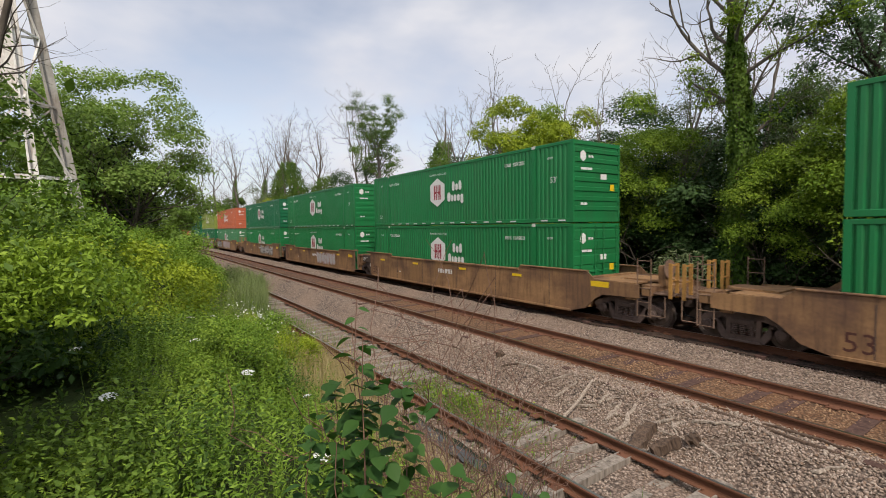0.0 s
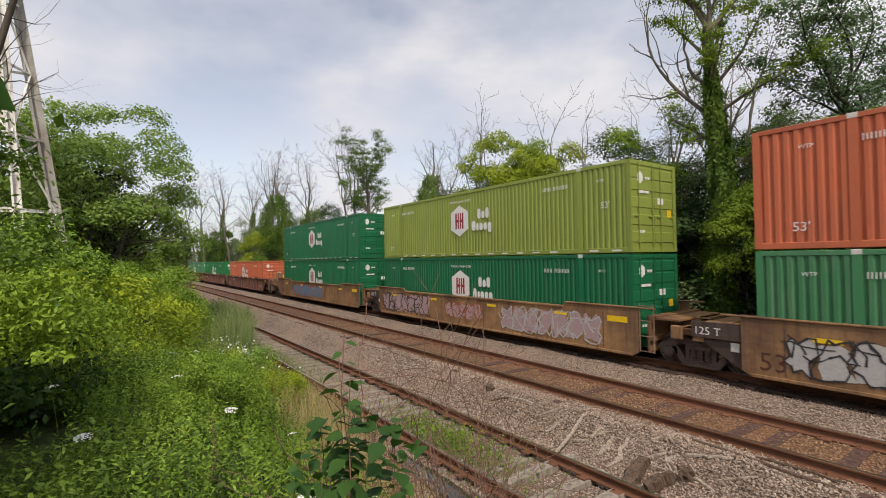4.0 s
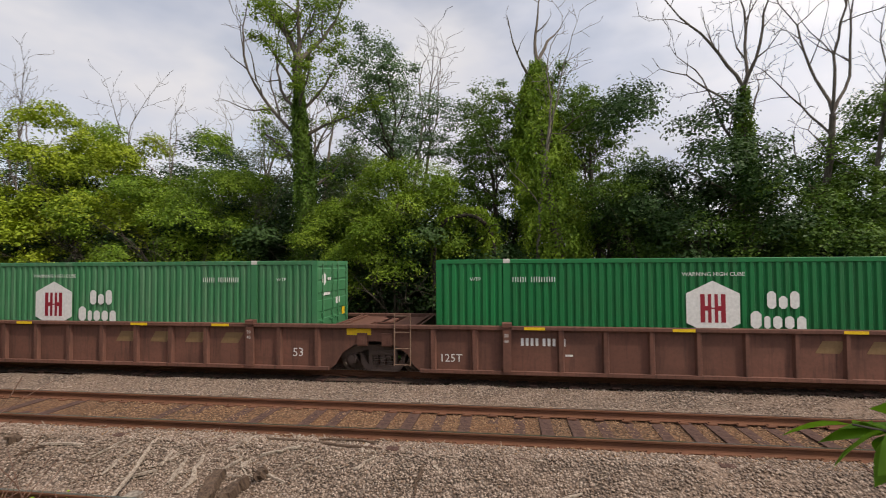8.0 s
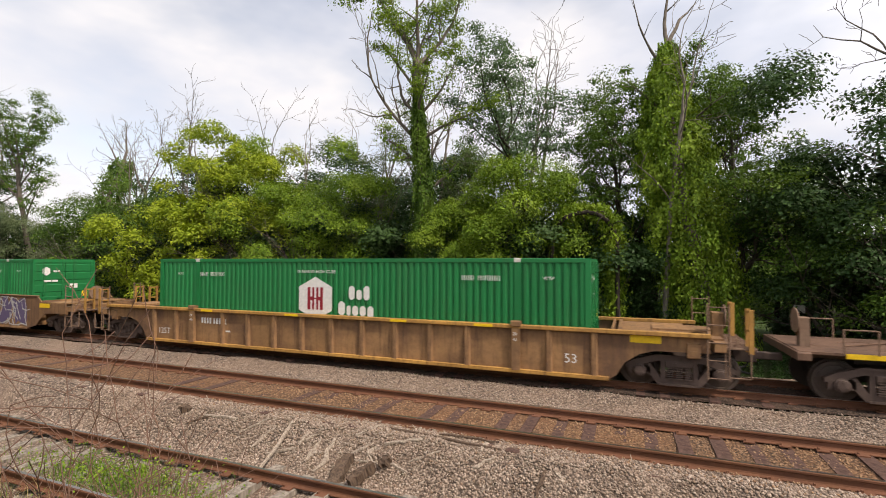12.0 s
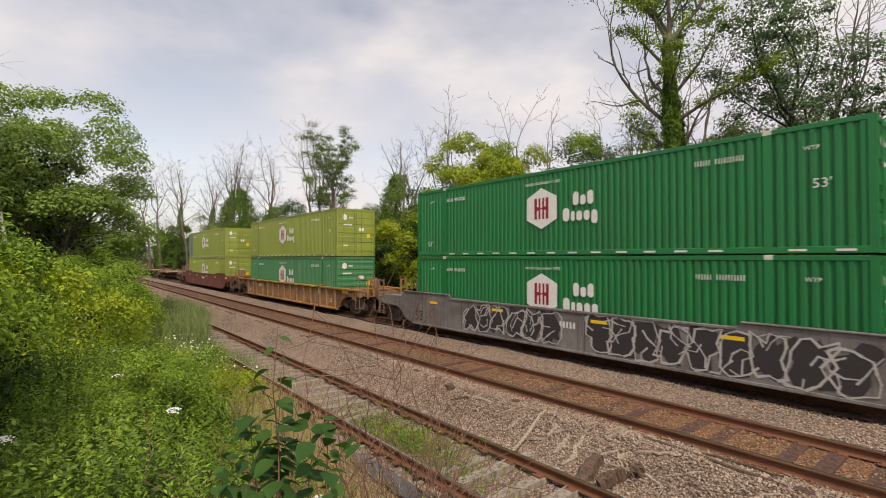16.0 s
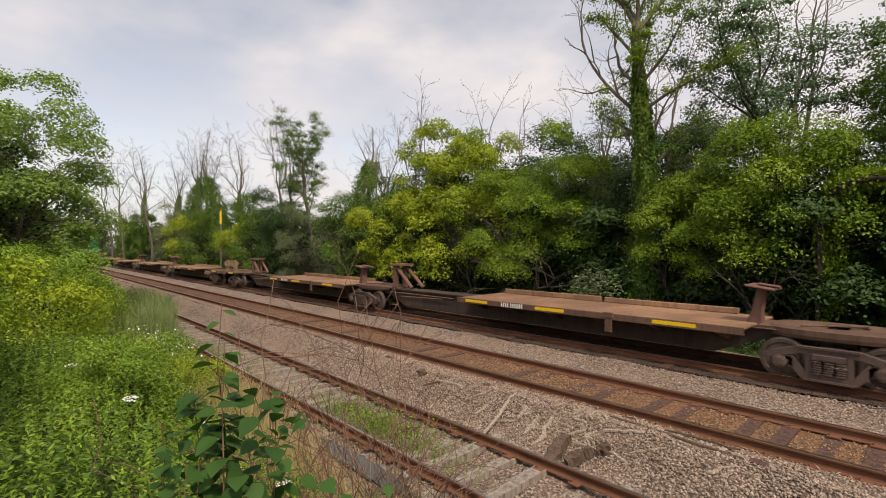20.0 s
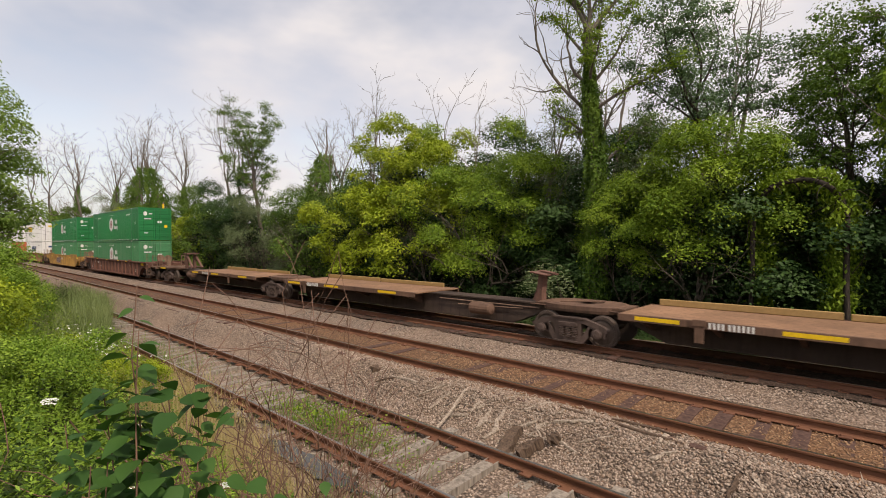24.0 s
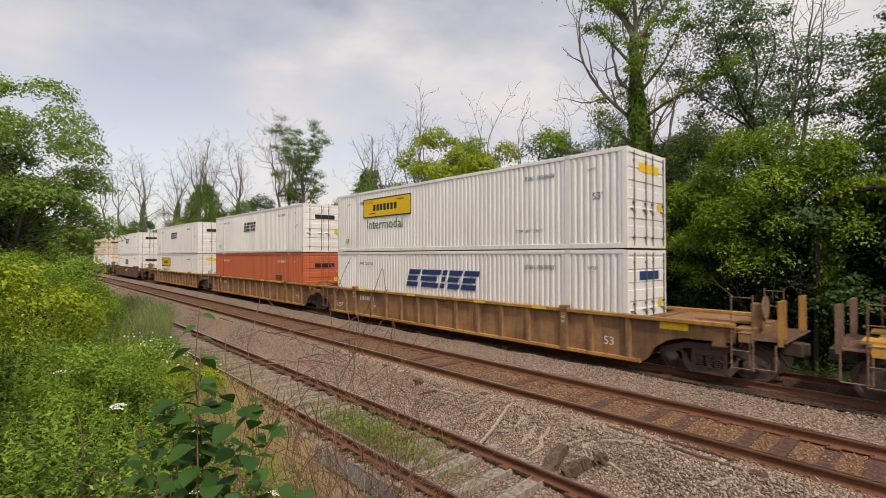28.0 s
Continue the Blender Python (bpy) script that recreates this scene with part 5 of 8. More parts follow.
# right end in the train, side style, colour, left joint, right joint, label, (upper, its end), (lower, its end), graffiti, lettering
CONSIST = [
    (12.0, "smooth", WELL_YELLOW, "coup", "art", SMOOTH_TEXT, (G_, "doors"), (G_, "doors"), (), ""),
    (-11.1, "smooth", WELL_YELLOW, "art", "coup", SMOOTH_TEXT, (G_, "front"), (G_, "doors"), (), ""),
    (-29.8, "smooth", WELL_YELLOW, "art", "art", SMOOTH_TEXT + " and pale graffiti", (G_, "front"), (G_, "front"), ((0.6, 0.35, 4.0, 0.9, TAG_WHITE, TAG_PINK),), ""),
    (-48.4, "smooth", WELL_YELLOW, "coup", "art", SMOOTH_TEXT + " and silver graffiti", (D_, "front"), (G_, "doors"), ((0.4, 0.3, 5.2, 1.05, TAG_WHITE, TAG_BLACK),), ""),
    (-70.6, "smooth", WELL_YELLOW, "art", "coup", SMOOTH_TEXT + " and pale graffiti", (R_, "front"), (F_, "doors"), ((-7.2, 0.3, 4.2, 1.0, TAG_WHITE, TAG_BLACK), (-1.5, 0.3, 5.2, 1.0, TAG_PINK, TAG_WHITE)), ""),
    (-89.6, "smooth", WELL_YELLOW, "art", "art", SMOOTH_TEXT + " covered in mauve graffiti", (O_, "doors"), (D_, "doors"), ((-7.6, 0.3, 4.6, 1.05, TAG_PINK, TAG_BLACK), (-1.6, 0.45, 2.6, 0.75, TAG_PINK, TAG_RED), (2.2, 0.3, 4.6, 1.0, TAG_PINK, TAG_WHITE)), ""),
    (-108.5, "smooth", WELL_YELLOW, "coup", "art", SMOOTH_TEXT + " and blue graffiti", (D_, "doors"), (D_, "doors"), ((-4.6, 0.3, 6.5, 1.0, TAG_BLUE, TAG_RED),), ""),
    (-131.3, "ribbed", WELL_BROWN, "art", "coup", BROWN_TEXT, None, (R_, "front"), (), "letters"),
    (-150.6, "ribbed", WELL_BROWN, "art", "art", BROWN_TEXT, None, (G_, "doors"), (), "letters"),
    (-169.7, "ribbed", WELL_BROWN, "coup", "art", BROWN_TEXT, None, (F_, "doors"), (), "letters"),
    (-250.1, "ribbed", WELL_YELLOW, "coup", "coup", RIBBED_TEXT, None, (G_, "doors"), (), ""),
    (-273.7, "smooth", WELL_YELLOW, "art", "coup", SMOOTH_TEXT + " and violet graffiti", None, (G_, "doors"), ((-6.3, 0.3, 2.4, 1.15, TAG_BLACK, TAG_WHITE), (4.0, 0.22, 3.8, 1.35, TAG_VIOLET, TAG_WHITE)), ""),
    (-292.9, "smooth", WELL_YELLOW, "art", "art", SMOOTH_TEXT + " and white graffiti", None, (F_, "doors"), ((-7.6, 0.3, 5.0, 1.0, TAG_PINK, TAG_WHITE), (1.0, 0.3, 6.2, 1.0, TAG_PINK, TAG_WHITE)), ""),
    (-312.3, "smooth", WELL_YELLOW, "coup", "art", SMOOTH_TEXT + " and faint graffiti", None, (G_, "doors"), ((-2.0, 0.5, 4.0, 0.7, TAG_PINK, TAG_RED),), ""),
    (-336.9, "smooth", WELL_GREY, "coup", "coup", "grey well car with black and white graffiti", (G_, "doors"), (G_, "doors"), ((-4.4, 0.25, 4.6, 1.15, TAG_BLACK, TAG_WHITE), (1.2, 0.22, 6.6, 1.2, TAG_BLACK, TAG_WHITE)), ""),
    (-360.6, "ribbed", WELL_YELLOW, "coup", "coup", RIBBED_TEXT, (O_, "doors"), (F_, "front"), (), ""),
    (-384.2, "smooth", WELL_RED, "coup", "coup", "dark red well car with smooth sides", (O_, "doors"), (O_, "doors"), (), ""),
    (-556.7, "ribbed", WELL_BROWN, "coup", "coup", BROWN_TEXT, (G_, "doors"), (F_, "doors"), (), ""),
    (-580.5, "smooth", WELL_GOLD, "coup", "coup", "orange yellow well car with smooth sides and dark graffiti", (G_, "doors"), (F_, "front"), ((-3.2, 0.3, 2.6, 0.9, TAG_BLACK, TAG_PINK),), ""),
    (-604.2, "ribbed", WELL_YELLOW, "art", "coup", RIBBED_TEXT, (WY, "doors"), (WS, "doors"), (), ""),
    (-623.8, "ribbed", WELL_YELLOW, "art", "art", RIBBED_TEXT, ((WHITE, "black", "white corrugated container with faint grey lettering"), "doors"), (OS, "doors"), (), ""),
    (-644.6, "ribbed", WELL_YELLOW, "coup", "art", RIBBED_TEXT, (WB, "doors"), (WY, "doors"), (), ""),
    (-670.5, "smooth", WELL_BROWN, "coup", "coup", "oxide brown well car with smooth sides", (WB, "doors"), (WB, "doors"), (), ""),
    (-699.0, "smooth", WELL_BROWN, "coup", "coup", "oxide brown well car with smooth sides", (WC, "doors"), (WY, "doors"), (), ""),
    (-747.0, "smooth", WELL_BROWN, "coup", "coup", "oxide brown well car with smooth sides", None, (D_, "doors"), (), ""),
    (-771.0, "smooth", WELL_BROWN, "coup", "coup", "oxide brown well car with smooth sides", (WC, "doors"), (WC, "doors"), (), ""),
    (-795.0, "smooth", WELL_BROWN, "coup", "coup", "oxide brown well car with smooth sides", (WC, "doors"), (WC, "doors"), (), ""),
]


def train():
    for u, style, mat, jl, jr, label, up, low, tags, text in CONSIST:
        well_unit(u, style, mat, jl, jr, label, tags, text)
        for load, z in ((low, LOW), (up, HIGH)):
            if load:
                (body, maker, words), end = load
                container(u, z, body, maker, end, words + (" on top of another" if z > 2 else " standing in the well"), patch=(u == -384.2 and z > 2))
    text = "empty rusty spine car with brown decks and trailer hitches"
    for a, b, deck, hl, hr, lt, tank, ends in (
        (-244.0, -227.0, "R", "lean", "", True, True, (1, 0)), (-227.0, -209.3, "L", "", "lean", False, False, (0, 0)), (-209.3, -192.2, "L", "", "lean", False, False, (0, 1)),
        (-460.3, -442.2, "R", "lean", "up", True, False, (1, 0)), (-442.2, -424.0, "R", "lean", "up", False, False, (0, 0)), (-424.0, -406.2, "L", "", "up", False, False, (0, 1)),
        (-550.3, -534.0, "R", "lean", "", True, True, (1, 0)), (-534.0, -516.5, "L", "", "up", False, True, (0, 0)), (-516.5, -499.6, "L", "", "up", False, True, (0, 0)),
        (-499.6, -481.5, "L", "", "up", False, True, (0, 0)), (-481.5, -465.0, "L", "", "", False, True, (0, 1)),
        (-742.0, -724.0, "L", "", "up", True, False, (1, 1)),
    ):
        spine_unit(a, b, deck, hl, hr, text, lt, tank, ends)


train()


# ---- plants ----
def leaf_array(C, L, W, rng, up=0.6, fold=0.18, direction=None, out=None):
    """Folded leaves of two triangles at the points C; up: how far they face the sky."""
    n = len(C)
    L, W = np.broadcast_to(L, (n,))[:, None], np.broadcast_to(W, (n,))[:, None]
    N = rng.normal(size=(n, 3)) * (1.0 if out is None else 0.55) + np.array([0, 0, up * (1.6 if out is None else 0.7)])
    if out is not None:
        N = N + out / (np.linalg.norm(out, axis=1)[:, None] + 1e-6)
    N /= np.linalg.norm(N, axis=1)[:, None]
    D = rng.normal(size=(n, 3)) if direction is None else direction + rng.normal(0, 0.25, (n, 3))
    D -= (D * N).sum(1)[:, None] * N
    D /= np.linalg.norm(D, axis=1)[:, None] + 1e-9
    S = np.cross(N, D)
    V = np.stack([C - D * L * 0.5, C + S * W * 0.5 + N * W * fold, C + D * L * 0.5, C - S * W * 0.5 + N * W * fold], 1).reshape(-1, 3)
    b = np.arange(n)[:, None] * 4
    return V, np.concatenate([b + [0, 1, 2], b + [0, 2, 3]], 1).reshape(-1, 3)


def leaf_mesh(name, mat, arrays):
    V, F, o = [], [], 0
    for v, f in arrays:
        V.append(v)
        F.append(f + o)
        o += len(v)
    me = fast_mesh(name, np.concatenate(V), np.concatenate(F))
    me.materials.append(mat)
    return me


def tube_mesh(name, segs, mat, k=5):
    """Tapered bars for a list of (p, q, r0, r1)."""
    P = np.array([s[0] for s in segs], dtype=float)
    Q = np.array([s[1] for s in segs], dtype=float)
    r0 = np.array([s[2] for s in segs])[:, None, None]
    r1 = np.array([s[3] for s in segs])[:, None, None]
    W = Q - P
    W /= np.linalg.norm(W, axis=1)[:, None] + 1e-9
    A = np.cross(W, np.where(np.abs(W[:, 2:3]) > 0.9, [[1.0, 0, 0]], [[0, 0, 1.0]]))
    A /= np.linalg.norm(A, axis=1)[:, None]
    B = np.cross(W, A)
    t = 2 * np.pi * np.arange(k) / k
    R = np.cos(t)[None, :, None] * A[:, None, :] + np.sin(t)[None, :, None] * B[:, None, :]
    V = np.concatenate([P[:, None] + r0 * R, Q[:, None] + r1 * R], 1).reshape(-1, 3)
    i = np.arange(k)
    quad = np.stack([i, (i + 1) % k, k + (i + 1) % k, k + i], 1)
    F = (np.arange(len(segs)) * 2 * k)[:, None, None] + quad[None]
    me = fast_mesh(name, V, F.reshape(-1, 4), True)
    me.materials.append(mat)
    return me


def limb(rng, p, d, length, r, segs, tips, depth, kids, up=0.25, wild=0.22, steps=5):
    """A branch that bends upwards and bears branches of its own."""
    p, d = np.array(p, dtype=float), np.array(d, dtype=float)
    for i in range(steps):
        d = d + rng.normal(0, wild, 3) + np.array([0, 0, up * 0.3])
        d /= np.linalg.norm(d)
        q = p + d * length / steps
        a, b = r * (1 - 0.75 * i / steps), r * (1 - 0.75 * (i + 1) / steps)
        segs.append((p, q, a, b))
        if depth > 0 and i >= 1:
            for _ in range(kids):
                e = d + rng.normal(0, 0.62, 3)
                e /= np.linalg.norm(e)
                limb(rng, q, e, length * rng.uniform(0.38, 0.62), b * 0.6, segs, tips, depth - 1, max(1, kids - 1), up, wild, 3 if depth == 1 else 4)
        if depth <= 1 and i >= steps // 2:
            tips.append((q, d))
        p = q


def tree_bones(rng, h, r, first, limbs, reach, rise=0.6, depth=2, kids=2, stems=1, lean=0.04, taper=0.75):
    segs, tips = [], []
    for s in range(stems):
        p = np.array([rng.normal(0, 0.25), rng.normal(0, 0.25), -0.35]) if stems > 1 else np.array([0, 0, -0.35])
        d = np.array([rng.normal(0, lean * (3 if stems > 1 else 1)), rng.normal(0, lean * (3 if stems > 1 else 1)), 1.0])
        n = 9
        hs = h * (1 if s == 0 else rng.uniform(0.75, 0.98))
        for i in range(n):
            d = d + np.append(rng.normal(0, 0.06, 2), 0)
            d /= np.linalg.norm(d)
            q = p + d * (hs + 0.35) / n
            a, b = r * (1 - taper * i / n), r * (1 - taper * (i + 1) / n)
            segs.append((p, q, a, b))
            if (i + 1) / n >= first:
                for j in range(max(1, round(limbs / (n * (1 - first)) / stems))):
                    az = rng.uniform(0, 2 * math.pi)
                    f = ((i + 1) / n - first) / (1.001 - first)
                    e = np.array([math.cos(az), math.sin(az), rise + 0.7 * f + rng.normal(0, 0.15)])
                    limb(rng, q, e / np.linalg.norm(e), reach * (1.05 - 0.55 * f) * rng.uniform(0.7, 1.1), b * 0.55, segs, tips, depth, kids)
            p = q
        tips.append((p, d))
    return segs, tips


def spaced(rng, P, gap, most=4000):
    """Some of the points, none nearer to another than the gap."""
    P = P[rng.permutation(len(P))]
    kept, cells = [], {}
    for p in P:
        c = tuple((p / gap).astype(int))
        near = False
        for i in (-1, 0, 1):
            for j in (-1, 0, 1):
                for k in (-1, 0, 1):
                    for q in cells.get((c[0] + i, c[1] + j, c[2] + k), ()):
                        if np.sum((q - p) ** 2) < gap * gap:
                            near = True
        if not near:
            cells.setdefault(c, []).append(p)
            kept.append(p)
            if len(kept) >= most:
                break
    return np.array(kept)


def tufts(rng, T, per, spread, leaf, up=0.6, squash=0.85, width=0.55):
    """Round tufts of leaves at the points T, each leaf facing out of its tuft, few of them underneath."""
    size = spread * rng.uniform(0.6, 1.35, len(T))
    G = rng.normal(0, 1, (len(T) * per, 3))
    G[:, 2] = np.where(rng.random(len(G)) < 0.72, np.abs(G[:, 2]), G[:, 2])
    G /= np.linalg.norm(G, axis=1)[:, None]
    G *= (np.repeat(size, per) * rng.uniform(0.25, 1.15, len(T) * per))[:, None]
    G[:, 2] = np.where(G[:, 2] < 0, G[:, 2] * 0.5, G[:, 2]) * squash
    C = np.repeat(T, per, 0) + G
    keep = C[:, 2] > 0.08
    C, G = C[keep], G[keep]
    L = leaf * rng.uniform(0.65, 1.3, len(C))
    return leaf_array(C, L, L * width, rng, up, out=G)


def lobed(rng, C, R, leaf, dense=1.0, width=0.56):
    """Leaves on lobes with centres C and radii R: small sprays on the upper and outer side of each, gaps below."""
    mid = C.mean(0)
    out = []
    for c, r in zip(C, R):
        n = max(14, int(105 * r * r * dense))
        D = rng.normal(0, 1, (n * 3, 3))
        D /= np.linalg.norm(D, axis=1)[:, None]
        away = (c - mid) * [1, 1, 0.4]
        away = away / (np.linalg.norm(away) + 1e-6)
        D = D[(D[:, 2] > -0.45 + 0.35 * rng.random(len(D))) & (D @ away > -0.55)][:n]
        knob = 1 + 0.16 * np.sin(4.1 * D[:, 0] + 5 * c[2]) * np.sin(4.7 * D[:, 1] + 3 * c[0])
        P = c + D * (r * knob * rng.uniform(0.80, 1.06, len(D)))[:, None] * [1, 1, 0.82]
        out.append(np.concatenate([P, D], 1))
    P = np.concatenate(out)
    per = 17
    A = np.repeat(P, per, 0)
    ring = rng.normal(0, 1, (len(A), 3)) * [0.19, 0.19, 0.10]
    at = A[:, :3] + ring
    at = at - np.stack([0 * at[:, 0], 0 * at[:, 0], 0.30 * (ring[:, 0] ** 2 + ring[:, 1] ** 2) / 0.17], 1)
    keep = at[:, 2] > 0.05
    at, A = at[keep], A[keep]
    L = leaf * rng.uniform(0.65, 1.3, len(at))
    return leaf_array(at, L, L * width, rng, 1.1, out=A[:, 3:] * [1, 1, 0.6])


TREES = {}


def tree(kind, x, y, s=1.0, turn=0.0, label="", sx=1.0):
    """A tree of a kind at a place: the first of a kind is built, the others are copies."""
    z = float(ground_z(x, y)) - 0.05
    m = Matrix.LocRotScale((x, y, z), Euler((0, 0, radians(turn))), (s * sx, s * sx, s))
    if kind in TREES:
        ob = copy_thing(TREES[kind], m)
        return tagged(ob, label)
    name, words, group, build = KINDS[kind]
    ob = thing(name, label or words, "bush" if name == "bush" else "tree", group)
    rng_t = np.random.default_rng(abs(hash_text(kind)))
    for pname, me in build(rng_t):
        part(pname, me, ob)
    ob.matrix_basis = m
    TREES[kind] = ob
    return ob


def hash_text(s):
    v = 7
    for c in s:
        v = (v * 31 + ord(c)) % 1000003
    return v


def leafy_tree(h, r, first, limbs, reach, mat, per, spread, leaf, bark=None, **kw):
    def build(rng):
        segs, tips = tree_bones(rng, h, r, first, limbs, reach, **kw)
        T = spaced(rng, np.array([t[0] for t in tips]), spread * 0.92)
        return [("trunk", tube_mesh("trunk", segs, bark or BARK)), ("crown", leaf_mesh("crown", mat, [tufts(rng, T, per, spread, leaf)]))]
    return build


def grow(rng, p, d, length, r, segs, tips, depth, up=0.10, wild=0.16, often=0.55, leafy=0):
    """A crooked limb with side limbs that leave it at wide angles and turn upwards."""
    p, d = np.array(p, dtype=float), np.array(d, dtype=float)
    n = max(3, int(length / (0.55 if depth > 1 else 0.32)))
    az = rng.uniform(0, 6.28)
    for i in range(n):
        f = (i + 1) / n
        d = d + rng.normal(0, wild, 3) + np.array([0, 0, up])
        d /= np.linalg.norm(d)
        q = p + d * length / n
        a, b = r * (1 - 0.82 * i / n), r * (1 - 0.82 * f)
        segs.append((p, q, max(a, 0.010), max(b, 0.008)))
        if depth > 0 and f > 0.18 and rng.random() < often + 0.2 * (f > 0.7):
            az += 2.4 + rng.normal(0, 0.5)
            u = np.cross(d, [0.3, 0.2, 1.0])
            u /= np.linalg.norm(u) + 1e-9
            v = np.cross(d, u)
            tilt = rng.uniform(0.55, 1.1)
            e = math.cos(tilt) * d + math.sin(tilt) * (math.cos(az) * u + math.sin(az) * v)
            grow(rng, q, e, max(0.3, length * rng.uniform(0.28, 0.55) * (1.15 - 0.6 * f)), b * 0.62, segs, tips, depth - 1, up, wild * 1.15, often, leafy)
        if f == 1.0 or (depth <= 1 and f > 0.5) or (leafy and f > 0.3):
            tips.append((q, leafy))
        p = q


def ivy_on(rng, trunk, profile, count, leaf=0.125):
    """Ivy round a trunk: leaves out to the radius that the profile gives at each height, and strands that hang down from it."""
    P0, P1 = np.array([s[0] for s in trunk]), np.array([s[1] for s in trunk])
    k, f = rng.integers(0, len(trunk), count), rng.random(count)[:, None]
    P = P0[k] * (1 - f) + P1[k] * f
    z = P[:, 2]
    a = rng.uniform(0, 6.283, count)
    lump = 0.78 + 0.22 * np.sin(3 * a + 1.9 * z) * np.sin(2.2 * z + a) + 0.16 * np.sin(5 * a - 3.3 * z)
    R = np.interp(z, [q[0] for q in profile], [q[1] for q in profile], left=profile[0][1], right=0.0) * lump
    keep = (R > 0.03) & (z > 0.1)
    P, a, R = P[keep], a[keep], R[keep] * np.sqrt(rng.uniform(0.45, 1, keep.sum()))
    C = P + np.stack([np.cos(a) * R, np.sin(a) * R, rng.normal(-0.1, 0.12, len(P))], 1)
    O = C - P
    # strands
    pick = rng.integers(0, len(C), max(1, len(C) // 60))
    n = 16
    drop = np.repeat(rng.uniform(0.4, 1.5, len(pick)), n) * np.tile(np.linspace(0, 1, n), len(pick))
    S = P[pick] + (C[pick] - P[pick]) * 1.12
    S = np.repeat(S, n, 0) + np.stack([rng.normal(0, 0.05, len(drop)), rng.normal(0, 0.05, len(drop)), -drop], 1)
    C, O = np.concatenate([C, S]), np.concatenate([O, np.repeat(O[pick], n, 0)])
    keep = C[:, 2] > 0.1
    C, O = C[keep], O[keep]
    L = leaf * rng.uniform(0.7, 1.35, len(C))
    return leaf_array(C, L, L * 0.72, rng, 0.35, direction=np.array([[0, 0, -0.8]]), out=O * [1, 1, 0.3])


def wild_tree(h, r, mains, bark, ivy=(), ivy_count=9000, ivy_mat=None, leaf_mat=None, per=60, spread=0.5, leaf=0.15, depth=2, lean=0.02, often=0.55, bend=0.05):
    """A forest tree: a trunk and its main limbs, each (share of the height, bearing, tilt, length, leafy or bare)."""
    def build(rng):
        segs, tips, trunk = [], [], []
        p, d = np.array([0.0, 0, -0.35]), np.array([lean, 0, 1.0])
        top = max(m[0] for m in mains)
        n = 12
        for i in range(n):
            d = d + np.append(rng.normal(0, bend, 2), 0)
            d /= np.linalg.norm(d)
            q = p + d * (h * top + 0.35) / n
            trunk.append((p, q, r * (1 - 0.45 * i / n), r * (1 - 0.45 * (i + 1) / n)))
            p = q
        for at, az, tilt, length, leafy in mains:
            k = min(n - 1, max(0, int(round((at * h + 0.35) / (h * top + 0.35) * n)) - 1))
            t, b = radians(tilt), radians(az)
            e = (math.sin(t) * math.cos(b), math.sin(t) * math.sin(b), math.cos(t))
            grow(rng, trunk[k][1], e, length, trunk[k][3] * (0.62 if at > top - 0.03 else 0.46), segs, tips, depth, leafy=leafy, often=often)
        out = [("trunk", tube_mesh("trunk", trunk + [s for s in segs if s[2] > r * 0.2], bark, 7))]
        thin = [s for s in segs if s[2] <= r * 0.2]
        if thin:
            out.append(("twigwork", tube_mesh("twigwork", thin, bark, 4)))
        if ivy:
            out.append(("ivy", leaf_mesh("ivy", ivy_mat or LEAF_MID, [ivy_on(rng, trunk, ivy, ivy_count)])))
        if leaf_mat:
            T = np.array([t[0] for t in tips if t[1]])
            T = spaced(rng, T, spread * 0.75)
            out.append(("crown", leaf_mesh("crown", leaf_mat, [tufts(rng, T, per, spread, leaf, 0.8, 0.75)])))
        return out
    return build


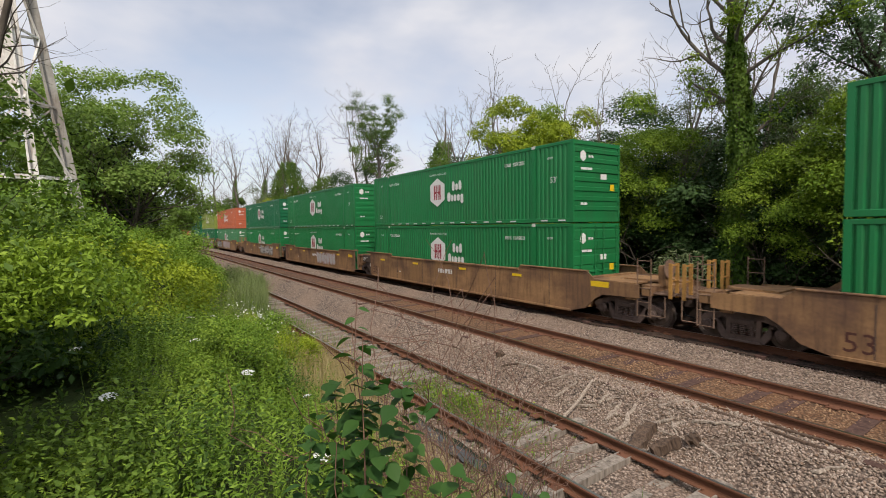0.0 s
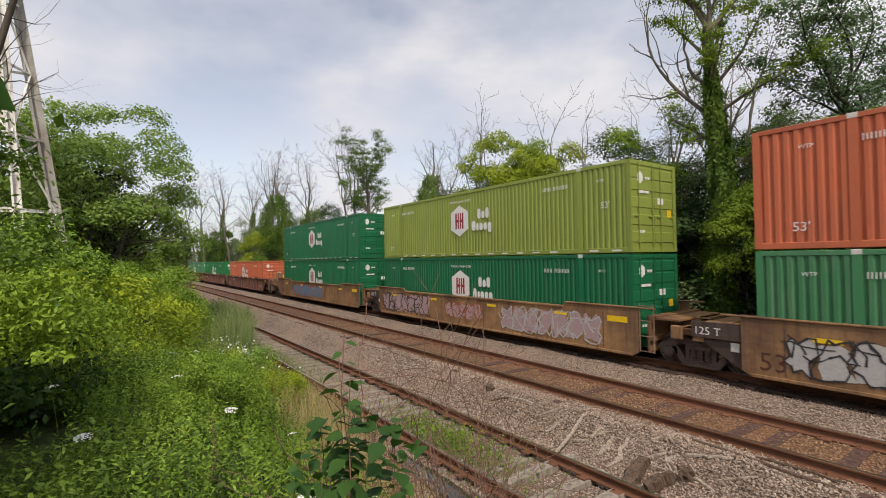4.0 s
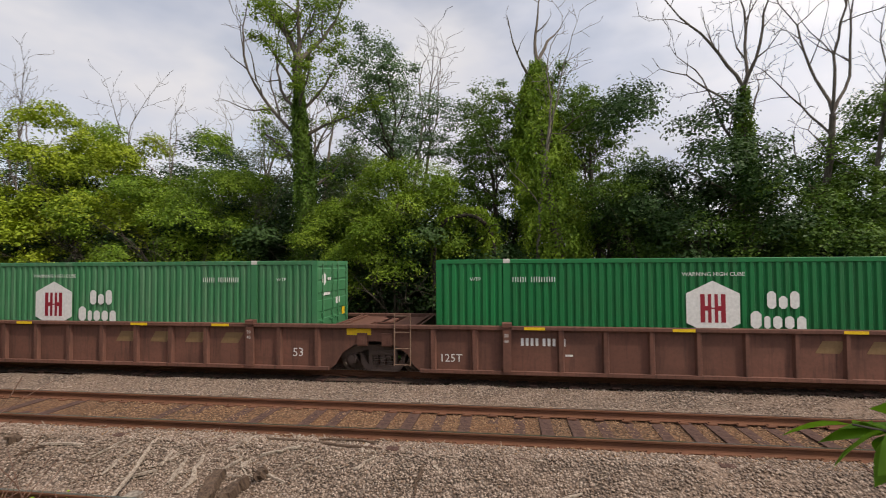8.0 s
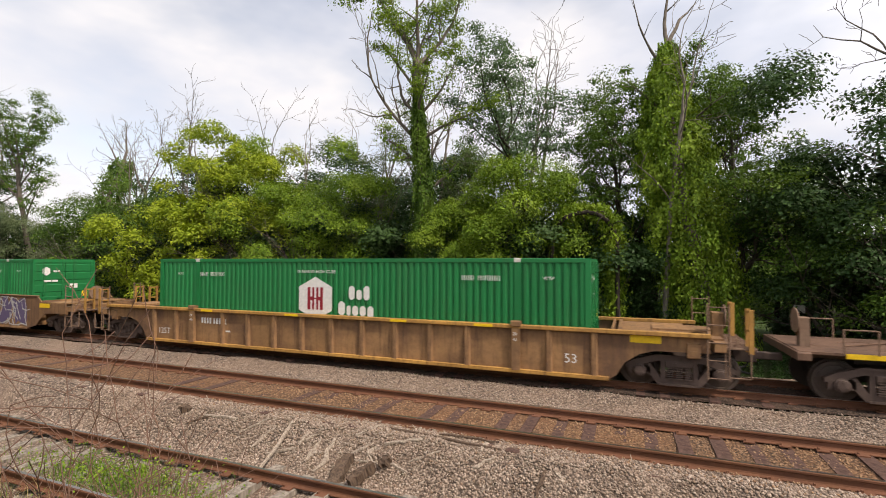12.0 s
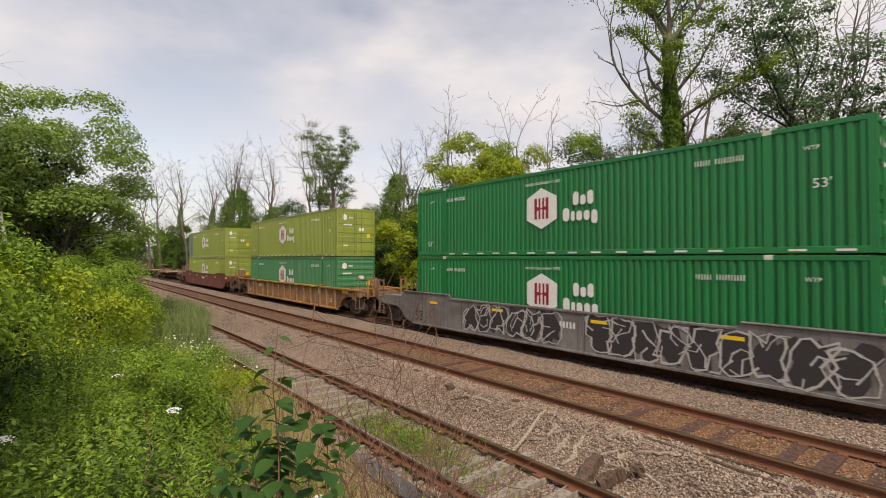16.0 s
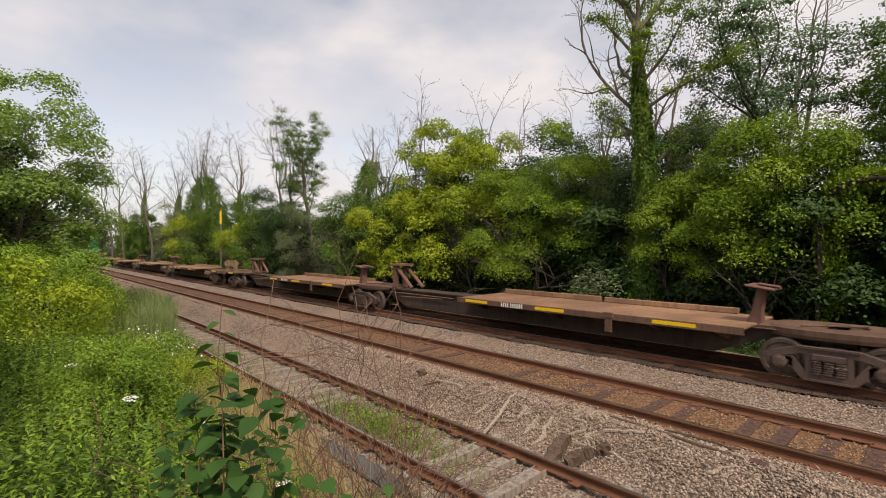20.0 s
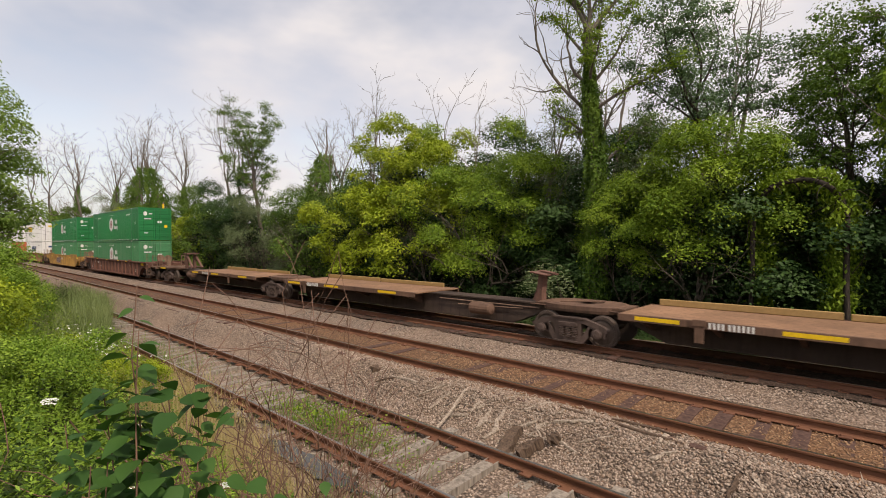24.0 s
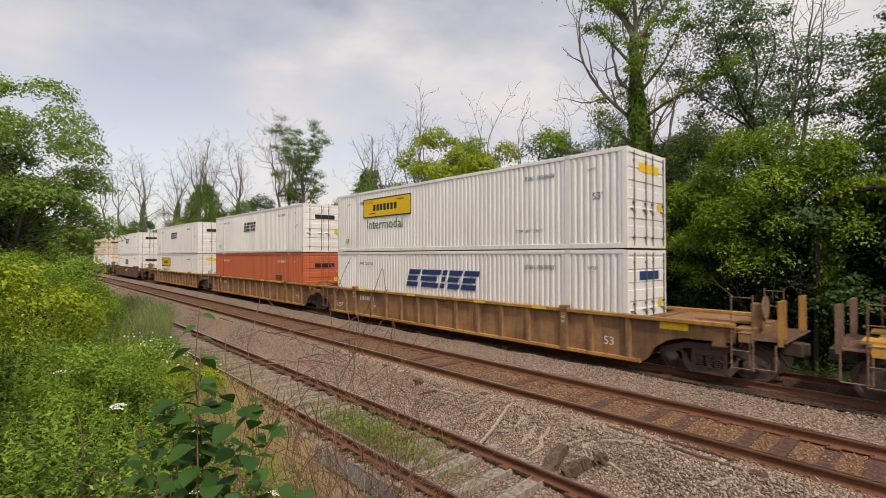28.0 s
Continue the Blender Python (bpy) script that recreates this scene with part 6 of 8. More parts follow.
def dome_bush(h, w, mat, lobes, leaf, stems=5, dense=1.0, low=0.10, peak=0.62, ragged=0.10, size=1.0):
    """A bush or low-branched tree: leafy lobes round an inside darkened by near-black leaves, on spreading stems."""
    def build(rng):
        segs, tips = [], []
        for s in range(stems):
            az = 2 * math.pi * s / stems + rng.normal(0, 0.3)
            e = np.array([math.cos(az) * w / h * 0.8, math.sin(az) * w / h * 0.8, 1.0])
            limb(rng, (rng.normal(0, 0.2), rng.normal(0, 0.2), -0.3), e / np.linalg.norm(e), h * 0.60, 0.030 * h / 3 + 0.01, segs, tips, 2, 2, 0.2, 0.2, 6)
        k = lobes * 14
        az, f = rng.uniform(0, 2 * np.pi, k), rng.random(k) ** 0.85
        # broadest below the middle, drawn in towards the top
        env = np.where(f < 0.42, 0.80 + 0.20 * f / 0.42, np.sqrt(np.clip(1 - ((f - 0.42) / peak) ** 2, 0.02, 1)))
        side = 1 + 0.20 * np.sin(2 * az + rng.uniform(0, 6)) + 0.12 * np.sin(3 * az + 5 * f)
        rad = w * 0.80 * env * side * np.where(rng.random(k) < 0.8, 1.0, rng.uniform(0.3, 0.8, k))
        base = math.sqrt(w * h) * 0.165 * size
        P = np.stack([rad * np.cos(az), rad * np.sin(az), h * (low + (0.93 - low) * f)], 1)
        P = spaced(rng, P, base * 1.05, lobes)
        P = P * (1 + rng.normal(0, ragged, (len(P), 1)))
        R = base * rng.uniform(0.55, 1.30, len(P))
        # near-black leaves added inside, their colour standing in for shade
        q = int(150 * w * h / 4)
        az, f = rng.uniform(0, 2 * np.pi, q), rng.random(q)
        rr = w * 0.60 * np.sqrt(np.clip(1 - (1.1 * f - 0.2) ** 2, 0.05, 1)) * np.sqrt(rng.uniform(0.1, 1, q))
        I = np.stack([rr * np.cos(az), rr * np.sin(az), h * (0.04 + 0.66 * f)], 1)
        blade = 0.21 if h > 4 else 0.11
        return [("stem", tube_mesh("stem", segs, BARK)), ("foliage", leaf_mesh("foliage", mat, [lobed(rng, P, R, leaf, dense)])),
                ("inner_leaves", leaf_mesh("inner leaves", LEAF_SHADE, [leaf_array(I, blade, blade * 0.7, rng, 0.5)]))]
    return build


def vine_arch(rng):
    """Two dead stems bent together at the top, curtained with hanging vines."""
    segs, hang = [], []
    pts = []
    for i in range(21):
        t = math.pi * i / 20
        pts.append(np.array([-1.25 * math.cos(t), 0.25 * math.sin(5 * t), 4.6 + 1.35 * math.sin(t)]))
    line = [np.array([-1.35, 0, -0.3]), np.array([-1.3, 0.1, 2.2])] + pts + [np.array([1.25, 0, 2.4]), np.array([1.35, 0, -0.3])]
    for a, b in zip(line, line[1:]):
        segs.append((a, b, 0.09, 0.09))
    for _ in range(26):
        a = pts[rng.integers(0, 21)] + rng.normal(0, 0.1, 3)
        limb(rng, a, rng.normal(0, 1, 3), 0.9, 0.02, segs, hang, 0, 1, -0.8)
    C = []
    for i in range(420):
        t = rng.random()
        a = pts[min(20, int(t * 21))] + np.array([0, rng.uniform(0, 1.5), 0])
        side = abs(a[0]) > 0.95
        drop = rng.uniform(2.0, 5.4) if a[0] > 0.8 else rng.uniform(0.8, 4.4) if a[0] < -0.95 else rng.uniform(0.15, 0.8)
        n = int(8 + drop * 14)
        f = rng.random(n)
        C.append(a + np.array([rng.normal(0, 0.2), rng.normal(0, 0.2), rng.uniform(0, 0.3)]) + np.stack([rng.normal(0, 0.09, n), rng.normal(0, 0.09, n), 0.25 - f * drop], 1))
    C = np.concatenate(C)
    C = C[C[:, 2] > 0.1]
    L = 0.14 * rng.uniform(0.7, 1.3, len(C))
    # dark leaves added behind the arch in place of its hollow's shade
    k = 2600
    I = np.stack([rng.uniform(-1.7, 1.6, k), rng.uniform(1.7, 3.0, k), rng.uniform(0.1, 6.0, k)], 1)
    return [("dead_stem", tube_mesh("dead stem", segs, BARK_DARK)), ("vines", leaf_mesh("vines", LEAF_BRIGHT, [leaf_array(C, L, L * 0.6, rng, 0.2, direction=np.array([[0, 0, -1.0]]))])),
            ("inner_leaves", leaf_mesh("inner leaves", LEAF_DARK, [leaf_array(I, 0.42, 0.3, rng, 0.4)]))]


def sumac(rng):
    """A young tree with long compound leaves."""
    segs, A = [], []
    for s in range(4):
        tips = []
        limb(rng, (rng.normal(0, 0.2), rng.normal(0, 0.2), -0.2), (rng.normal(0, 0.22), rng.normal(0, 0.22), 1.0), rng.uniform(2.4, 3.6), 0.035, segs, tips, 0, 1, 0.2, 0.08, 6)
        top = segs[-1][1]
        for i in range(13):
            az = i * 2.4
            base = top - np.array([0, 0, 0.09 * i])
            d = np.array([math.cos(az), math.sin(az), 0.25])
            for k in range(9):
                c = base + d * (0.12 + 0.085 * k) + np.array([0, 0, -0.012 * k * k])
                side = np.array([-d[1], d[0], 0])
                for q in (-1, 1):
                    A.append((c + side * q * 0.08, side * q + d * 0.4))
    C = np.array([a[0] for a in A])
    D = np.array([a[1] for a in A])
    return [("stem", tube_mesh("stem", segs, BARK)), ("leaves", leaf_mesh("leaves", LEAF_GREY, [leaf_array(C, 0.19, 0.065, rng, 1.2, 0.1, D)]))]


WOODS = "trees beyond the tracks"
HALF_BARE = [(0.40, 20, 60, 2.4, 1), (0.44, 190, 58, 2.6, 1), (0.48, 100, 50, 2.6, 1), (0.50, 350, 55, 3.2, 1), (0.53, 188, 50, 6.6, 0), (0.54, 170, 62, 5.6, 0), (0.55, 260, 48, 2.8, 1), (0.58, 10, 45, 3.4, 1), (0.60, 160, 35, 5.6, 0), (0.60, 200, 40, 3.0, 1), (0.63, 30, 34, 3.6, 1), (0.66, 150, 25, 3.2, 1), (0.68, 0, 22, 5.0, 1), (0.68, 195, 18, 5.4, 1), (0.68, 120, 12, 5.6, 0)]
SPREADING = [(0.40, 195, 66, 4.0, 0), (0.50, 180, 52, 6.4, 0), (0.53, 5, 44, 4.6, 0), (0.60, 120, 40, 4.5, 0), (0.66, 172, 24, 6.2, 0), (0.66, 15, 20, 6.6, 0), (0.66, 280, 26, 5.0, 0)]
FORKED = [(0.40, 175, 50, 4.0, 0), (0.48, 20, 55, 3.8, 0), (0.56, 110, 40, 4.4, 0), (0.60, 184, 24, 7.4, 0), (0.60, 2, 34, 7.6, 0), (0.60, 80, 10, 6.8, 0)]
SLIM = [(0.42, 170, 40, 3.0, 0), (0.50, 20, 42, 3.2, 0), (0.58, 260, 35, 3.0, 0), (0.64, 190, 18, 5.2, 0), (0.64, 10, 24, 5.0, 0)]
OPEN_CROWN = [(0.40, 0, 55, 3.6, 1), (0.44, 180, 52, 4.2, 1), (0.48, 270, 50, 3.6, 1), (0.52, 100, 50, 3.6, 1), (0.56, 20, 48, 3.8, 1), (0.58, 340, 42, 4.0, 1), (0.62, 230, 42, 3.8, 1), (0.64, 180, 40, 3.8, 1), (0.66, 130, 32, 4.0, 1), (0.68, 40, 24, 4.2, 1), (0.68, 220, 20, 4.4, 1), (0.68, 300, 12, 4.2, 1)]
KINDS = {
    "vine tree": ("tree", "tall ivy-wrapped tree with half-bare crown", WOODS, wild_tree(19.0, 0.30, HALF_BARE, BARK_GREY, ((0, 1.15), (2, 0.75), (5, 0.5), (8, 0.62), (10.5, 0.45), (12.5, 0.1)), 14000, LEAF_MID, LEAF_BRIGHT, 170, 0.60, 0.115)),
    "ivy spire": ("tree", "tall spire-shaped tree thickly wrapped in ivy", WOODS, wild_tree(18.0, 0.30, [(0.55, 0, 40, 2.6, 1), (0.60, 180, 45, 2.6, 1), (0.66, 20, 35, 2.4, 1), (0.74, 190, 30, 3.6, 0), (0.80, 20, 16, 4.0, 0), (0.80, 170, 14, 4.0, 0)], BARK_GREY, ((0, 1.5), (3, 1.7), (6, 2.0), (9, 2.05), (11, 1.5), (13, 0.9), (14.4, 0.3)), 34000, LEAF_BRIGHT, LEAF_MID, 120, 0.6, 0.12)),
    "bare wide": ("tree", "leafless grey tree with wide spreading limbs and ivy", WOODS, wild_tree(16.5, 0.22, SPREADING, BARK_GREY, ((0, 0.75), (6, 0.65), (9, 0.6), (11, 0.2)), 6000, depth=3, often=0.6)),
    "bare fork": ("tree", "leafless grey brown tree with forked limbs", WOODS, wild_tree(16.0, 0.20, FORKED, BARK_GREY, depth=3, often=0.6)),
    "bare slim": ("tree", "slim leafless pale tree", WOODS, wild_tree(15.0, 0.12, SLIM, BARK_PALE)),
    "bare thin": ("tree", "thin leafless brown tree", WOODS, wild_tree(14.5, 0.12, SLIM + [(0.36, 90, 45, 3.0, 0), (0.46, 300, 40, 3.2, 0)], BARK_GREY, often=0.7)),
    "bare twin": ("tree", "leafless tree with ivy on its stem", WOODS, wild_tree(15.0, 0.16, SPREADING, BARK_GREY, ((0, 0.6), (5, 0.5), (8, 0.3)), 3500, often=0.68)),
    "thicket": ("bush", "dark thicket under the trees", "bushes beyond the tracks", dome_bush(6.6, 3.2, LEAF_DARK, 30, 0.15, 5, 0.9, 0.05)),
    "ivy pole": ("tree", "broken dead tree wrapped in ivy", WOODS, wild_tree(10.5, 0.22, [(0.62, 10, 40, 2.0, 0), (0.80, 190, 25, 2.4, 0), (0.84, 30, 12, 2.2, 0)], BARK_GREY, ((0, 0.9), (3, 0.7), (6, 0.95), (8, 0.8), (9.3, 0.2)), 8000, LEAF_MID)),
    "dark multi": ("tree", "dark blue green tree with several black stems", WOODS, wild_tree(14.5, 0.20, OPEN_CROWN, BARK_DARK, (), 0, None, LEAF_BLUE, 190, 0.70, 0.125, bend=0.08)),
    "dark far": ("tree", "dark green tree with open rounded crown", WOODS, wild_tree(16.0, 0.24, OPEN_CROWN, BARK_DARK, (), 0, None, LEAF_DARK, 130, 0.80, 0.18)),
    "open tree": ("tree", "olive green tree with an open crown", WOODS, wild_tree(16.0, 0.22, OPEN_CROWN, BARK_GREY, (), 0, None, LEAF_MID, 95, 0.60, 0.15)),
    "grey tree": ("tree", "sparse grey green tree", WOODS, wild_tree(11.5, 0.15, [(0.25, 40, 40, 3.2, 1), (0.3, 200, 42, 3.2, 1), (0.4, 300, 38, 3.4, 1), (0.48, 120, 36, 3.6, 1), (0.55, 10, 30, 3.6, 1), (0.62, 180, 26, 3.8, 1), (0.66, 80, 14, 3.6, 1)], BARK_PALE, (), 0, None, LEAF_GREY, 120, 0.50, 0.085, often=0.8)),
    "yellow tree": ("tree", "yellow green tree with clumped crown", WOODS, dome_bush(12.2, 4.0, LEAF_YELLOW, 56, 0.165, 7, 0.62, 0.28, 0.66, 0.13, 0.76)),
    "green tree": ("tree", "mid green leafy tree", WOODS, leafy_tree(12.0, 0.22, 0.3, 16, 4.0, LEAF_MID, 90, 0.55, 0.14, BARK, kids=2)),
    "maple": ("tree", "dense bright green tree with low branches", WOODS, dome_bush(9.2, 4.0, LEAF_BRIGHT, 52, 0.122, 6, 1.0, 0.32, 0.62, 0.12, 0.88)),
    "yellow bush": ("bush", "yellow green bush at the edge of the wood", "bushes beyond the tracks", dome_bush(6.8, 3.0, LEAF_YELLOW, 30, 0.145, 6, 0.7, 0.3)),
    "bright bush": ("bush", "tall bright green bush", "bushes beyond the tracks", dome_bush(8.6, 2.6, LEAF_BRIGHT, 38, 0.112, 5, 1.0, 0.40)),
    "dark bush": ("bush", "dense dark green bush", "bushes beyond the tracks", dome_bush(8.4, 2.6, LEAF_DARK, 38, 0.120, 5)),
    "mid bush": ("bush", "mid green bush beside the tracks", "bushes beyond the tracks", dome_bush(6.0, 2.6, LEAF_MID, 30, 0.112, 5)),
    "round tree": ("tree", "broad rounded mid green tree", WOODS, dome_bush(10.8, 4.4, LEAF_MID, 48, 0.15, 6, 0.7, 0.24)),
    "grey bush": ("bush", "grey green brushy bush", "bushes beyond the tracks", dome_bush(7.0, 2.8, LEAF_GREY, 34, 0.100, 7, 0.9)),
    "arch": ("vine_arch", "dead stems arched over and curtained with vines", "", vine_arch),
    "sumac": ("young_tree", "young tree with long compound leaves", "", sumac),
    "bank tree": ("tree", "feathery light green tree on the bank", "trees on the bank", dome_bush(10.8, 4.3, LEAF_FEATHER, 96, 0.155, 7, 0.60, 0.04, 0.64, 0.12, 0.80)),
    "bank bush": ("bush", "yellow green bush on the bank", "bushes on the bank", dome_bush(2.4, 2.1, LEAF_WEED, 34, 0.075, 7, 3.2)),
    "bank shrub": ("shrub", "tall leafy shrub on the bank", "bushes on the bank", leafy_tree(7.2, 0.09, 0.1, 22, 2.4, LEAF_MID, 60, 0.36, 0.11, BARK, kids=2, rise=0.5)),
    "bank bush pale": ("bush", "pale yellow green bush on the bank", "bushes on the bank", dome_bush(2.3, 2.0, LEAF_YELLOW, 30, 0.085, 7, 2.6)),
}


def woods():
    for kind, x, y, s, turn in (
        ("vine tree", -9.4, 20.6, 1.0, 20), ("ivy spire", 3.0, 20.8, 0.95, 0), ("green tree", -0.1, 23.8, 0.86, 80), ("mid bush", 9.6, 44.0, 1.3, 20), ("mid bush", 12.6, 46.0, 1.5, 120), ("dark bush", 11.0, 52.0, 1.3, 60), ("mid bush", 6.6, 42.0, 1.1, 210), ("bare slim", 1.3, 20.7, 1.0, 40), ("green tree", 4.6, 22.6, 1.0, 0),
        ("dark multi", -3.8, 24.2, 1.0, 0), ("dark multi", -0.6, 25.5, 0.92, 120), ("grey tree", -13.6, 23.0, 1.12, 0), ("grey tree", -6.8, 24.0, 0.9, 90),
        ("maple", -15.9, 21.2, 0.98, 0), ("yellow tree", -23.4, 22.4, 1.0, 0), ("yellow bush", -19.6, 20.8, 1.15, 0), ("yellow bush", -27.2, 20.8, 0.95, 70),
        ("bright bush", -4.7, 20.6, 1.0, 0), ("bright bush", -7.6, 21.0, 0.80, 50), ("arch", -1.75, 19.7, 1.0, 0), ("sumac", -9.7, 18.6, 1.0, 0),
        ("dark bush", 7.4, 20.6, 1.0, 0), ("mid bush", 8.6, 19.3, 0.85, 0), ("bare wide", 9.5, 21.4, 1.0, 0), ("bare fork", 12.6, 21.8, 1.02, 30), ("bare slim", 15.4, 22.2, 1.08, 0),
        ("mid bush", 11.9, 20.2, 0.9, 100), ("round tree", 16.2, 20.8, 0.95, 0), ("round tree", 22.6, 21.2, 1.08, 130), ("round tree", 28.0, 21.4, 0.95, 250), ("mid bush", 19.3, 19.0, 0.85, 40),
        ("ivy pole", 33.0, 21.6, 1.25, 0), ("bare thin", 29.0, 26.0, 1.15, 10), ("bare fork", 37.0, 23.0, 0.9, 200), ("bare twin", 43.0, 24.0, 0.9, 0), ("mid bush", 40.0, 21.0, 1.0, 200),
        ("dark bush", 47.0, 22.0, 1.0, 60), ("bare fork", 52.0, 24.0, 0.85, 77), ("round tree", 60.0, 22.0, 0.9, 20),
        ("mid bush", -31.2, 20.8, 1.15, 30), ("grey bush", -34.6, 21.6, 1.1, 0), ("bare twin", -33.5, 24.6, 1.0, 0), ("ivy pole", -36.8, 22.2, 1.15, 90), ("open tree", -43.2, 22.4, 1.06, 0),
        ("grey bush", -40.5, 20.8, 0.95, 200), ("dark bush", -46.5, 21.2, 0.95, 10), ("bare fork", -49.5, 24.0, 1.05, 0), ("bare fork", -32.0, 25.0, 0.85, 120), ("bare slim", -36.0, 25.5, 0.95, 30), ("bare slim", -29.0, 24.5, 0.9, 250), ("bare fork", -56.0, 25.0, 1.1, 50), ("bare wide", -12.6, 27.4, 0.95, 160), ("bare slim", -16.8, 26.0, 0.95, 190), ("bare slim", -5.6, 26.5, 1.15, 60), ("bare slim", -20.4, 27.0, 0.95, 10), ("mid bush", -51.5, 20.8, 1.2, 0), ("yellow bush", -57.0, 21.0, 1.0, 200),
        ("green tree", -62.5, 22.6, 0.9, 0), ("bare wide", -68.0, 24.0, 1.0, 60), ("ivy pole", -65.5, 21.2, 1.3, 180), ("bare wide", -76.0, 24.0, 1.1, 0), ("bare fork", -81.0, 22.5, 1.15, 80), ("bare fork", -70.0, 26.0, 1.15, 10), ("bare wide", -97.0, 22.0, 1.25, 200), ("bare fork", -108.0, 21.0, 1.35, 20), ("bare wide", -118.0, 20.5, 1.4, 120), ("bare fork", -132.0, 20.0, 1.5, 300), ("bare fork", -150.0, 20.0, 1.6, 30), ("bare twin", -83.0, 24.0, 1.35, 140), ("bare fork", -90.0, 23.0, 1.4, 160),
        ("mid bush", -72.0, 21.6, 1.4, 0), ("yellow bush", -79.0, 21.5, 1.2, 10), ("ivy pole", -87.0, 21.5, 1.35, 0), ("grey bush", -95.0, 22.0, 1.4, 0), ("bare twin", -104.0, 25.0, 1.3, 0),
        ("bare thin", -14.2, 27.5, 0.9, 0), ("bare thin", -28.6, 26.5, 1.0, 100), ("bare twin", -38.5, 27.0, 1.0, 200), ("bare thin", -24.5, 28.0, 0.95, 160), ("bare thin", -6.0, 27.0, 1.05, 220), ("bare thin", -11.0, 26.0, 1.0, 300),
        ("dark multi", 6.6, 27.0, 0.62, 30),
        ("dark far", -12.5, 29.0, 0.72, 0), ("green tree", -9.0, 30.0, 0.95, 60), ("dark far", -5.4, 28.4, 0.66, 120), ("dark far", -2.2, 30.0, 0.70, 200), ("dark far", 0.8, 28.0, 0.66, 300), ("green tree", 3.4, 29.0, 0.9, 30),
        ("green tree", -17.0, 29.0, 0.8, 10), ("green tree", -33.0, 29.0, 0.72, 200), ("green tree", -45.0, 29.0, 0.7, 100),
    ):
        tree(kind, x, y, s, turn)
    r = random.Random(11)
    x = -112.0
    while x > -330:
        tree(r.choice(["green tree", "round tree", "mid bush", "grey bush", "ivy pole", "dark far"]), x, 22.0 + r.uniform(-0.8, 5), r.uniform(0.85, 1.2), r.uniform(0, 360))
        if r.random() < 0.45:
            tree(r.choice(["bare fork", "bare twin", "bare thin"]), x + 3, 27 + r.uniform(0, 4), r.uniform(0.9, 1.25), r.uniform(0, 360))
        x -= r.uniform(5.5, 9)
    for i in range(34):
        x = -128 + i * 6.1 + r.uniform(-1.5, 1.5)
        s = r.uniform(0.75, 1.05) * (0.62 if -1 < x < 16 else 1.0)
        if 3.6 < x < 7.2:
            continue
        tree(r.choice(["dark bush", "mid bush", "dark bush", "grey bush"]), x, 27.5 + r.uniform(-1.0, 3.0), s, r.uniform(0, 360), sx=1.35)
    for i in range(22):
        x = -30 + i * 3.4 + r.uniform(-1, 1)
        if 3.6 < x < 6.4:
            continue
        tree("thicket", x, 23.2 + r.uniform(-0.6, 1.0), r.uniform(0.85, 1.15), r.uniform(0, 360), sx=1.1)
    for i in range(16):
        tree(r.choice(["green tree", "round tree", "dark far", "mid bush"]), 70 + i * 11 + r.uniform(-2, 2), 23 + r.uniform(-1, 5), r.uniform(0.8, 1.1), r.uniform(0, 360))
    # the bank behind and beside the viewer
    tree("bank tree", -30.0, -1.0, 1.0, 0, sx=1.08)
    for k, x, y, q, t in (("mid bush", -33.5, -2.2, 0.85, 0), ("mid bush", -28.5, -3.4, 0.75, 90), ("mid bush", -37.5, -0.8, 0.85, 200), ("bank tree", -52.0, -1.5, 0.8, 60), ("mid bush", -46.0, 0.2, 0.9, 10), ("mid bush", -58.0, 0.0, 1.0, 120),
                          ("green tree", -70.0, -1.0, 0.75, 10), ("mid bush", -82.0, 0.5, 1.1, 60), ("green tree", -98.0, -0.5, 0.8, 200), ("mid bush", -118.0, 1.0, 1.2, 20), ("green tree", -140.0, 1.0, 0.9, 90), ("round tree", -170.0, 2.0, 1.0, 40), ("round tree", -215.0, 3.0, 1.1, 130), ("round tree", -270.0, 4.5, 1.2, 250)):
        tree(k, x, y, q, t)
    for x, y, q, t in ((-6.3, -1.7, 0.46, 60), (-7.6, -2.5, 0.55, 160), (-9.2, -3.6, 0.56, 0), (-11.5, -4.6, 0.66, 100), (-13.6, -3.2, 0.55, 200), (-15.5, -5.0, 0.7, 30)):
        tree("bank shrub", x, y, q, t)
    tree("bank tree", -41.0, -2.5, 0.85, 130)
    tree("bank tree", -25.0, -9.0, 0.9, 220)
    for x, y, k in ((-14, -16, "green tree"), (0, -19, "round tree"), (14, -15, "green tree"), (26, -12, "round tree"), (-34, -15, "round tree"), (40, -9, "green tree"), (-55, -8, "green tree"), (-70, -5, "round tree"), (60, -8, "round tree")):
        tree(k, x, y, r.uniform(0.85, 1.05), r.uniform(0, 360))
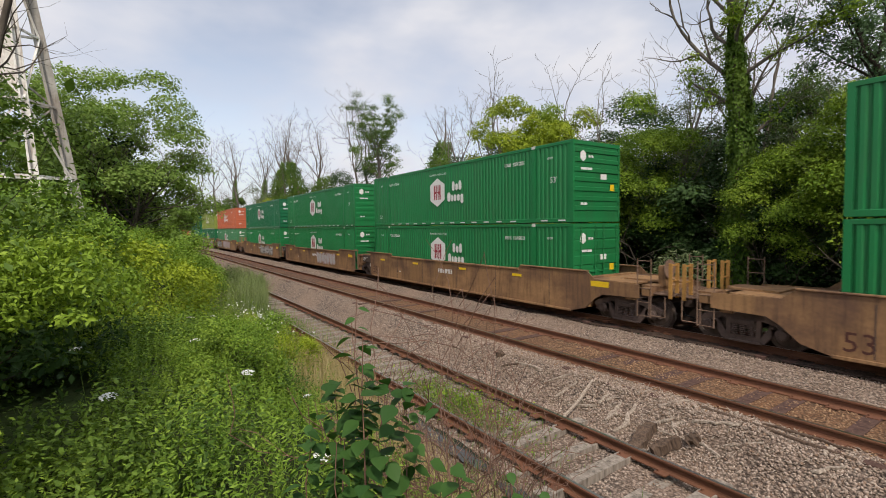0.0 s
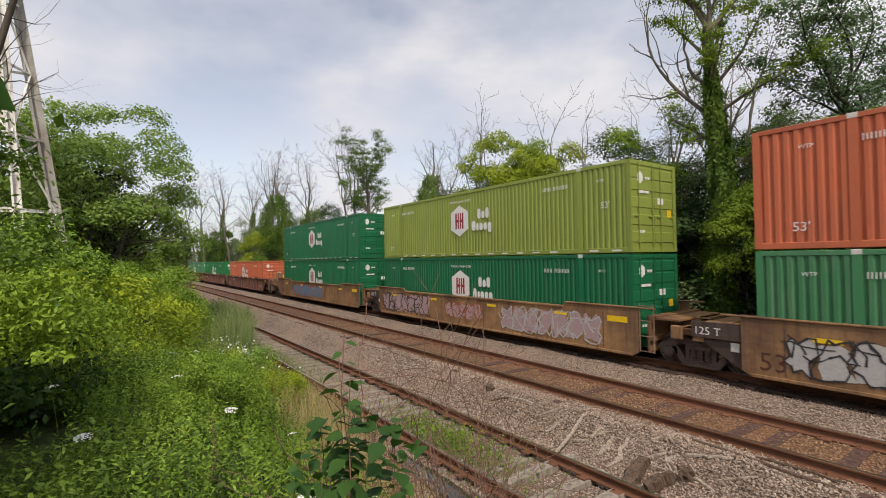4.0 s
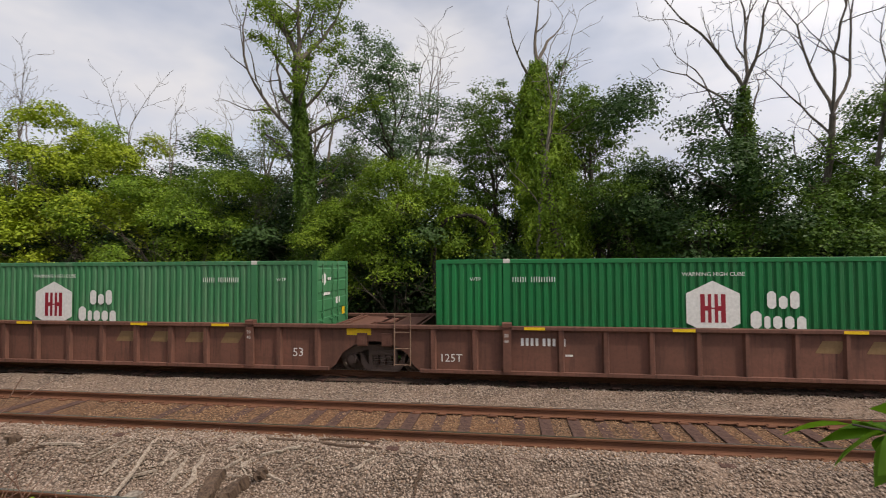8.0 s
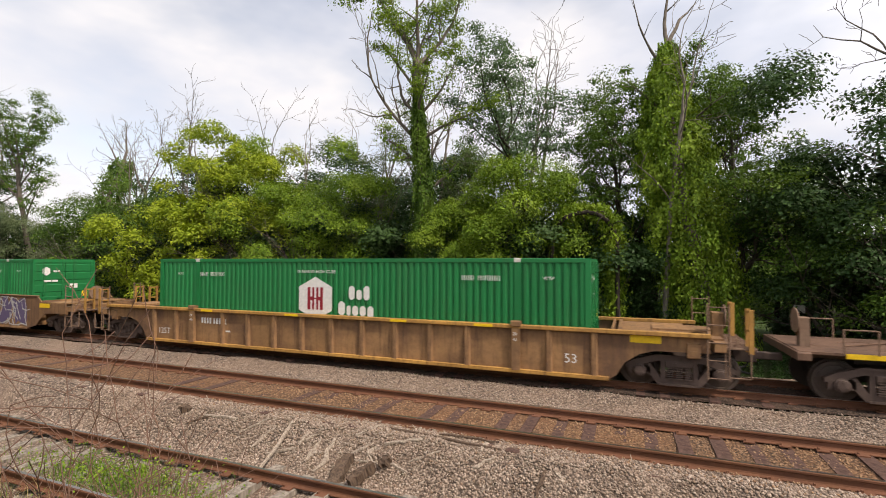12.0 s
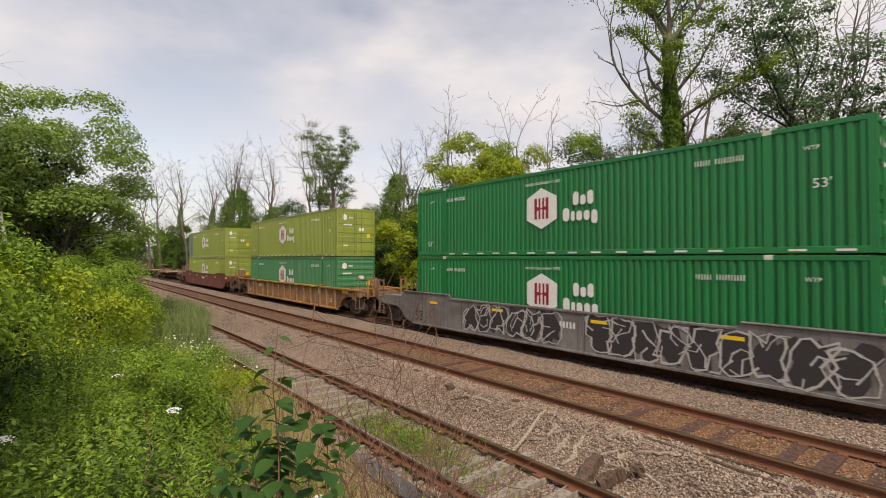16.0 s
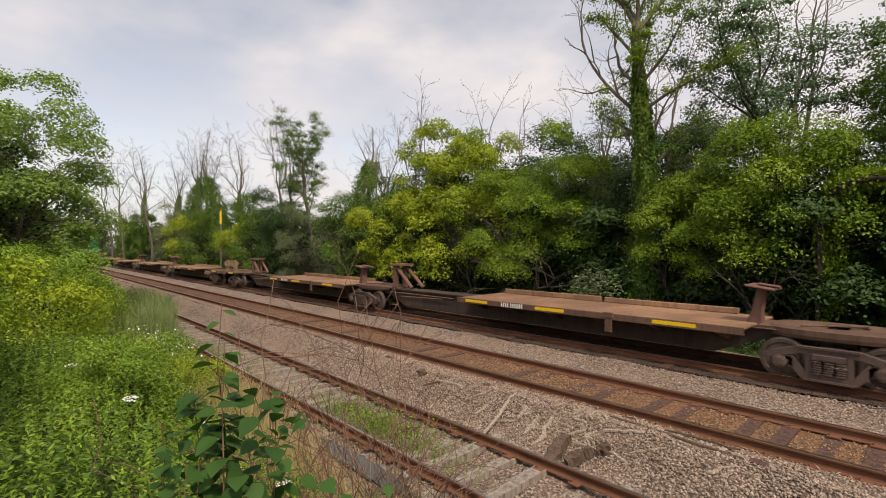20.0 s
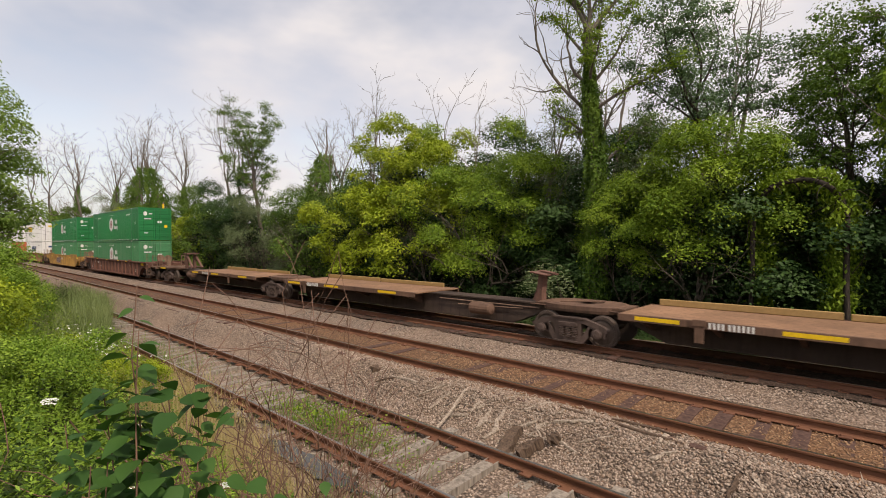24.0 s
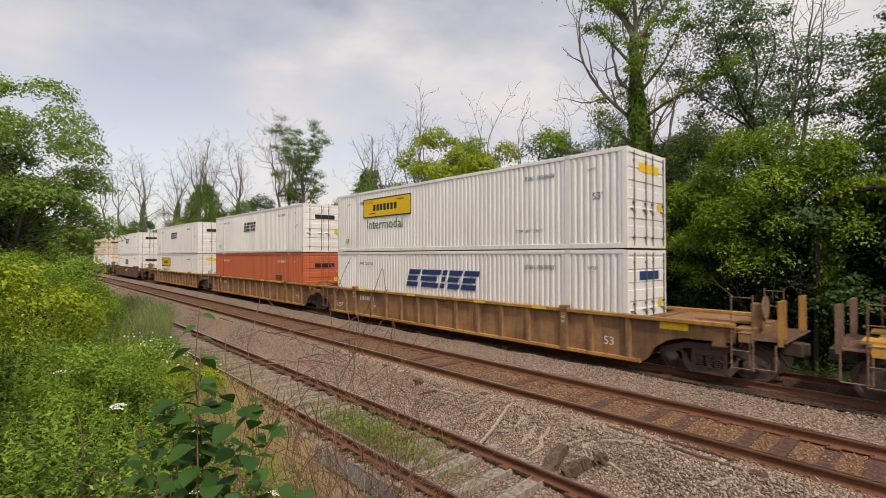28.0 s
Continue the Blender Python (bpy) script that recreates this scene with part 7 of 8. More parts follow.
    for x, y, s, t, k in ((-8.6, -2.6, 1.15, 0, "bank bush"), (-11.0, -1.2, 0.95, 80, "bank bush pale"), (-12.6, -3.4, 1.2, 150, "bank bush"), (-9.6, -4.8, 1.2, 20, "bank bush"), (-14.6, 0.2, 0.85, 210, "bank bush pale"),
                          (-16.4, -2.4, 1.15, 30, "bank bush"), (-18.5, 0.4, 0.85, 120, "bank bush"), (-21.5, -1.0, 1.0, 70, "bank bush pale"), (-22.5, 1.6, 0.75, 10, "bank bush"), (-26.5, 0.4, 0.95, 300, "bank bush"),
                          (-27.0, 2.8, 0.7, 200, "bank bush"), (-32.5, 1.4, 0.95, 45, "bank bush"), (-36.0, 2.8, 0.8, 15, "bank bush pale"), (-41.0, 1.5, 1.0, 60, "bank bush"), (-47.0, 2.4, 0.95, 100, "bank bush"), (-54.0, 1.8, 1.1, 140, "bank bush"),
                          (-62.0, 2.2, 1.15, 200, "bank bush"), (-72.0, 2.0, 1.2, 250, "bank bush pale"), (-84.0, 2.2, 1.3, 30, "bank bush"), (-98.0, 1.4, 1.5, 100, "bank bush"), (-115.0, 1.0, 1.7, 10, "bank bush"), (-135.0, 0.5, 2.0, 90, "bank bush"), (-6.6, -4.0, 0.9, 90, "bank bush"), (-8.4, 1.5, 0.42, 20, "bank bush pale"), (-6.4, 0.9, 0.34, 140, "bank bush"), (-11.0, 2.6, 0.5, 240, "bank bush pale")):
        tree(k, x, y, s, t)


woods()


# ---- low growth, one body of each kind ----
def verge(x):
    """How far the growth on the bank reaches towards the tracks at x."""
    return np.interp(-np.asarray(x), [-30, 0, 4, 8, 12, 17, 21, 25, 30, 40, 120], [2.6, 2.6, 2.9, 3.5, 4.1, 4.3, 4.6, 5.6, 6.6, 6.9, 6.5])


def stuff(name, label, me, category="plants"):
    thing(name, label, category, kind="stuff", me=me)


def weed_points(rng, n, x0, x1, y0, margin=0.0):
    x = rng.uniform(x0, x1, n * 2)
    y = y0 + rng.random(n * 2) * (np.maximum(verge(x) + margin, y0 + 0.1) - y0)
    k = slice(0, n)
    return x[k], y[k]


def weeds(rng, x, y, h, per, leaf, width):
    """Upright stems set with narrow leaves all round."""
    n = len(x)
    z = ground_z(x, y)
    lean = rng.normal(0, 0.16, (n, 2))
    f = np.tile(np.linspace(0.12, 1.0, per), n) ** 0.8
    i = np.repeat(np.arange(n), per)
    hh = h[i] * f
    az = rng.uniform(0, 2 * np.pi, n * per)
    out = np.stack([np.cos(az), np.sin(az), 0.55 * np.ones(n * per)], 1)
    L = leaf * (1.15 - 0.6 * f) * rng.uniform(0.75, 1.25, n * per)
    C = np.stack([x[i] + lean[i, 0] * hh, y[i] + lean[i, 1] * hh, z[i] + hh], 1) + out * L[:, None] * 0.5
    return leaf_array(C, L, L * width, rng, 1.0, 0.15, out)


def blades(rng, x, y, h, width, lean=0.25):
    """Grass: each blade of two bent pieces."""
    n = len(x)
    z = ground_z(x, y) - 0.02
    a = rng.uniform(0, 2 * np.pi, n)
    d = np.stack([np.cos(a), np.sin(a)], 1)
    s = np.stack([-d[:, 1], d[:, 0]], 1) * width * 0.5
    k = rng.normal(0, lean, n)[:, None] * d
    P = np.stack([x, y], 1)
    rows = []
    for f, w in ((0, 1.0), (0.55, 0.8), (1.0, 0.12)):
        c = P + k * h[:, None] * f * f
        zz = z + h * f * (1 - 0.12 * f)
        rows += [np.column_stack([c + s * w, zz]), np.column_stack([c - s * w, zz])]
    V = np.stack(rows, 1).reshape(-1, 3)
    b = np.arange(n)[:, None] * 6
    F = np.concatenate([b + [0, 1, 3], b + [0, 3, 2], b + [2, 3, 5], b + [2, 5, 4]], 1).reshape(-1, 3)
    return V, F


def low_growth():
    r = np.random.default_rng(21)
    x, y = weed_points(r, 6600, -10.5, -0.9, -4.5, -0.3)
    far = (np.hypot(x, y) > 1.5) & (((x + 6.4) / 1.75) ** 2 + ((y + 1.15) / 0.8) ** 2 > 1)
    x, y = x[far], y[far]
    h = r.uniform(0.35, 0.80, len(x)) * np.clip(np.hypot(x, y) / 2.6, 0.55, 1.0) * (0.78 + 0.34 * np.sin(2.6 * x + 1.4 * np.sin(1.9 * y)) * np.sin(2.9 * y + 0.8 * x))
    h = h * np.where((x < -2.4) & (x > -4.8) & (y < -0.1) & (y > -1.6), 0.62, 1.0)
    stuff("weeds", "knee-high fresh green weeds on the bank", leaf_mesh("weeds", LEAF_WEED, [weeds(r, x, y, h, 23, 0.058, 0.33)]))
    c = r.integers(0, 26, 1500)
    cx, cy = r.uniform(-10, -1.6, 26), r.uniform(-3.2, 2.0, 26)
    x, y = cx[c] + r.normal(0, 0.28, 1500), cy[c] + r.normal(0, 0.28, 1500)
    near = (y < verge(x) - 0.4) & (np.hypot(x, y) > 1.7) & (((x + 6.4) / 1.75) ** 2 + ((y + 1.15) / 0.8) ** 2 > 1)
    x, y = x[near], y[near]
    h = r.uniform(0.35, 0.85, len(x)) * np.clip(np.hypot(x, y) / 3.2, 0.5, 1.0)
    stuff("dark_weeds", "darker green leafy weeds in patches on the bank", leaf_mesh("dark weeds", LEAF_MID, [weeds(r, x, y, h, 20, 0.078, 0.46)]))
    x, y = weed_points(r, 2600, -30, -9.5, -5.0, -0.2)
    stuff("tall_weeds", "tall yellow green weeds along the bank", leaf_mesh("tall weeds", LEAF_BRIGHT, [weeds(r, x, y, r.uniform(0.5, 1.1, len(x)), 18, 0.14, 0.26)]))
    x, y = weed_points(r, 1500, -120, -28, -6.0, -1.2)
    stuff("far_weeds", "green weeds along the line", leaf_mesh("far weeds", LEAF_MID, [weeds(r, x, y, r.uniform(0.7, 1.5, len(x)), 14, 0.30, 0.3)]))
    x = r.triangular(-42, -24, -10, 9000)
    y = verge(x) + 0.15 - np.abs(r.normal(0, 0.8, len(x)))
    h = r.uniform(0.6, 1.6, len(x)) * np.clip((-x - 9) / 13, 0.2, 1)
    stuff("reeds", "tall blue green reed grass over the end of the siding", leaf_mesh("reeds", GRASS_BLUE, [blades(r, x, y, h, 0.018, 0.3)]))
    x = r.uniform(-15, -3.2, 15000)
    y = verge(x) + r.normal(-0.05, 0.42, len(x))
    stuff("dry_grass", "dry straw-coloured grass beside the siding", leaf_mesh("dry grass", GRASS_DRY, [blades(r, x, y, r.uniform(0.14, 0.55, len(x)), 0.010, 0.6)]))
    x = np.concatenate([r.normal(-8.2, 1.3, 2200), r.normal(-17.5, 2.5, 1800), r.uniform(-6, -3.6, 900)])
    y = np.concatenate([r.normal(5.6, 0.35, 2200), r.normal(5.2, 0.5, 1800), r.normal(4.0, 0.3, 900)])
    stuff("grass_tufts", "yellow green grass tufts between the siding rails", leaf_mesh("grass tufts", GRASS_GREEN, [blades(r, x, y, r.uniform(0.08, 0.30, len(x)), 0.009, 0.5)]))
    x = r.normal(0, 1, 1500) * 1.1 - 8.1
    y = r.normal(5.65, 0.32, 1500)
    C = np.column_stack([x, y, ground_z(x, y) + 0.05 + r.random(1500) * 0.22])
    stuff("creeping_weed", "yellow green creeping weed between siding ties", leaf_mesh("creeping weed", LEAF_BRIGHT, [leaf_array(C, 0.06, 0.035, r)]))
    x = r.normal(-9.6, 1.7, 1700)
    y = verge(x) - r.uniform(0.1, 1.5, 1700)
    stuff("dead_stalks", "brown dry stalks among the weeds", leaf_mesh("dead stalks", GRASS_DRY, [blades(r, x, y, r.uniform(0.55, 1.2, 1700), 0.013, 0.22)]))
    x = r.uniform(-75, 60, 5200)
    y = 17.2 + r.random(5200) ** 1.3 * 3.8
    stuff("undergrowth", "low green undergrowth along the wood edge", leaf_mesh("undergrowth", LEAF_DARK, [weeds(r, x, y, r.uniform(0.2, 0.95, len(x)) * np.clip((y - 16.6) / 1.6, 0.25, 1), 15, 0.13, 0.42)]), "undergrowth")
    # near slope below the viewer
    x = r.uniform(-4.5, 16, 9000)
    y = r.uniform(0.2, 3.4, 9000)
    stuff("bank_grass", "short grass on the bank slope", leaf_mesh("bank grass", GRASS_GREEN, [blades(r, x, y, r.uniform(0.10, 0.26, len(x)), 0.008, 0.5)]))


low_growth()


# ---- flowers ----
def umbel(rng):
    """A flat white flower head of many small florets on thin rays."""
    n = 70
    a, q = rng.uniform(0, 2 * np.pi, n), 0.06 * np.sqrt(rng.random(n))
    C = np.stack([np.cos(a) * q, np.sin(a) * q, 0.02 - 1.2 * q * q * 4], 1)
    return leaf_mesh("flower head", PETAL, [leaf_array(C, 0.018, 0.016, rng, 2.5, 0.05)])


def flowers():
    r = np.random.default_rng(8)
    head = umbel(r)
    stem = soup("stem", [rod((0, 0, -0.85), (0, 0, 0.0), 0.004, 0.003, 5)] + [rod((0, 0, -0.06), (0.045 * math.cos(a), 0.045 * math.sin(a), 0.0), 0.0015, None, 3) for a in np.arange(0, 6.2, 0.8)])
    stem.materials.append(GRASS_GREEN)
    for x, y, h in ((-3.4, -1.5, 0.55), (-4.3, -0.3, 0.6), (-5.2, -1.7, 0.75), (-6.3, 0.5, 0.6), (-4.9, 0.8, 0.5), (-7.4, 1.3, 0.6), (-8.0, -0.5, 0.75), (-6.0, -0.6, 0.65), (-9.2, 1.9, 0.6), (-2.4, 0.1, 0.4), (-3.1, 0.9, 0.45),
                    (-10.4, 2.4, 0.7), (-5.6, 1.6, 0.5), (-7.0, -1.9, 0.85), (-11.4, 1.4, 0.8), (-4.0, -2.6, 0.7), (-8.8, 0.7, 0.7), (-3.8, 1.7, 0.5)):
        f = thing("wildflower", "white flat-headed wildflower on a thin green stalk", "flower", "wildflowers on the bank", m=pose(x, y, float(ground_z(x, y)) + h, r.normal(0, 8), r.normal(0, 8), r.uniform(0, 360)))
        part("stalk", stem, f)
        part("flower_head", head, f)
    n = 230
    x, y = r.normal(-18.0, 1.5, n), r.normal(3.75, 0.38, n)
    C = np.column_stack([x, y, ground_z(x, y) + r.uniform(0.45, 0.85, n)])
    stuff("daisies", "patch of small white daisies", leaf_mesh("daisies", PETAL, [leaf_array(C, 0.075, 0.075, r, 1.2, 0.05)]), "flowers")


flowers()


# ---- broad-leaved plants close by ----
def oval_leaf(name, L, W, mat, drop=0.12, k=6):
    """A pointed oval leaf, folded along its rib, its base at the origin and its tip along x."""
    v, f = [], []
    for i in range(k + 1):
        t = i / k
        w = W * 0.5 * math.sin(math.pi * t ** 0.8) * (1.1 - 0.25 * t)
        z = -drop * L * t * t
        v += [(L * t, -w, z + 0.22 * w), (L * t, 0, z), (L * t, w, z + 0.22 * w)]
    for i in range(k):
        a = 3 * i
        f += [(a, a + 3, a + 4, a + 1), (a + 1, a + 4, a + 5, a + 2)]
    me = soup(name, [(v, f)], True)
    me.materials.append(mat)
    return me


def knotweeds():
    r = random.Random(4)
    leaves = [oval_leaf("broad leaf", q, q * w, LEAF_KNOT, 0.2) for q, w in ((0.046, 0.74), (0.064, 0.84), (0.076, 0.88))]
    for x, y, top in ((-1.60, 0.58, 2.80), (-1.52, 0.50, 2.68), (-1.66, 0.48, 2.50), (-1.42, 0.58, 2.44), (-1.74, 0.38, 2.40), (-1.56, 0.36, 2.34), (-1.36, 0.72, 2.30), (-1.26, 0.86, 2.26),
                      (-1.12, 0.98, 2.20), (-1.44, 0.42, 2.36), (-1.90, 0.56, 2.30)):
        z = float(ground_z(x, y)) - 0.05
        p = thing("broad_leaved_plant", "upright plant with broad blue green leaves", "plant", "broad-leaved plants close by", m=pose(x, y, z))
        h = top - z
        at, knots = [0.0, 0.0], [(0.0, 0.0, 0.0)]
        for i in range(8):
            at = [at[0] + r.uniform(-0.022, 0.022), at[1] + r.uniform(-0.022, 0.022)]
            knots.append((at[0], at[1], h * (i + 1) / 8))
        me = soup("stalk", [rod(a, b, 0.0055 - 0.0005 * i, 0.005 - 0.0005 * i, 6) for i, (a, b) in enumerate(zip(knots, knots[1:]))])
        me.materials.append(TWIG)
        part("stalk", me, p)
        n = int(h / 0.048)
        az = r.uniform(0, 360)
        for i in range(n):
            f = 0.30 + 0.70 * i / n
            k = min(7, int(f * 8))
            q = f * 8 - k
            c = [knots[k][j] * (1 - q) + knots[k + 1][j] * q for j in range(3)]
            az += 180 + r.uniform(-50, 50)
            out = r.uniform(0.006, 0.05) * (1.25 - 1.0 * f)
            c = (c[0] + math.cos(radians(az)) * out, c[1] + math.sin(radians(az)) * out, c[2] - out * 0.1)
            part("leaf", leaves[0 if f > 0.93 else r.randint(1, 2)], p, pose(*c, 0, 0, az) @ pose(0, 0, 0, r.uniform(-28, 28), r.uniform(-5, 38), 0))


def low_broad_leaves():
    """The crowded leaves round the feet of the broad-leaved plants."""
    r = random.Random(9)
    out = []
    for i in range(210):
        x = r.gauss(-1.54, 0.11)
        y = 0.57 + (x + 1.5) * 0.6 + r.gauss(0, 0.07)
        z = r.uniform(1.85, 2.55) - 0.3 * abs(x + 1.55)
        L = r.uniform(0.05, 0.08)
        m = pose(x, y, z, 0, 0, r.uniform(0, 360)) @ pose(0, 0, 0, r.uniform(-25, 25), r.uniform(-10, 40), 0)
        v, f = [], []
        for k in range(6):
            t = k / 5
            w = L * 0.39 * math.sin(math.pi * min(1, t ** 0.75)) * (1.1 - 0.25 * t)
            for q in (-1, 0, 1):
                v.append(tuple(m @ Vector((L * t, q * w, -0.15 * L * t * t + 0.22 * abs(q) * w))))
        for k in range(5):
            f += [(3 * k, 3 * k + 3, 3 * k + 4, 3 * k + 1), (3 * k + 1, 3 * k + 4, 3 * k + 5, 3 * k + 2)]
        out.append((v, f))
    me = soup("low leaves", out, True)
    me.materials.append(LEAF_KNOT)
    stuff("low_broad_leaves", "crowded broad blue green leaves near the ground", me)


def dry_shrub():
    """A leafless reddish shrub between the viewer and the siding."""
    r = np.random.default_rng(14)
    for x, y, s in ((-3.0, 1.75, 1.1), (-3.6, 2.3, 1.1), (-2.6, 1.5, 0.9), (-2.8, 2.3, 1.4), (-3.4, 2.8, 1.25)):
        ob = thing("dry_shrub", "leafless reddish shrub with fine twigs", "shrub", "dry shrubs on the bank", m=pose(x, y, float(ground_z(x, y))))
        for i in range(4):
            segs, tips = [], []
            limb(r, (r.normal(0, 0.05), r.normal(0, 0.05), -0.1), (r.normal(0, 0.45), r.normal(0, 0.45), 1.0), s * r.uniform(0.9, 1.45), 0.009, segs, tips, 2, 2, 0.25, 0.2, 5)
            segs = [(a, b, max(0.0030, c * 1.1), max(0.0024, d * 1.1)) for a, b, c, d in segs]
            part("stem", tube_mesh("stem", segs, TWIG, 4), ob)


def leaf_spray(name, label, start, points, leaf_sizes, count, seed, mat, reach=0.26):
    """A living branch through the given points, with side twigs that bear single leaves."""
    r = np.random.default_rng(seed)
    ob = thing(name, label, "branch", "leafy branches close by", m=pose(*start))
    segs, spots = [], []
    P = [np.array(p, dtype=float) for p in points]
    for i, (a, b) in enumerate(zip(P, P[1:])):
        w = 0.004 * (1 - i / len(P)) + 0.0018
        segs.append((a, b, w, w * 0.85))
        n = max(2, int(np.linalg.norm(b - a) / 0.05))
        for k in range(n):
            c = a + (b - a) * (k + 0.5) / n
            d = (b - a) / np.linalg.norm(b - a) + r.normal(0, 0.8, 3)
            d[2] -= 0.15
            d /= np.linalg.norm(d)
            q = c + d * r.uniform(0.5, 1.0) * reach
            segs.append((c, q, 0.003, 0.0018))
            for m_ in range(count):
                f = (m_ + 1) / count
                spots.append((c + (q - c) * f, d, 1 if m_ % 2 else -1, m_ == count - 1))
    me = tube_mesh("branch", segs, BARK, 5)
    part("branch", me, ob)
    leaves = [oval_leaf("leaf", s, s * 0.52, mat, 0.2) for s in leaf_sizes]
    for c, d, side, last in spots:
        across = np.cross(d, [0, 0, 1.0])
        across /= np.linalg.norm(across) + 1e-9
        way = d if last else d * 0.6 + across * side * 0.9 + np.array([0, 0, -0.35])
        way = way + r.normal(0, 0.15, 3)
        yaw = math.degrees(math.atan2(way[1], way[0]))
        dip = -math.degrees(math.atan2(way[2], math.hypot(way[0], way[1])))
        part("leaf", leaves[r.integers(0, len(leaves))], ob, Matrix.Translation(Vector(c)) @ pose(0, 0, 0, 0, 0, yaw) @ pose(0, 0, 0, 0, dip, 0) @ pose(0, 0, 0, r.normal(0, 25), 0, 0))


knotweeds()
low_broad_leaves()
dry_shrub()


SWAYING = []


def near_branches():
    spray = "leafy branch with glossy green pointed leaves close by"
    for i, (pts, sizes, count) in enumerate((
        ([(1.37, 0.30, 3.71), (1.28, 0.44, 3.73), (1.17, 0.57, 3.76), (1.03, 0.69, 3.79), (0.88, 0.78, 3.80)], (0.085, 0.10), 5),
        ([(1.54, 0.33, 3.64), (1.50, 0.47, 3.68), (1.40, 0.61, 3.67), (1.27, 0.73, 3.70)], (0.08, 0.095), 5),
        ([(1.97, 0.40, 3.57), (1.87, 0.59, 3.59), (1.76, 0.77, 3.58), (1.60, 0.95, 3.61)], (0.08, 0.10), 6),
        ([(1.90, 0.40, 3.41), (1.86, 0.56, 3.44), (1.81, 0.71, 3.45)], (0.08, 0.10), 6),
        ([(1.75, 0.36, 3.62), (1.70, 0.57, 3.63), (1.63, 0.75, 3.66)], (0.08, 0.095), 5),
        ([(2.30, 0.47, 3.34), (2.25, 0.70, 3.32), (2.18, 0.93, 3.26), (2.12, 1.07, 3.29)], (0.08, 0.10), 6),
        ([(2.21, 0.46, 3.12), (2.17, 0.66, 3.04), (2.10, 0.84, 2.95), (2.08, 0.92, 3.07)], (0.08, 0.10), 6),
        ([(1.29, 0.33, 2.86), (1.18, 0.42, 2.88), (1.03, 0.52, 2.88), (0.91, 0.62, 2.85), (0.81, 0.70, 2.80), (0.69, 0.75, 2.76)], (0.10, 0.12), 5),
        ([(1.40, 0.36, 2.90), (1.33, 0.46, 2.90), (1.24, 0.57, 2.90), (1.13, 0.68, 2.88)], (0.095, 0.115), 5),
        ([(1.05, 0.34, 2.72), (1.00, 0.40, 2.78), (0.94, 0.48, 2.80), (0.85, 0.58, 2.76)], (0.10, 0.12), 5),
        ([(2.10, 0.42, 3.48), (2.02, 0.62, 3.47), (1.92, 0.80, 3.42), (1.84, 0.92, 3.38)], (0.075, 0.09), 6),
        ([(2.25, 0.50, 3.22), (2.16, 0.66, 3.20), (2.06, 0.82, 3.15), (1.95, 0.95, 3.14)], (0.075, 0.09), 6),
        ([(2.00, 0.34, 3.70), (1.86, 0.46, 3.76), (1.68, 0.58, 3.80)], (0.075, 0.09), 6),
    )):
        leaf_spray("leafy_branch", spray, (0, 0, 0), [(2.5 + 0.05 * i, -0.25, pts[0][2] - 0.35)] + pts if i in (2, 3, 5, 6, 10, 11, 12) else [(pts[0][0] + 0.5, -0.1, pts[0][2] - 0.2)] + pts, sizes, count, 30 + i, LEAF_NEAR, 0.13 if 6 < i < 10 else 0.2)
    # stem that carries them
    segs, tips = [], []
    r = np.random.default_rng(3)
    for x, y in ((2.55, -0.25), (1.95, -0.12), (2.75, -0.2)):
        limb(r, (x, y, float(ground_z(x, y)) - 0.2), (0.02, 0.02, 1.0), 3.3, 0.03, segs, tips, 0, 1, 0.1, 0.05, 7)
    ob = thing("sapling", "young leafy sapling stems beside the viewer", "sapling")
    part("stem", tube_mesh("stem", segs, BARK, 6), ob)
    twigs, out = [], []
    for i in range(95):
        c = np.array([2.42, 0.72, 3.22]) + r.normal(0, 1, 3) * [0.24, 0.30, 0.33]
        d = np.array([-0.5, 0.6, -0.15]) + r.normal(0, 0.5, 3)
        d /= np.linalg.norm(d)
        twigs.append((c - d * 0.22, c + d * 0.14, 0.0028, 0.0014))
        for k in range(7):
            side = np.cross(d, [0, 0, 1.0]) * (1 if k % 2 else -1)
            way = d * 0.7 + side * 0.8 + np.array([0, 0, -0.25]) + r.normal(0, 0.25, 3)
            q = c + d * (0.05 * k - 0.2)
            m = Matrix.Translation(Vector(q)) @ Vector(way).to_track_quat("X", "Z").to_matrix().to_4x4() @ pose(0, 0, 0, r.normal(0, 25), 0, 0)
            L = r.uniform(0.045, 0.075)
            v, f = [], []
            for j in range(5):
                t = j / 4
                w = L * 0.27 * math.sin(math.pi * t ** 0.8) * (1.1 - 0.25 * t)
                for e in (-1, 0, 1):
                    v.append(tuple(m @ Vector((L * t, e * w, -0.15 * L * t * t + 0.22 * abs(e) * w))))
            for j in range(4):
                f += [(3 * j, 3 * j + 3, 3 * j + 4, 3 * j + 1), (3 * j + 1, 3 * j + 4, 3 * j + 5, 3 * j + 2)]
            out.append((v, f))
    tagged(part("twigwork", tube_mesh("twigwork", twigs, BARK, 4), ob), kind="stuff")
    me = soup("small leaves", out, True)
    me.materials.append(LEAF_NEAR)
    tagged(part("small_leaves", me, ob, None, "crowded small yellow green leaves"), kind="stuff")
    # broad leaves that hang into view on the other side
    ob = thing("hanging_branch", "thin branch with large hanging green leaves", "branch")
    SWAYING.append(ob)
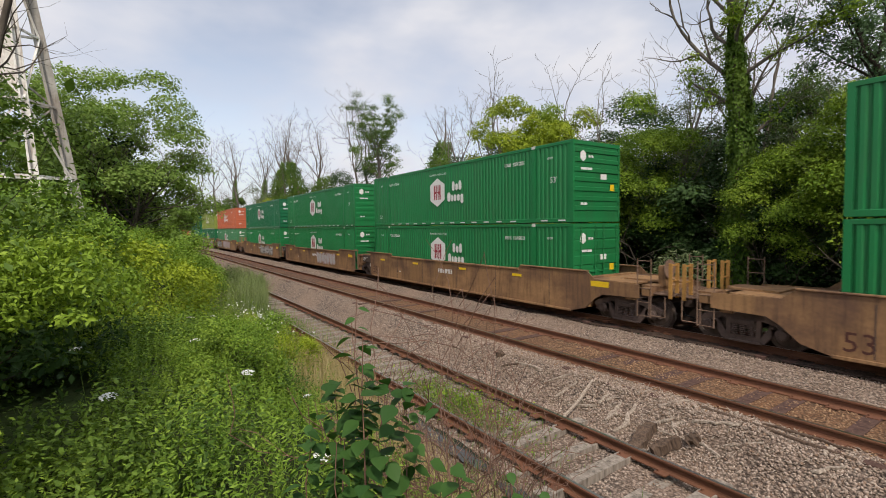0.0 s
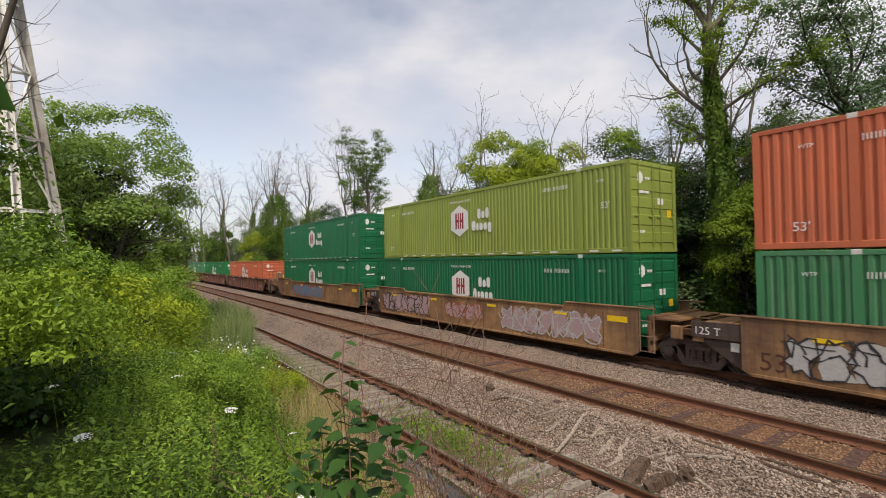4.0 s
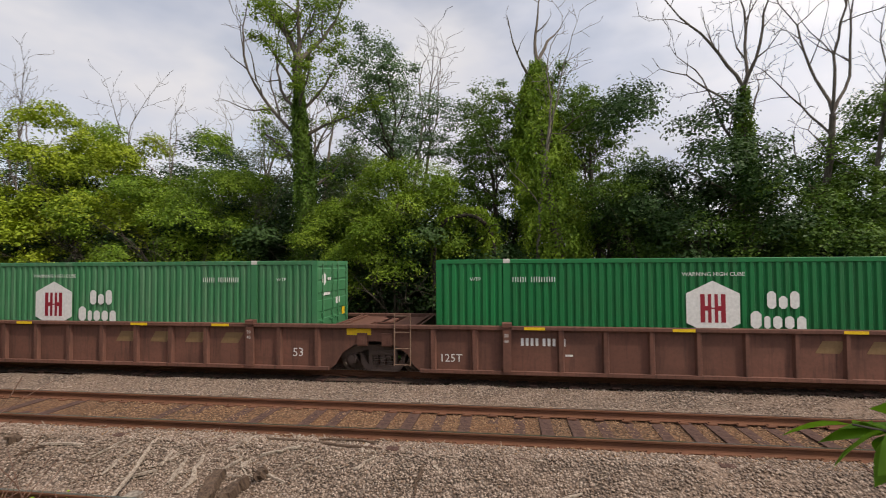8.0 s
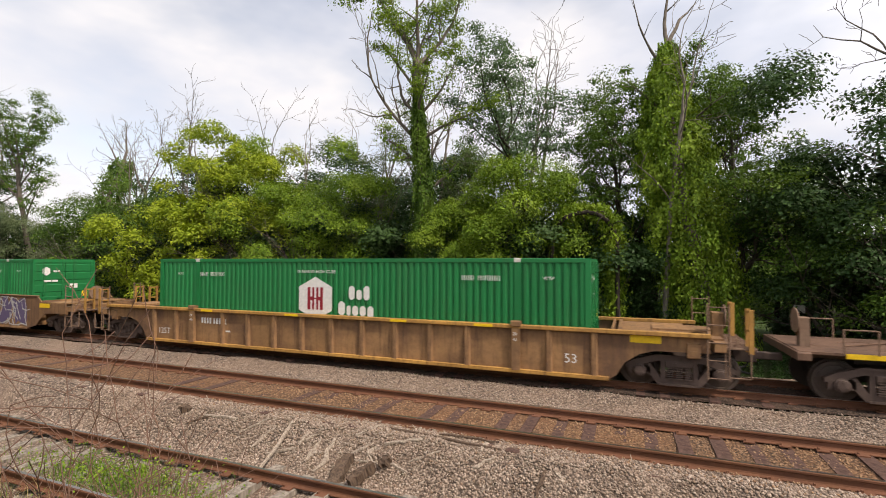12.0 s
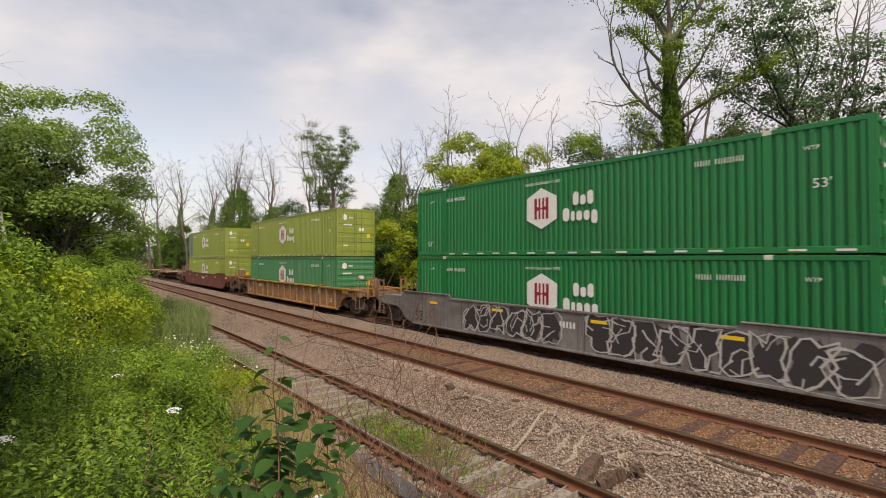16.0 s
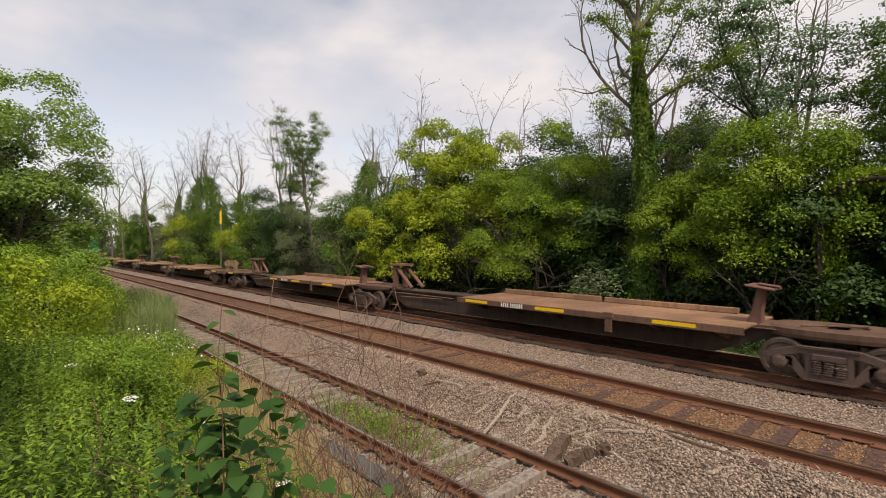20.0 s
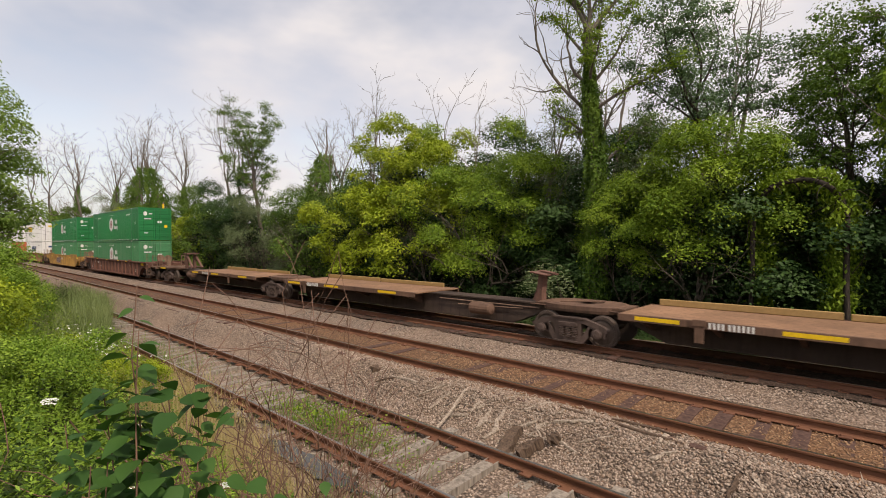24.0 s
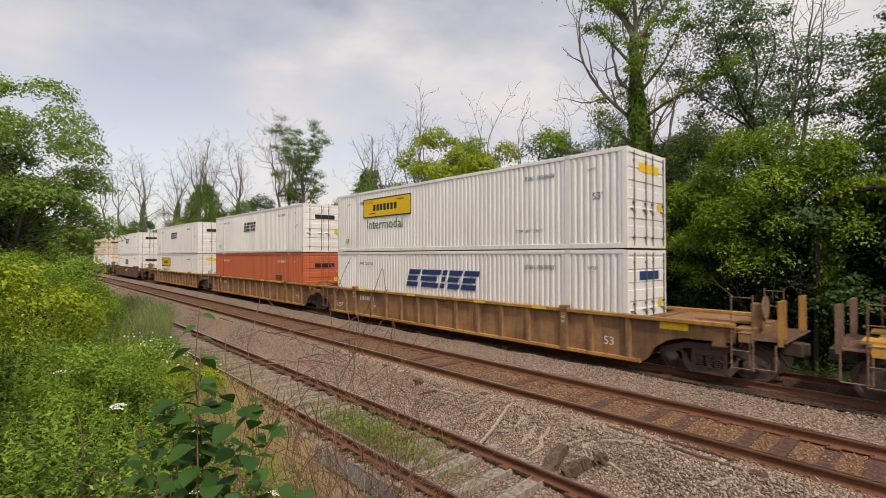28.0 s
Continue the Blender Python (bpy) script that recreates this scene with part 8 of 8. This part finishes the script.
    me = soup("branch", [rod((-0.45, -1.0, 1.0), (-0.62, -0.75, 3.3), 0.022, 0.014, 6), rod((-0.62, -0.75, 3.3), (-0.80, -0.30, 3.95), 0.014, 0.007, 6), rod((-0.80, -0.30, 3.95), (-1.06, -0.24, 3.60), 0.006, 0.004, 6), rod((-1.06, -0.24, 3.60), (-1.08, -0.37, 3.40), 0.004, 0.003, 6), rod((-1.08, -0.37, 3.40), (-1.06, -0.45, 3.43), 0.003, 0.002, 6)])
    me.materials.append(BARK)
    part("twig", me, ob)
    big = oval_leaf("large leaf", 0.125, 0.078, LEAF_KNOT, 0.12)
    for x, y, z, yaw, dip in ((-1.06, -0.44, 3.415, 95, 74), (-1.08, -0.385, 3.385, 80, 72), (-1.08, -0.375, 3.385, 84, 34), (-1.04, -0.485, 3.50, 100, 38)):
        part("leaf", big, ob, Matrix.Translation((x, y, z)) @ pose(0, 0, 0, 0, 0, yaw) @ pose(0, 0, 0, 0, dip, 0) @ pose(0, 0, 0, -62, 0, 0))


def bank_sapling():
    """A half-bare sapling on the bank, forked low."""
    r = np.random.default_rng(17)
    segs, tips = [], []
    base = np.array([-3.7, -0.9, float(ground_z(-3.7, -0.9)) - 0.2])
    line = [base, np.array([-3.60, -0.86, 2.4]), np.array([-3.58, -0.84, 2.95]), np.array([-3.57, -0.80, 3.45])]
    for a, b in zip(line, line[1:]):
        segs.append((a, b, 0.040, 0.034))
    for pts in ([(-3.57, -0.80, 3.45), (-3.60, -0.86, 4.0), (-3.63, -0.90, 4.56), (-3.66, -0.95, 5.1)],
                [(-3.57, -0.80, 3.45), (-3.53, -0.72, 3.9), (-3.45, -0.56, 4.56), (-3.38, -0.45, 5.0)]):
        for i, (a, b) in enumerate(zip(pts, pts[1:])):
            w = 0.022 - 0.004 * i
            segs.append((a, b, w, w * 0.85))
            for k in range(3):
                d = r.normal(0, 1, 3) * [1, 1, 0.5] + [0, 0.2, 0.5]
                limb(r, b, d / np.linalg.norm(d), r.uniform(0.35, 0.85), 0.006, segs, tips, 1, 1, 0.2, 0.25, 4)
    ob = thing("sapling", "half-bare forked sapling on the bank", "sapling")
    part("stem", tube_mesh("stem", segs, BARK, 6), ob)
    C = np.array([-4.1, -1.15, 3.0]) + r.normal(0, 1, (3000, 3)) * [0.55, 0.36, 0.30]
    L = 0.055 * r.uniform(0.7, 1.3, len(C))
    part("leaves", leaf_mesh("leaves", LEAF_MID, [leaf_array(C, L, L * 0.5, r)]), ob)


def overhanging_bush():
    """A broad bush on the bank whose skirts hang over a dark hollow."""
    r = np.random.default_rng(23)
    segs, tips = [], []
    for i in range(7):
        x, y = -5.6 + r.normal(0, 0.6), -2.0 + r.normal(0, 0.5)
        limb(r, (x, y, float(ground_z(x, y)) - 0.2), (r.normal(0, 0.25), r.normal(0, 0.25), 1.0), r.uniform(1.6, 2.3), 0.03, segs, tips, 1, 2, 0.1, 0.15, 6)
    ob = thing("bush", "yellow green bush hanging over a dark hollow", "bush", "bushes on the bank")
    part("stem", tube_mesh("stem", segs, BARK_DARK, 5), ob)
    n = 900
    x, y = r.uniform(-8.6, -3.0, n), r.uniform(-3.9, 0.2, n)
    e = ((x + 5.8) / 2.7) ** 2 + ((y + 1.75) / 1.75) ** 2
    z = 2.35 + 0.55 * np.sqrt(np.clip(1 - e, 0, 1)) + r.uniform(-0.22, 0.12, n) + 0.13 * np.sin(3 * x) * np.sin(4 * y)
    z = z + 0.22 * np.clip((x + 4.9) / 0.8, 0, 1)
    T = np.column_stack([x, y, z])[e < 1.05]
    # a skirt close by, down to the weeds at one side
    k = 150
    U = np.column_stack([r.uniform(-4.4, -2.95, k), r.uniform(-1.75, -0.35, k), r.uniform(2.58, 2.95, k)])
    W = np.column_stack([r.uniform(-3.5, -2.9, 50), r.uniform(-1.35, -0.86, 50), r.uniform(1.35, 2.5, 50)])
    part("foliage", leaf_mesh("foliage", LEAF_BRIGHT, [tufts(r, T, 66, 0.21, 0.044, 0.6, 0.7, 0.5), tufts(r, np.concatenate([U, W]), 110, 0.17, 0.034, 0.6, 0.7, 0.5)]), ob)
    # dark leaves added below and behind: the hollow's shade given as leaf colour
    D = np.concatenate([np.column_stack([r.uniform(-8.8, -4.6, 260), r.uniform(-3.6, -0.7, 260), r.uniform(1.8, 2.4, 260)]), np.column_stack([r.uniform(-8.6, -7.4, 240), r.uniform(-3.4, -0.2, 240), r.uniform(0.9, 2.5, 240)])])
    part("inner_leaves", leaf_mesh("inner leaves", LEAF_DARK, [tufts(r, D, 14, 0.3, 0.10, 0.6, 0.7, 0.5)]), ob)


def chain_fence():
    """A torn piece of chain-link fence on a leaning post."""
    out = []
    a, w, h, k = np.array([-2.56, -1.02, 1.85]), np.array([0.02, 0.27, 0.0]), np.array([-0.14, 0.06, 0.66]), 13

    def at(u, v):
        s = 1 - 0.72 * v
        return a + w * (0.5 + (u - 0.5) * s) + h * v + np.array([0.05 * math.sin(5 * v + 3 * u), 0, 0])
    for i in range(-k, k):
        for j in range(2 * k):
            u, v = i / k + j / (2 * k), j / (2 * k)
            u2, v2 = u + 1 / (2 * k), v + 1 / (2 * k)
            if 0 <= u <= 1 and 0 <= u2 <= 1:
                out.append((at(u, v), at(u2, v2), 0.0022, 0.0022))
                out.append((at(1 - u, v), at(1 - u2, v2), 0.0022, 0.0022))
    ob = thing("chain_link_fence", "torn grey chain-link fence leaning in the weeds", "fence")
    part("mesh", tube_mesh("wire mesh", out, STEEL, 4), ob, None, "grey diamond wire mesh")
    me = soup("post", [rod((-2.64, -0.98, 1.0), (-2.74, -0.85, 2.52), 0.018, None, 8)])
    me.materials.append(STEEL)
    part("post", me, ob)


def tower():
    """A white painted lattice mast on the bank, rust showing through."""
    mat = rusty("flaking_white_paint_on_steel", (0.70, 0.68, 0.63), (0.30, 0.16, 0.08), 0.4, 0.7)
    # grey, rust-patched copy of the white paint: shade put into the colour
    shade = rusty("weathered_paint_greyed_as_shade", (0.33, 0.32, 0.29), (0.20, 0.13, 0.08), 0.4, 0.75)
    ob = thing("steel_mast", "white painted steel lattice mast with rust patches", "mast", m=pose(-22, -3.0, float(ground_z(-22, -3)) - 0.1))
    z0 = float(ground_z(-22, -3)) - 0.1

    def leg(name, p, q, w, m):
        p, q = Vector(p), Vector(q)
        d = (q - p)
        ring = [(-w, -w), (w, -w), (w, -w * 0.5), (-w * 0.5, -w * 0.5), (-w * 0.5, w), (-w, w)]
        v = [(p.x + a, p.y + b, p.z) for a, b in ring] + [(q.x + a, q.y + b, q.z) for a, b in ring]
        k = 6
        f = [(i, (i + 1) % k, k + (i + 1) % k, k + i) for i in range(k)] + [tuple(range(k))[::-1], tuple(range(k, 2 * k))]
        me = soup(name, [(v, f)])
        me.materials.append(m)
        part(name, me, ob)
    top = 14.5
    feet = ((0.5, 0.64), (-0.7, 1.95), (0.5, -2.1), (-0.7, -2.2))
    heads = ((0.4, -0.30), (-0.5, -0.15), (0.4, -1.45), (-0.5, -1.5))
    for (x, y), (a, b), w, m in zip(feet, heads, (0.12, 0.17, 0.07, 0.07), (mat, shade, mat, shade)):
        leg("leg", (x, y, 0), (a, b, top), w, m)

    def on(i, z):
        f = z / top
        return (feet[i][0] + (heads[i][0] - feet[i][0]) * f, feet[i][1] + (heads[i][1] - feet[i][1]) * f, z)
    for z in (2.2, 4.6, 7.2, 9.6, 12.0, 14.3):
        for a, b in ((0, 1), (0, 2), (1, 3), (2, 3)):
            me = soup("strut", [rod(on(a, z), on(b, z), 0.05, None, 4)])
            me.materials.append(mat)
            part("strut", me, ob)
    zs = (0.2, 2.2, 4.6, 7.2, 9.6, 12.0, 14.3)
    for i, (a, b) in enumerate(zip(zs, zs[1:])):
        for p, q in ((0, 2), (1, 3), (0, 1)):
            me = soup("brace", [rod(on(p if i % 2 else q, a), on(q if i % 2 else p, b), 0.045, None, 4)])
            me.materials.append(mat if p == 0 else shade)
            part("brace", me, ob)
    me = soup("panel", [box(0.30, 0.36, -1.75, 0.02, 7.7, 14.6)])
    me.materials.append(mat)
    part("panel", me, ob, None, "white sheet steel panel")
    me = soup("lamp_box", [box(-0.2, 0.25, -0.35, 0.1, 12.6, 13.3), box(-0.1, 0.1, -0.5, -0.35, 12.9, 13.0)])
    me.materials.append(BLACK_MARK)
    part("lamp_box", me, ob, pose(0.5, 0.75, 0.0), "dark signal box")


def debris():
    """Splintered tie wood and dry sticks on the ballast."""
    r = np.random.default_rng(12)

    def piece(name, label, a, b, w, h, mat, blunt=0.35):
        a, b = np.array(a, dtype=float), np.array(b, dtype=float)
        za, zb = float(top_z(*a)), float(top_z(*b))
        L = float(np.hypot(*(b - a)))
        k, v, f = 6, [], []
        for i in range(k + 1):
            t = i / k
            s = blunt + (1 - blunt) * math.sin(math.pi * (0.12 + 0.76 * t))
            dy = r.normal(0, w * (0.3 if blunt < 0.7 else 0.07))
            for c, e in ((-1, -1), (1, -1), (1.0, 1), (-0.8, 0.8)):
                v.append((L * t, dy + c * w * s * 0.5 + r.normal(0, w * 0.08), e * h * s * 0.5 + r.normal(0, h * 0.08)))
        for i in range(k):
            for j in range(4):
                f.append((4 * i + j, 4 * i + (j + 1) % 4, 4 * i + 4 + (j + 1) % 4, 4 * i + 4 + j))
        f += [(3, 2, 1, 0), (4 * k, 4 * k + 1, 4 * k + 2, 4 * k + 3)]
        me = soup(name, [(v, f)])
        me.materials.append(mat)
        yaw = math.degrees(math.atan2(b[1] - a[1], b[0] - a[0]))
        thing(name, label, "wood debris", "wood debris on the ballast", m=pose(a[0], a[1], za + h * 0.3, 0, -math.degrees(math.atan2(zb - za, L)), yaw), me=me)
    for a, b, w, h, mat, n in (((-6.16, 6.64), (-6.37, 8.0), 0.06, 0.04, DEADWOOD, "stick"), ((-5.85, 7.6), (-5.2, 8.15), 0.10, 0.05, DEADWOOD, "splinter"), ((-5.26, 7.13), (-5.25, 8.0), 0.09, 0.05, DEADWOOD, "splinter"),
                               ((-4.85, 7.8), (-4.5, 8.2), 0.09, 0.05, DEADWOOD, "splinter"), ((-4.4, 7.5), (-4.05, 8.2), 0.11, 0.07, DEADWOOD, "splinter"), ((-3.3, 8.15), (-2.2, 8.2), 0.05, 0.04, DARKWOOD, "stick"),
                               ((-4.3, 8.1), (-2.1, 7.95), 0.05, 0.04, DARKWOOD, "stick"), ((-8.85, 7.5), (-8.4, 7.7), 0.05, 0.04, DARKWOOD, "stick"), ((-7.4, 7.5), (-6.9, 7.9), 0.05, 0.03, DEADWOOD, "stick"), ((-6.9, 7.3), (-6.6, 7.8), 0.06, 0.04, DEADWOOD, "splinter"),
                               ((-5.6, 7.3), (-5.5, 7.75), 0.06, 0.04, DEADWOOD, "splinter"), ((-3.6, 7.5), (-3.1, 7.75), 0.05, 0.03, DEADWOOD, "splinter"), ((0.6, 7.3), (1.2, 7.45), 0.05, 0.03, DEADWOOD, "stick"), ((-1.4, 7.3), (-1.3, 7.8), 0.06, 0.04, DARKWOOD, "stick")):
        piece(n, "bleached splintered wood on the ballast" if mat is DEADWOOD else "dark weathered stick on the ballast", a, b, w, h, mat)
    piece("broken_tie", "dark broken end of a wooden tie", (-4.66, 6.75), (-4.74, 7.45), 0.22, 0.16, DARKWOOD, 0.85)
    piece("broken_tie", "dark broken chunk of a wooden tie", (-4.42, 6.9), (-4.2, 7.35), 0.14, 0.20, DARKWOOD, 0.8)
    piece("broken_tie", "small dark chunk of rotten wood", (-4.1, 7.35), (-3.95, 7.55), 0.16, 0.14, DARKWOOD)
    piece("broken_tie", "small dark chunk of rotten wood", (-9.3, 7.75), (-9.05, 7.7), 0.16, 0.14, DARKWOOD)
    for i in range(13):
        x, y, a, L = r.normal(-4.6, 1.7), r.uniform(7.1, 8.2), r.normal(0.5, 0.7), r.uniform(0.35, 0.95)
        b = (x + L * math.cos(a), min(8.3, y + L * 0.5 * math.sin(a)))
        piece("splinter", "bleached splintered wood on the ballast", (x, y), b, r.uniform(0.025, 0.065), r.uniform(0.02, 0.04), DEADWOOD, 0.5)
    # fine chips
    n = 900
    x, y = r.normal(-4.8, 2.2, n), np.clip(r.normal(7.8, 0.35, n), 6.7, 8.3)
    C = np.column_stack([x, y, top_z(x, y) + 0.006])
    stuff("wood_chips", "scattered pale wood chips and dry twigs", leaf_mesh("wood chips", DEADWOOD, [leaf_array(C, r.uniform(0.06, 0.26, n), 0.018, r, 3.0, 0.3)]), "wood debris")


def stones():
    """Loose ballast stones near the viewer."""
    r = np.random.default_rng(2)
    base = np.array([(1, 0, 0), (-1, 0, 0), (0, 1, 0), (0, -1, 0), (0, 0, 1), (0, 0, -1)], dtype=float)
    tri = np.array([(0, 2, 4), (2, 1, 4), (1, 3, 4), (3, 0, 4), (2, 0, 5), (1, 2, 5), (3, 1, 5), (0, 3, 5)])

    def heap(name, label, n, x, y, lift, mat, lo=0.014, hi=0.033):
        z = np.where((y > 7.55) & (y < 11.0), middle_z(x, y) + 0.004, ground_z(x, y) + lift)
        s = r.uniform(lo, hi, n)[:, None, None] * r.uniform(0.6, 1.3, (n, 1, 3))
        V = base[None] * s + r.normal(0, 0.005, (n, 6, 3))
        a = r.uniform(0, 2 * np.pi, n)
        c, q = np.cos(a)[:, None], np.sin(a)[:, None]
        V = np.stack([V[..., 0] * c - V[..., 1] * q, V[..., 0] * q + V[..., 1] * c, V[..., 2] * 0.8], -1)
        V += np.column_stack([x, y, z])[:, None]
        F = (np.arange(n) * 6)[:, None, None] + tri[None]
        me = fast_mesh(name, V.reshape(-1, 3), F.reshape(-1, 3))
        me.materials.append(mat)
        stuff(name, label, me, "gravel")
    n = 30000
    x = np.concatenate([r.uniform(-12, 13, n // 2), r.normal(-3, 5.5, n - n // 2)])
    y = 6.75 + r.random(n) ** 0.85 * 1.5
    heap("loose_gravel", "loose grey pink crushed stone between the tracks", n, x, y, 0.035, STONES)
    n = 14000
    heap("loose_gravel_main", "loose grey crushed stone beside the main track", n, r.uniform(-13, 13, n), r.uniform(10.75, 12.9, n), 0.035, STONES)
    n = 9000
    heap("rusty_gravel", "rust stained stones between the middle rails", n, r.uniform(-9, 13, n), r.uniform(8.0, 10.6, n), 0.066, STONES_RUST, 0.012, 0.03)
    n = 7000
    heap("siding_gravel", "grey stones between the siding rails", n, np.concatenate([r.uniform(-9, 2, n // 2), r.uniform(2, 14, n - n // 2)]), r.uniform(4.2, 6.8, n), 0.005, STONES, 0.014, 0.03)


def puddle():
    me = bpy.data.meshes.new("puddle")
    k = 40
    ring = [(13.2 + 1.9 * math.cos(2 * math.pi * i / k) * (1 + 0.12 * math.sin(5 * i)), 3.45 + 0.62 * math.sin(2 * math.pi * i / k) * (1 + 0.15 * math.cos(3 * i)), -0.70) for i in range(k)]
    me.from_pydata(ring, [], [tuple(range(k))])
    me.materials.append(WATER)
    for x0, y0, a, b in ((-6.9, 4.42, 1.5, 0.20), (-4.2, 4.30, 1.1, 0.16), (-10.2, 4.55, 0.9, 0.13)):
        ditch = bpy.data.meshes.new("puddle")
        ditch.from_pydata([(a * math.cos(2 * math.pi * i / k) * (1 + 0.14 * math.sin(4 * i + x0)), b * math.sin(2 * math.pi * i / k) * (1 + 0.25 * math.cos(3 * i + x0)), 0) for i in range(k)], [], [tuple(range(k))])
        ditch.materials.append(WATER)
        thing("puddle", "narrow dark puddle in the ditch beside the siding", "puddle", kind="structure", m=pose(x0, y0, -0.735), me=ditch)
    thing("puddle", "still rain puddle beside the siding reflecting the sky", "puddle", kind="structure", me=me)
    pole = soup("post", [rod((0, 0, -0.3), (0.15, 0, 3.3), 0.06, 0.05, 8)])
    pole.materials.append(BARK_PALE)
    p = thing("wooden_post", "leaning grey wooden post at the wood edge", "post", m=pose(5.6, 21.5, float(ground_z(5.6, 21.5))))
    part("post", pole, p)
    sign = soup("plate", [box(0.05, 0.40, -0.12, -0.10, 1.9, 2.2)])
    sign.materials.append(CAST_WHITE)
    part("sign_plate", sign, p, None, "small pale sign plate")
    mk = soup("marker", [rod((0, 0, -0.3), (0, 0, 8.6), 0.11, 0.08, 8)])
    mk.materials.append(BARK_PALE)
    q = thing("utility_pole", "grey wooden pole with a yellow marker", "pole", m=pose(-62.0, 19.5, float(ground_z(-62, 19.5))))
    part("pole", mk, q)
    mk2 = soup("yellow marker", [rod((0, -0.02, 6.8), (0, -0.02, 8.4), 0.13, 0.11, 8)])
    mk2.materials.append(YELLOW)
    part("marker", mk2, q, None, "yellow pole marker")


near_branches()
bank_sapling()
overhanging_bush()
chain_fence()
tower()
debris()
puddle()
stones()


def motions():
    """The train rolls past on the main track."""
    for ob, u, z in MOVERS:
        walk(ob, [(t, pose(u + travelled(t), TRACK_T, z - 0.06 if z == 0 else z - 0.06)) for t in TIMES])
    # the branch swings into view and stays
    for ob in SWAYING:
        walk(ob, [(0.0, pose(0.02, -0.22, 0.0)), (0.9, pose(0.02, -0.16, 0.0)), (1.4, pose(0, -0.04, 0)), (1.8, pose(0, 0, 0)), (3.0, pose(0, 0.01, 0.01)), (4.0, pose(0, 0, 0)), (28.0, pose(0, 0, 0))])


motions()
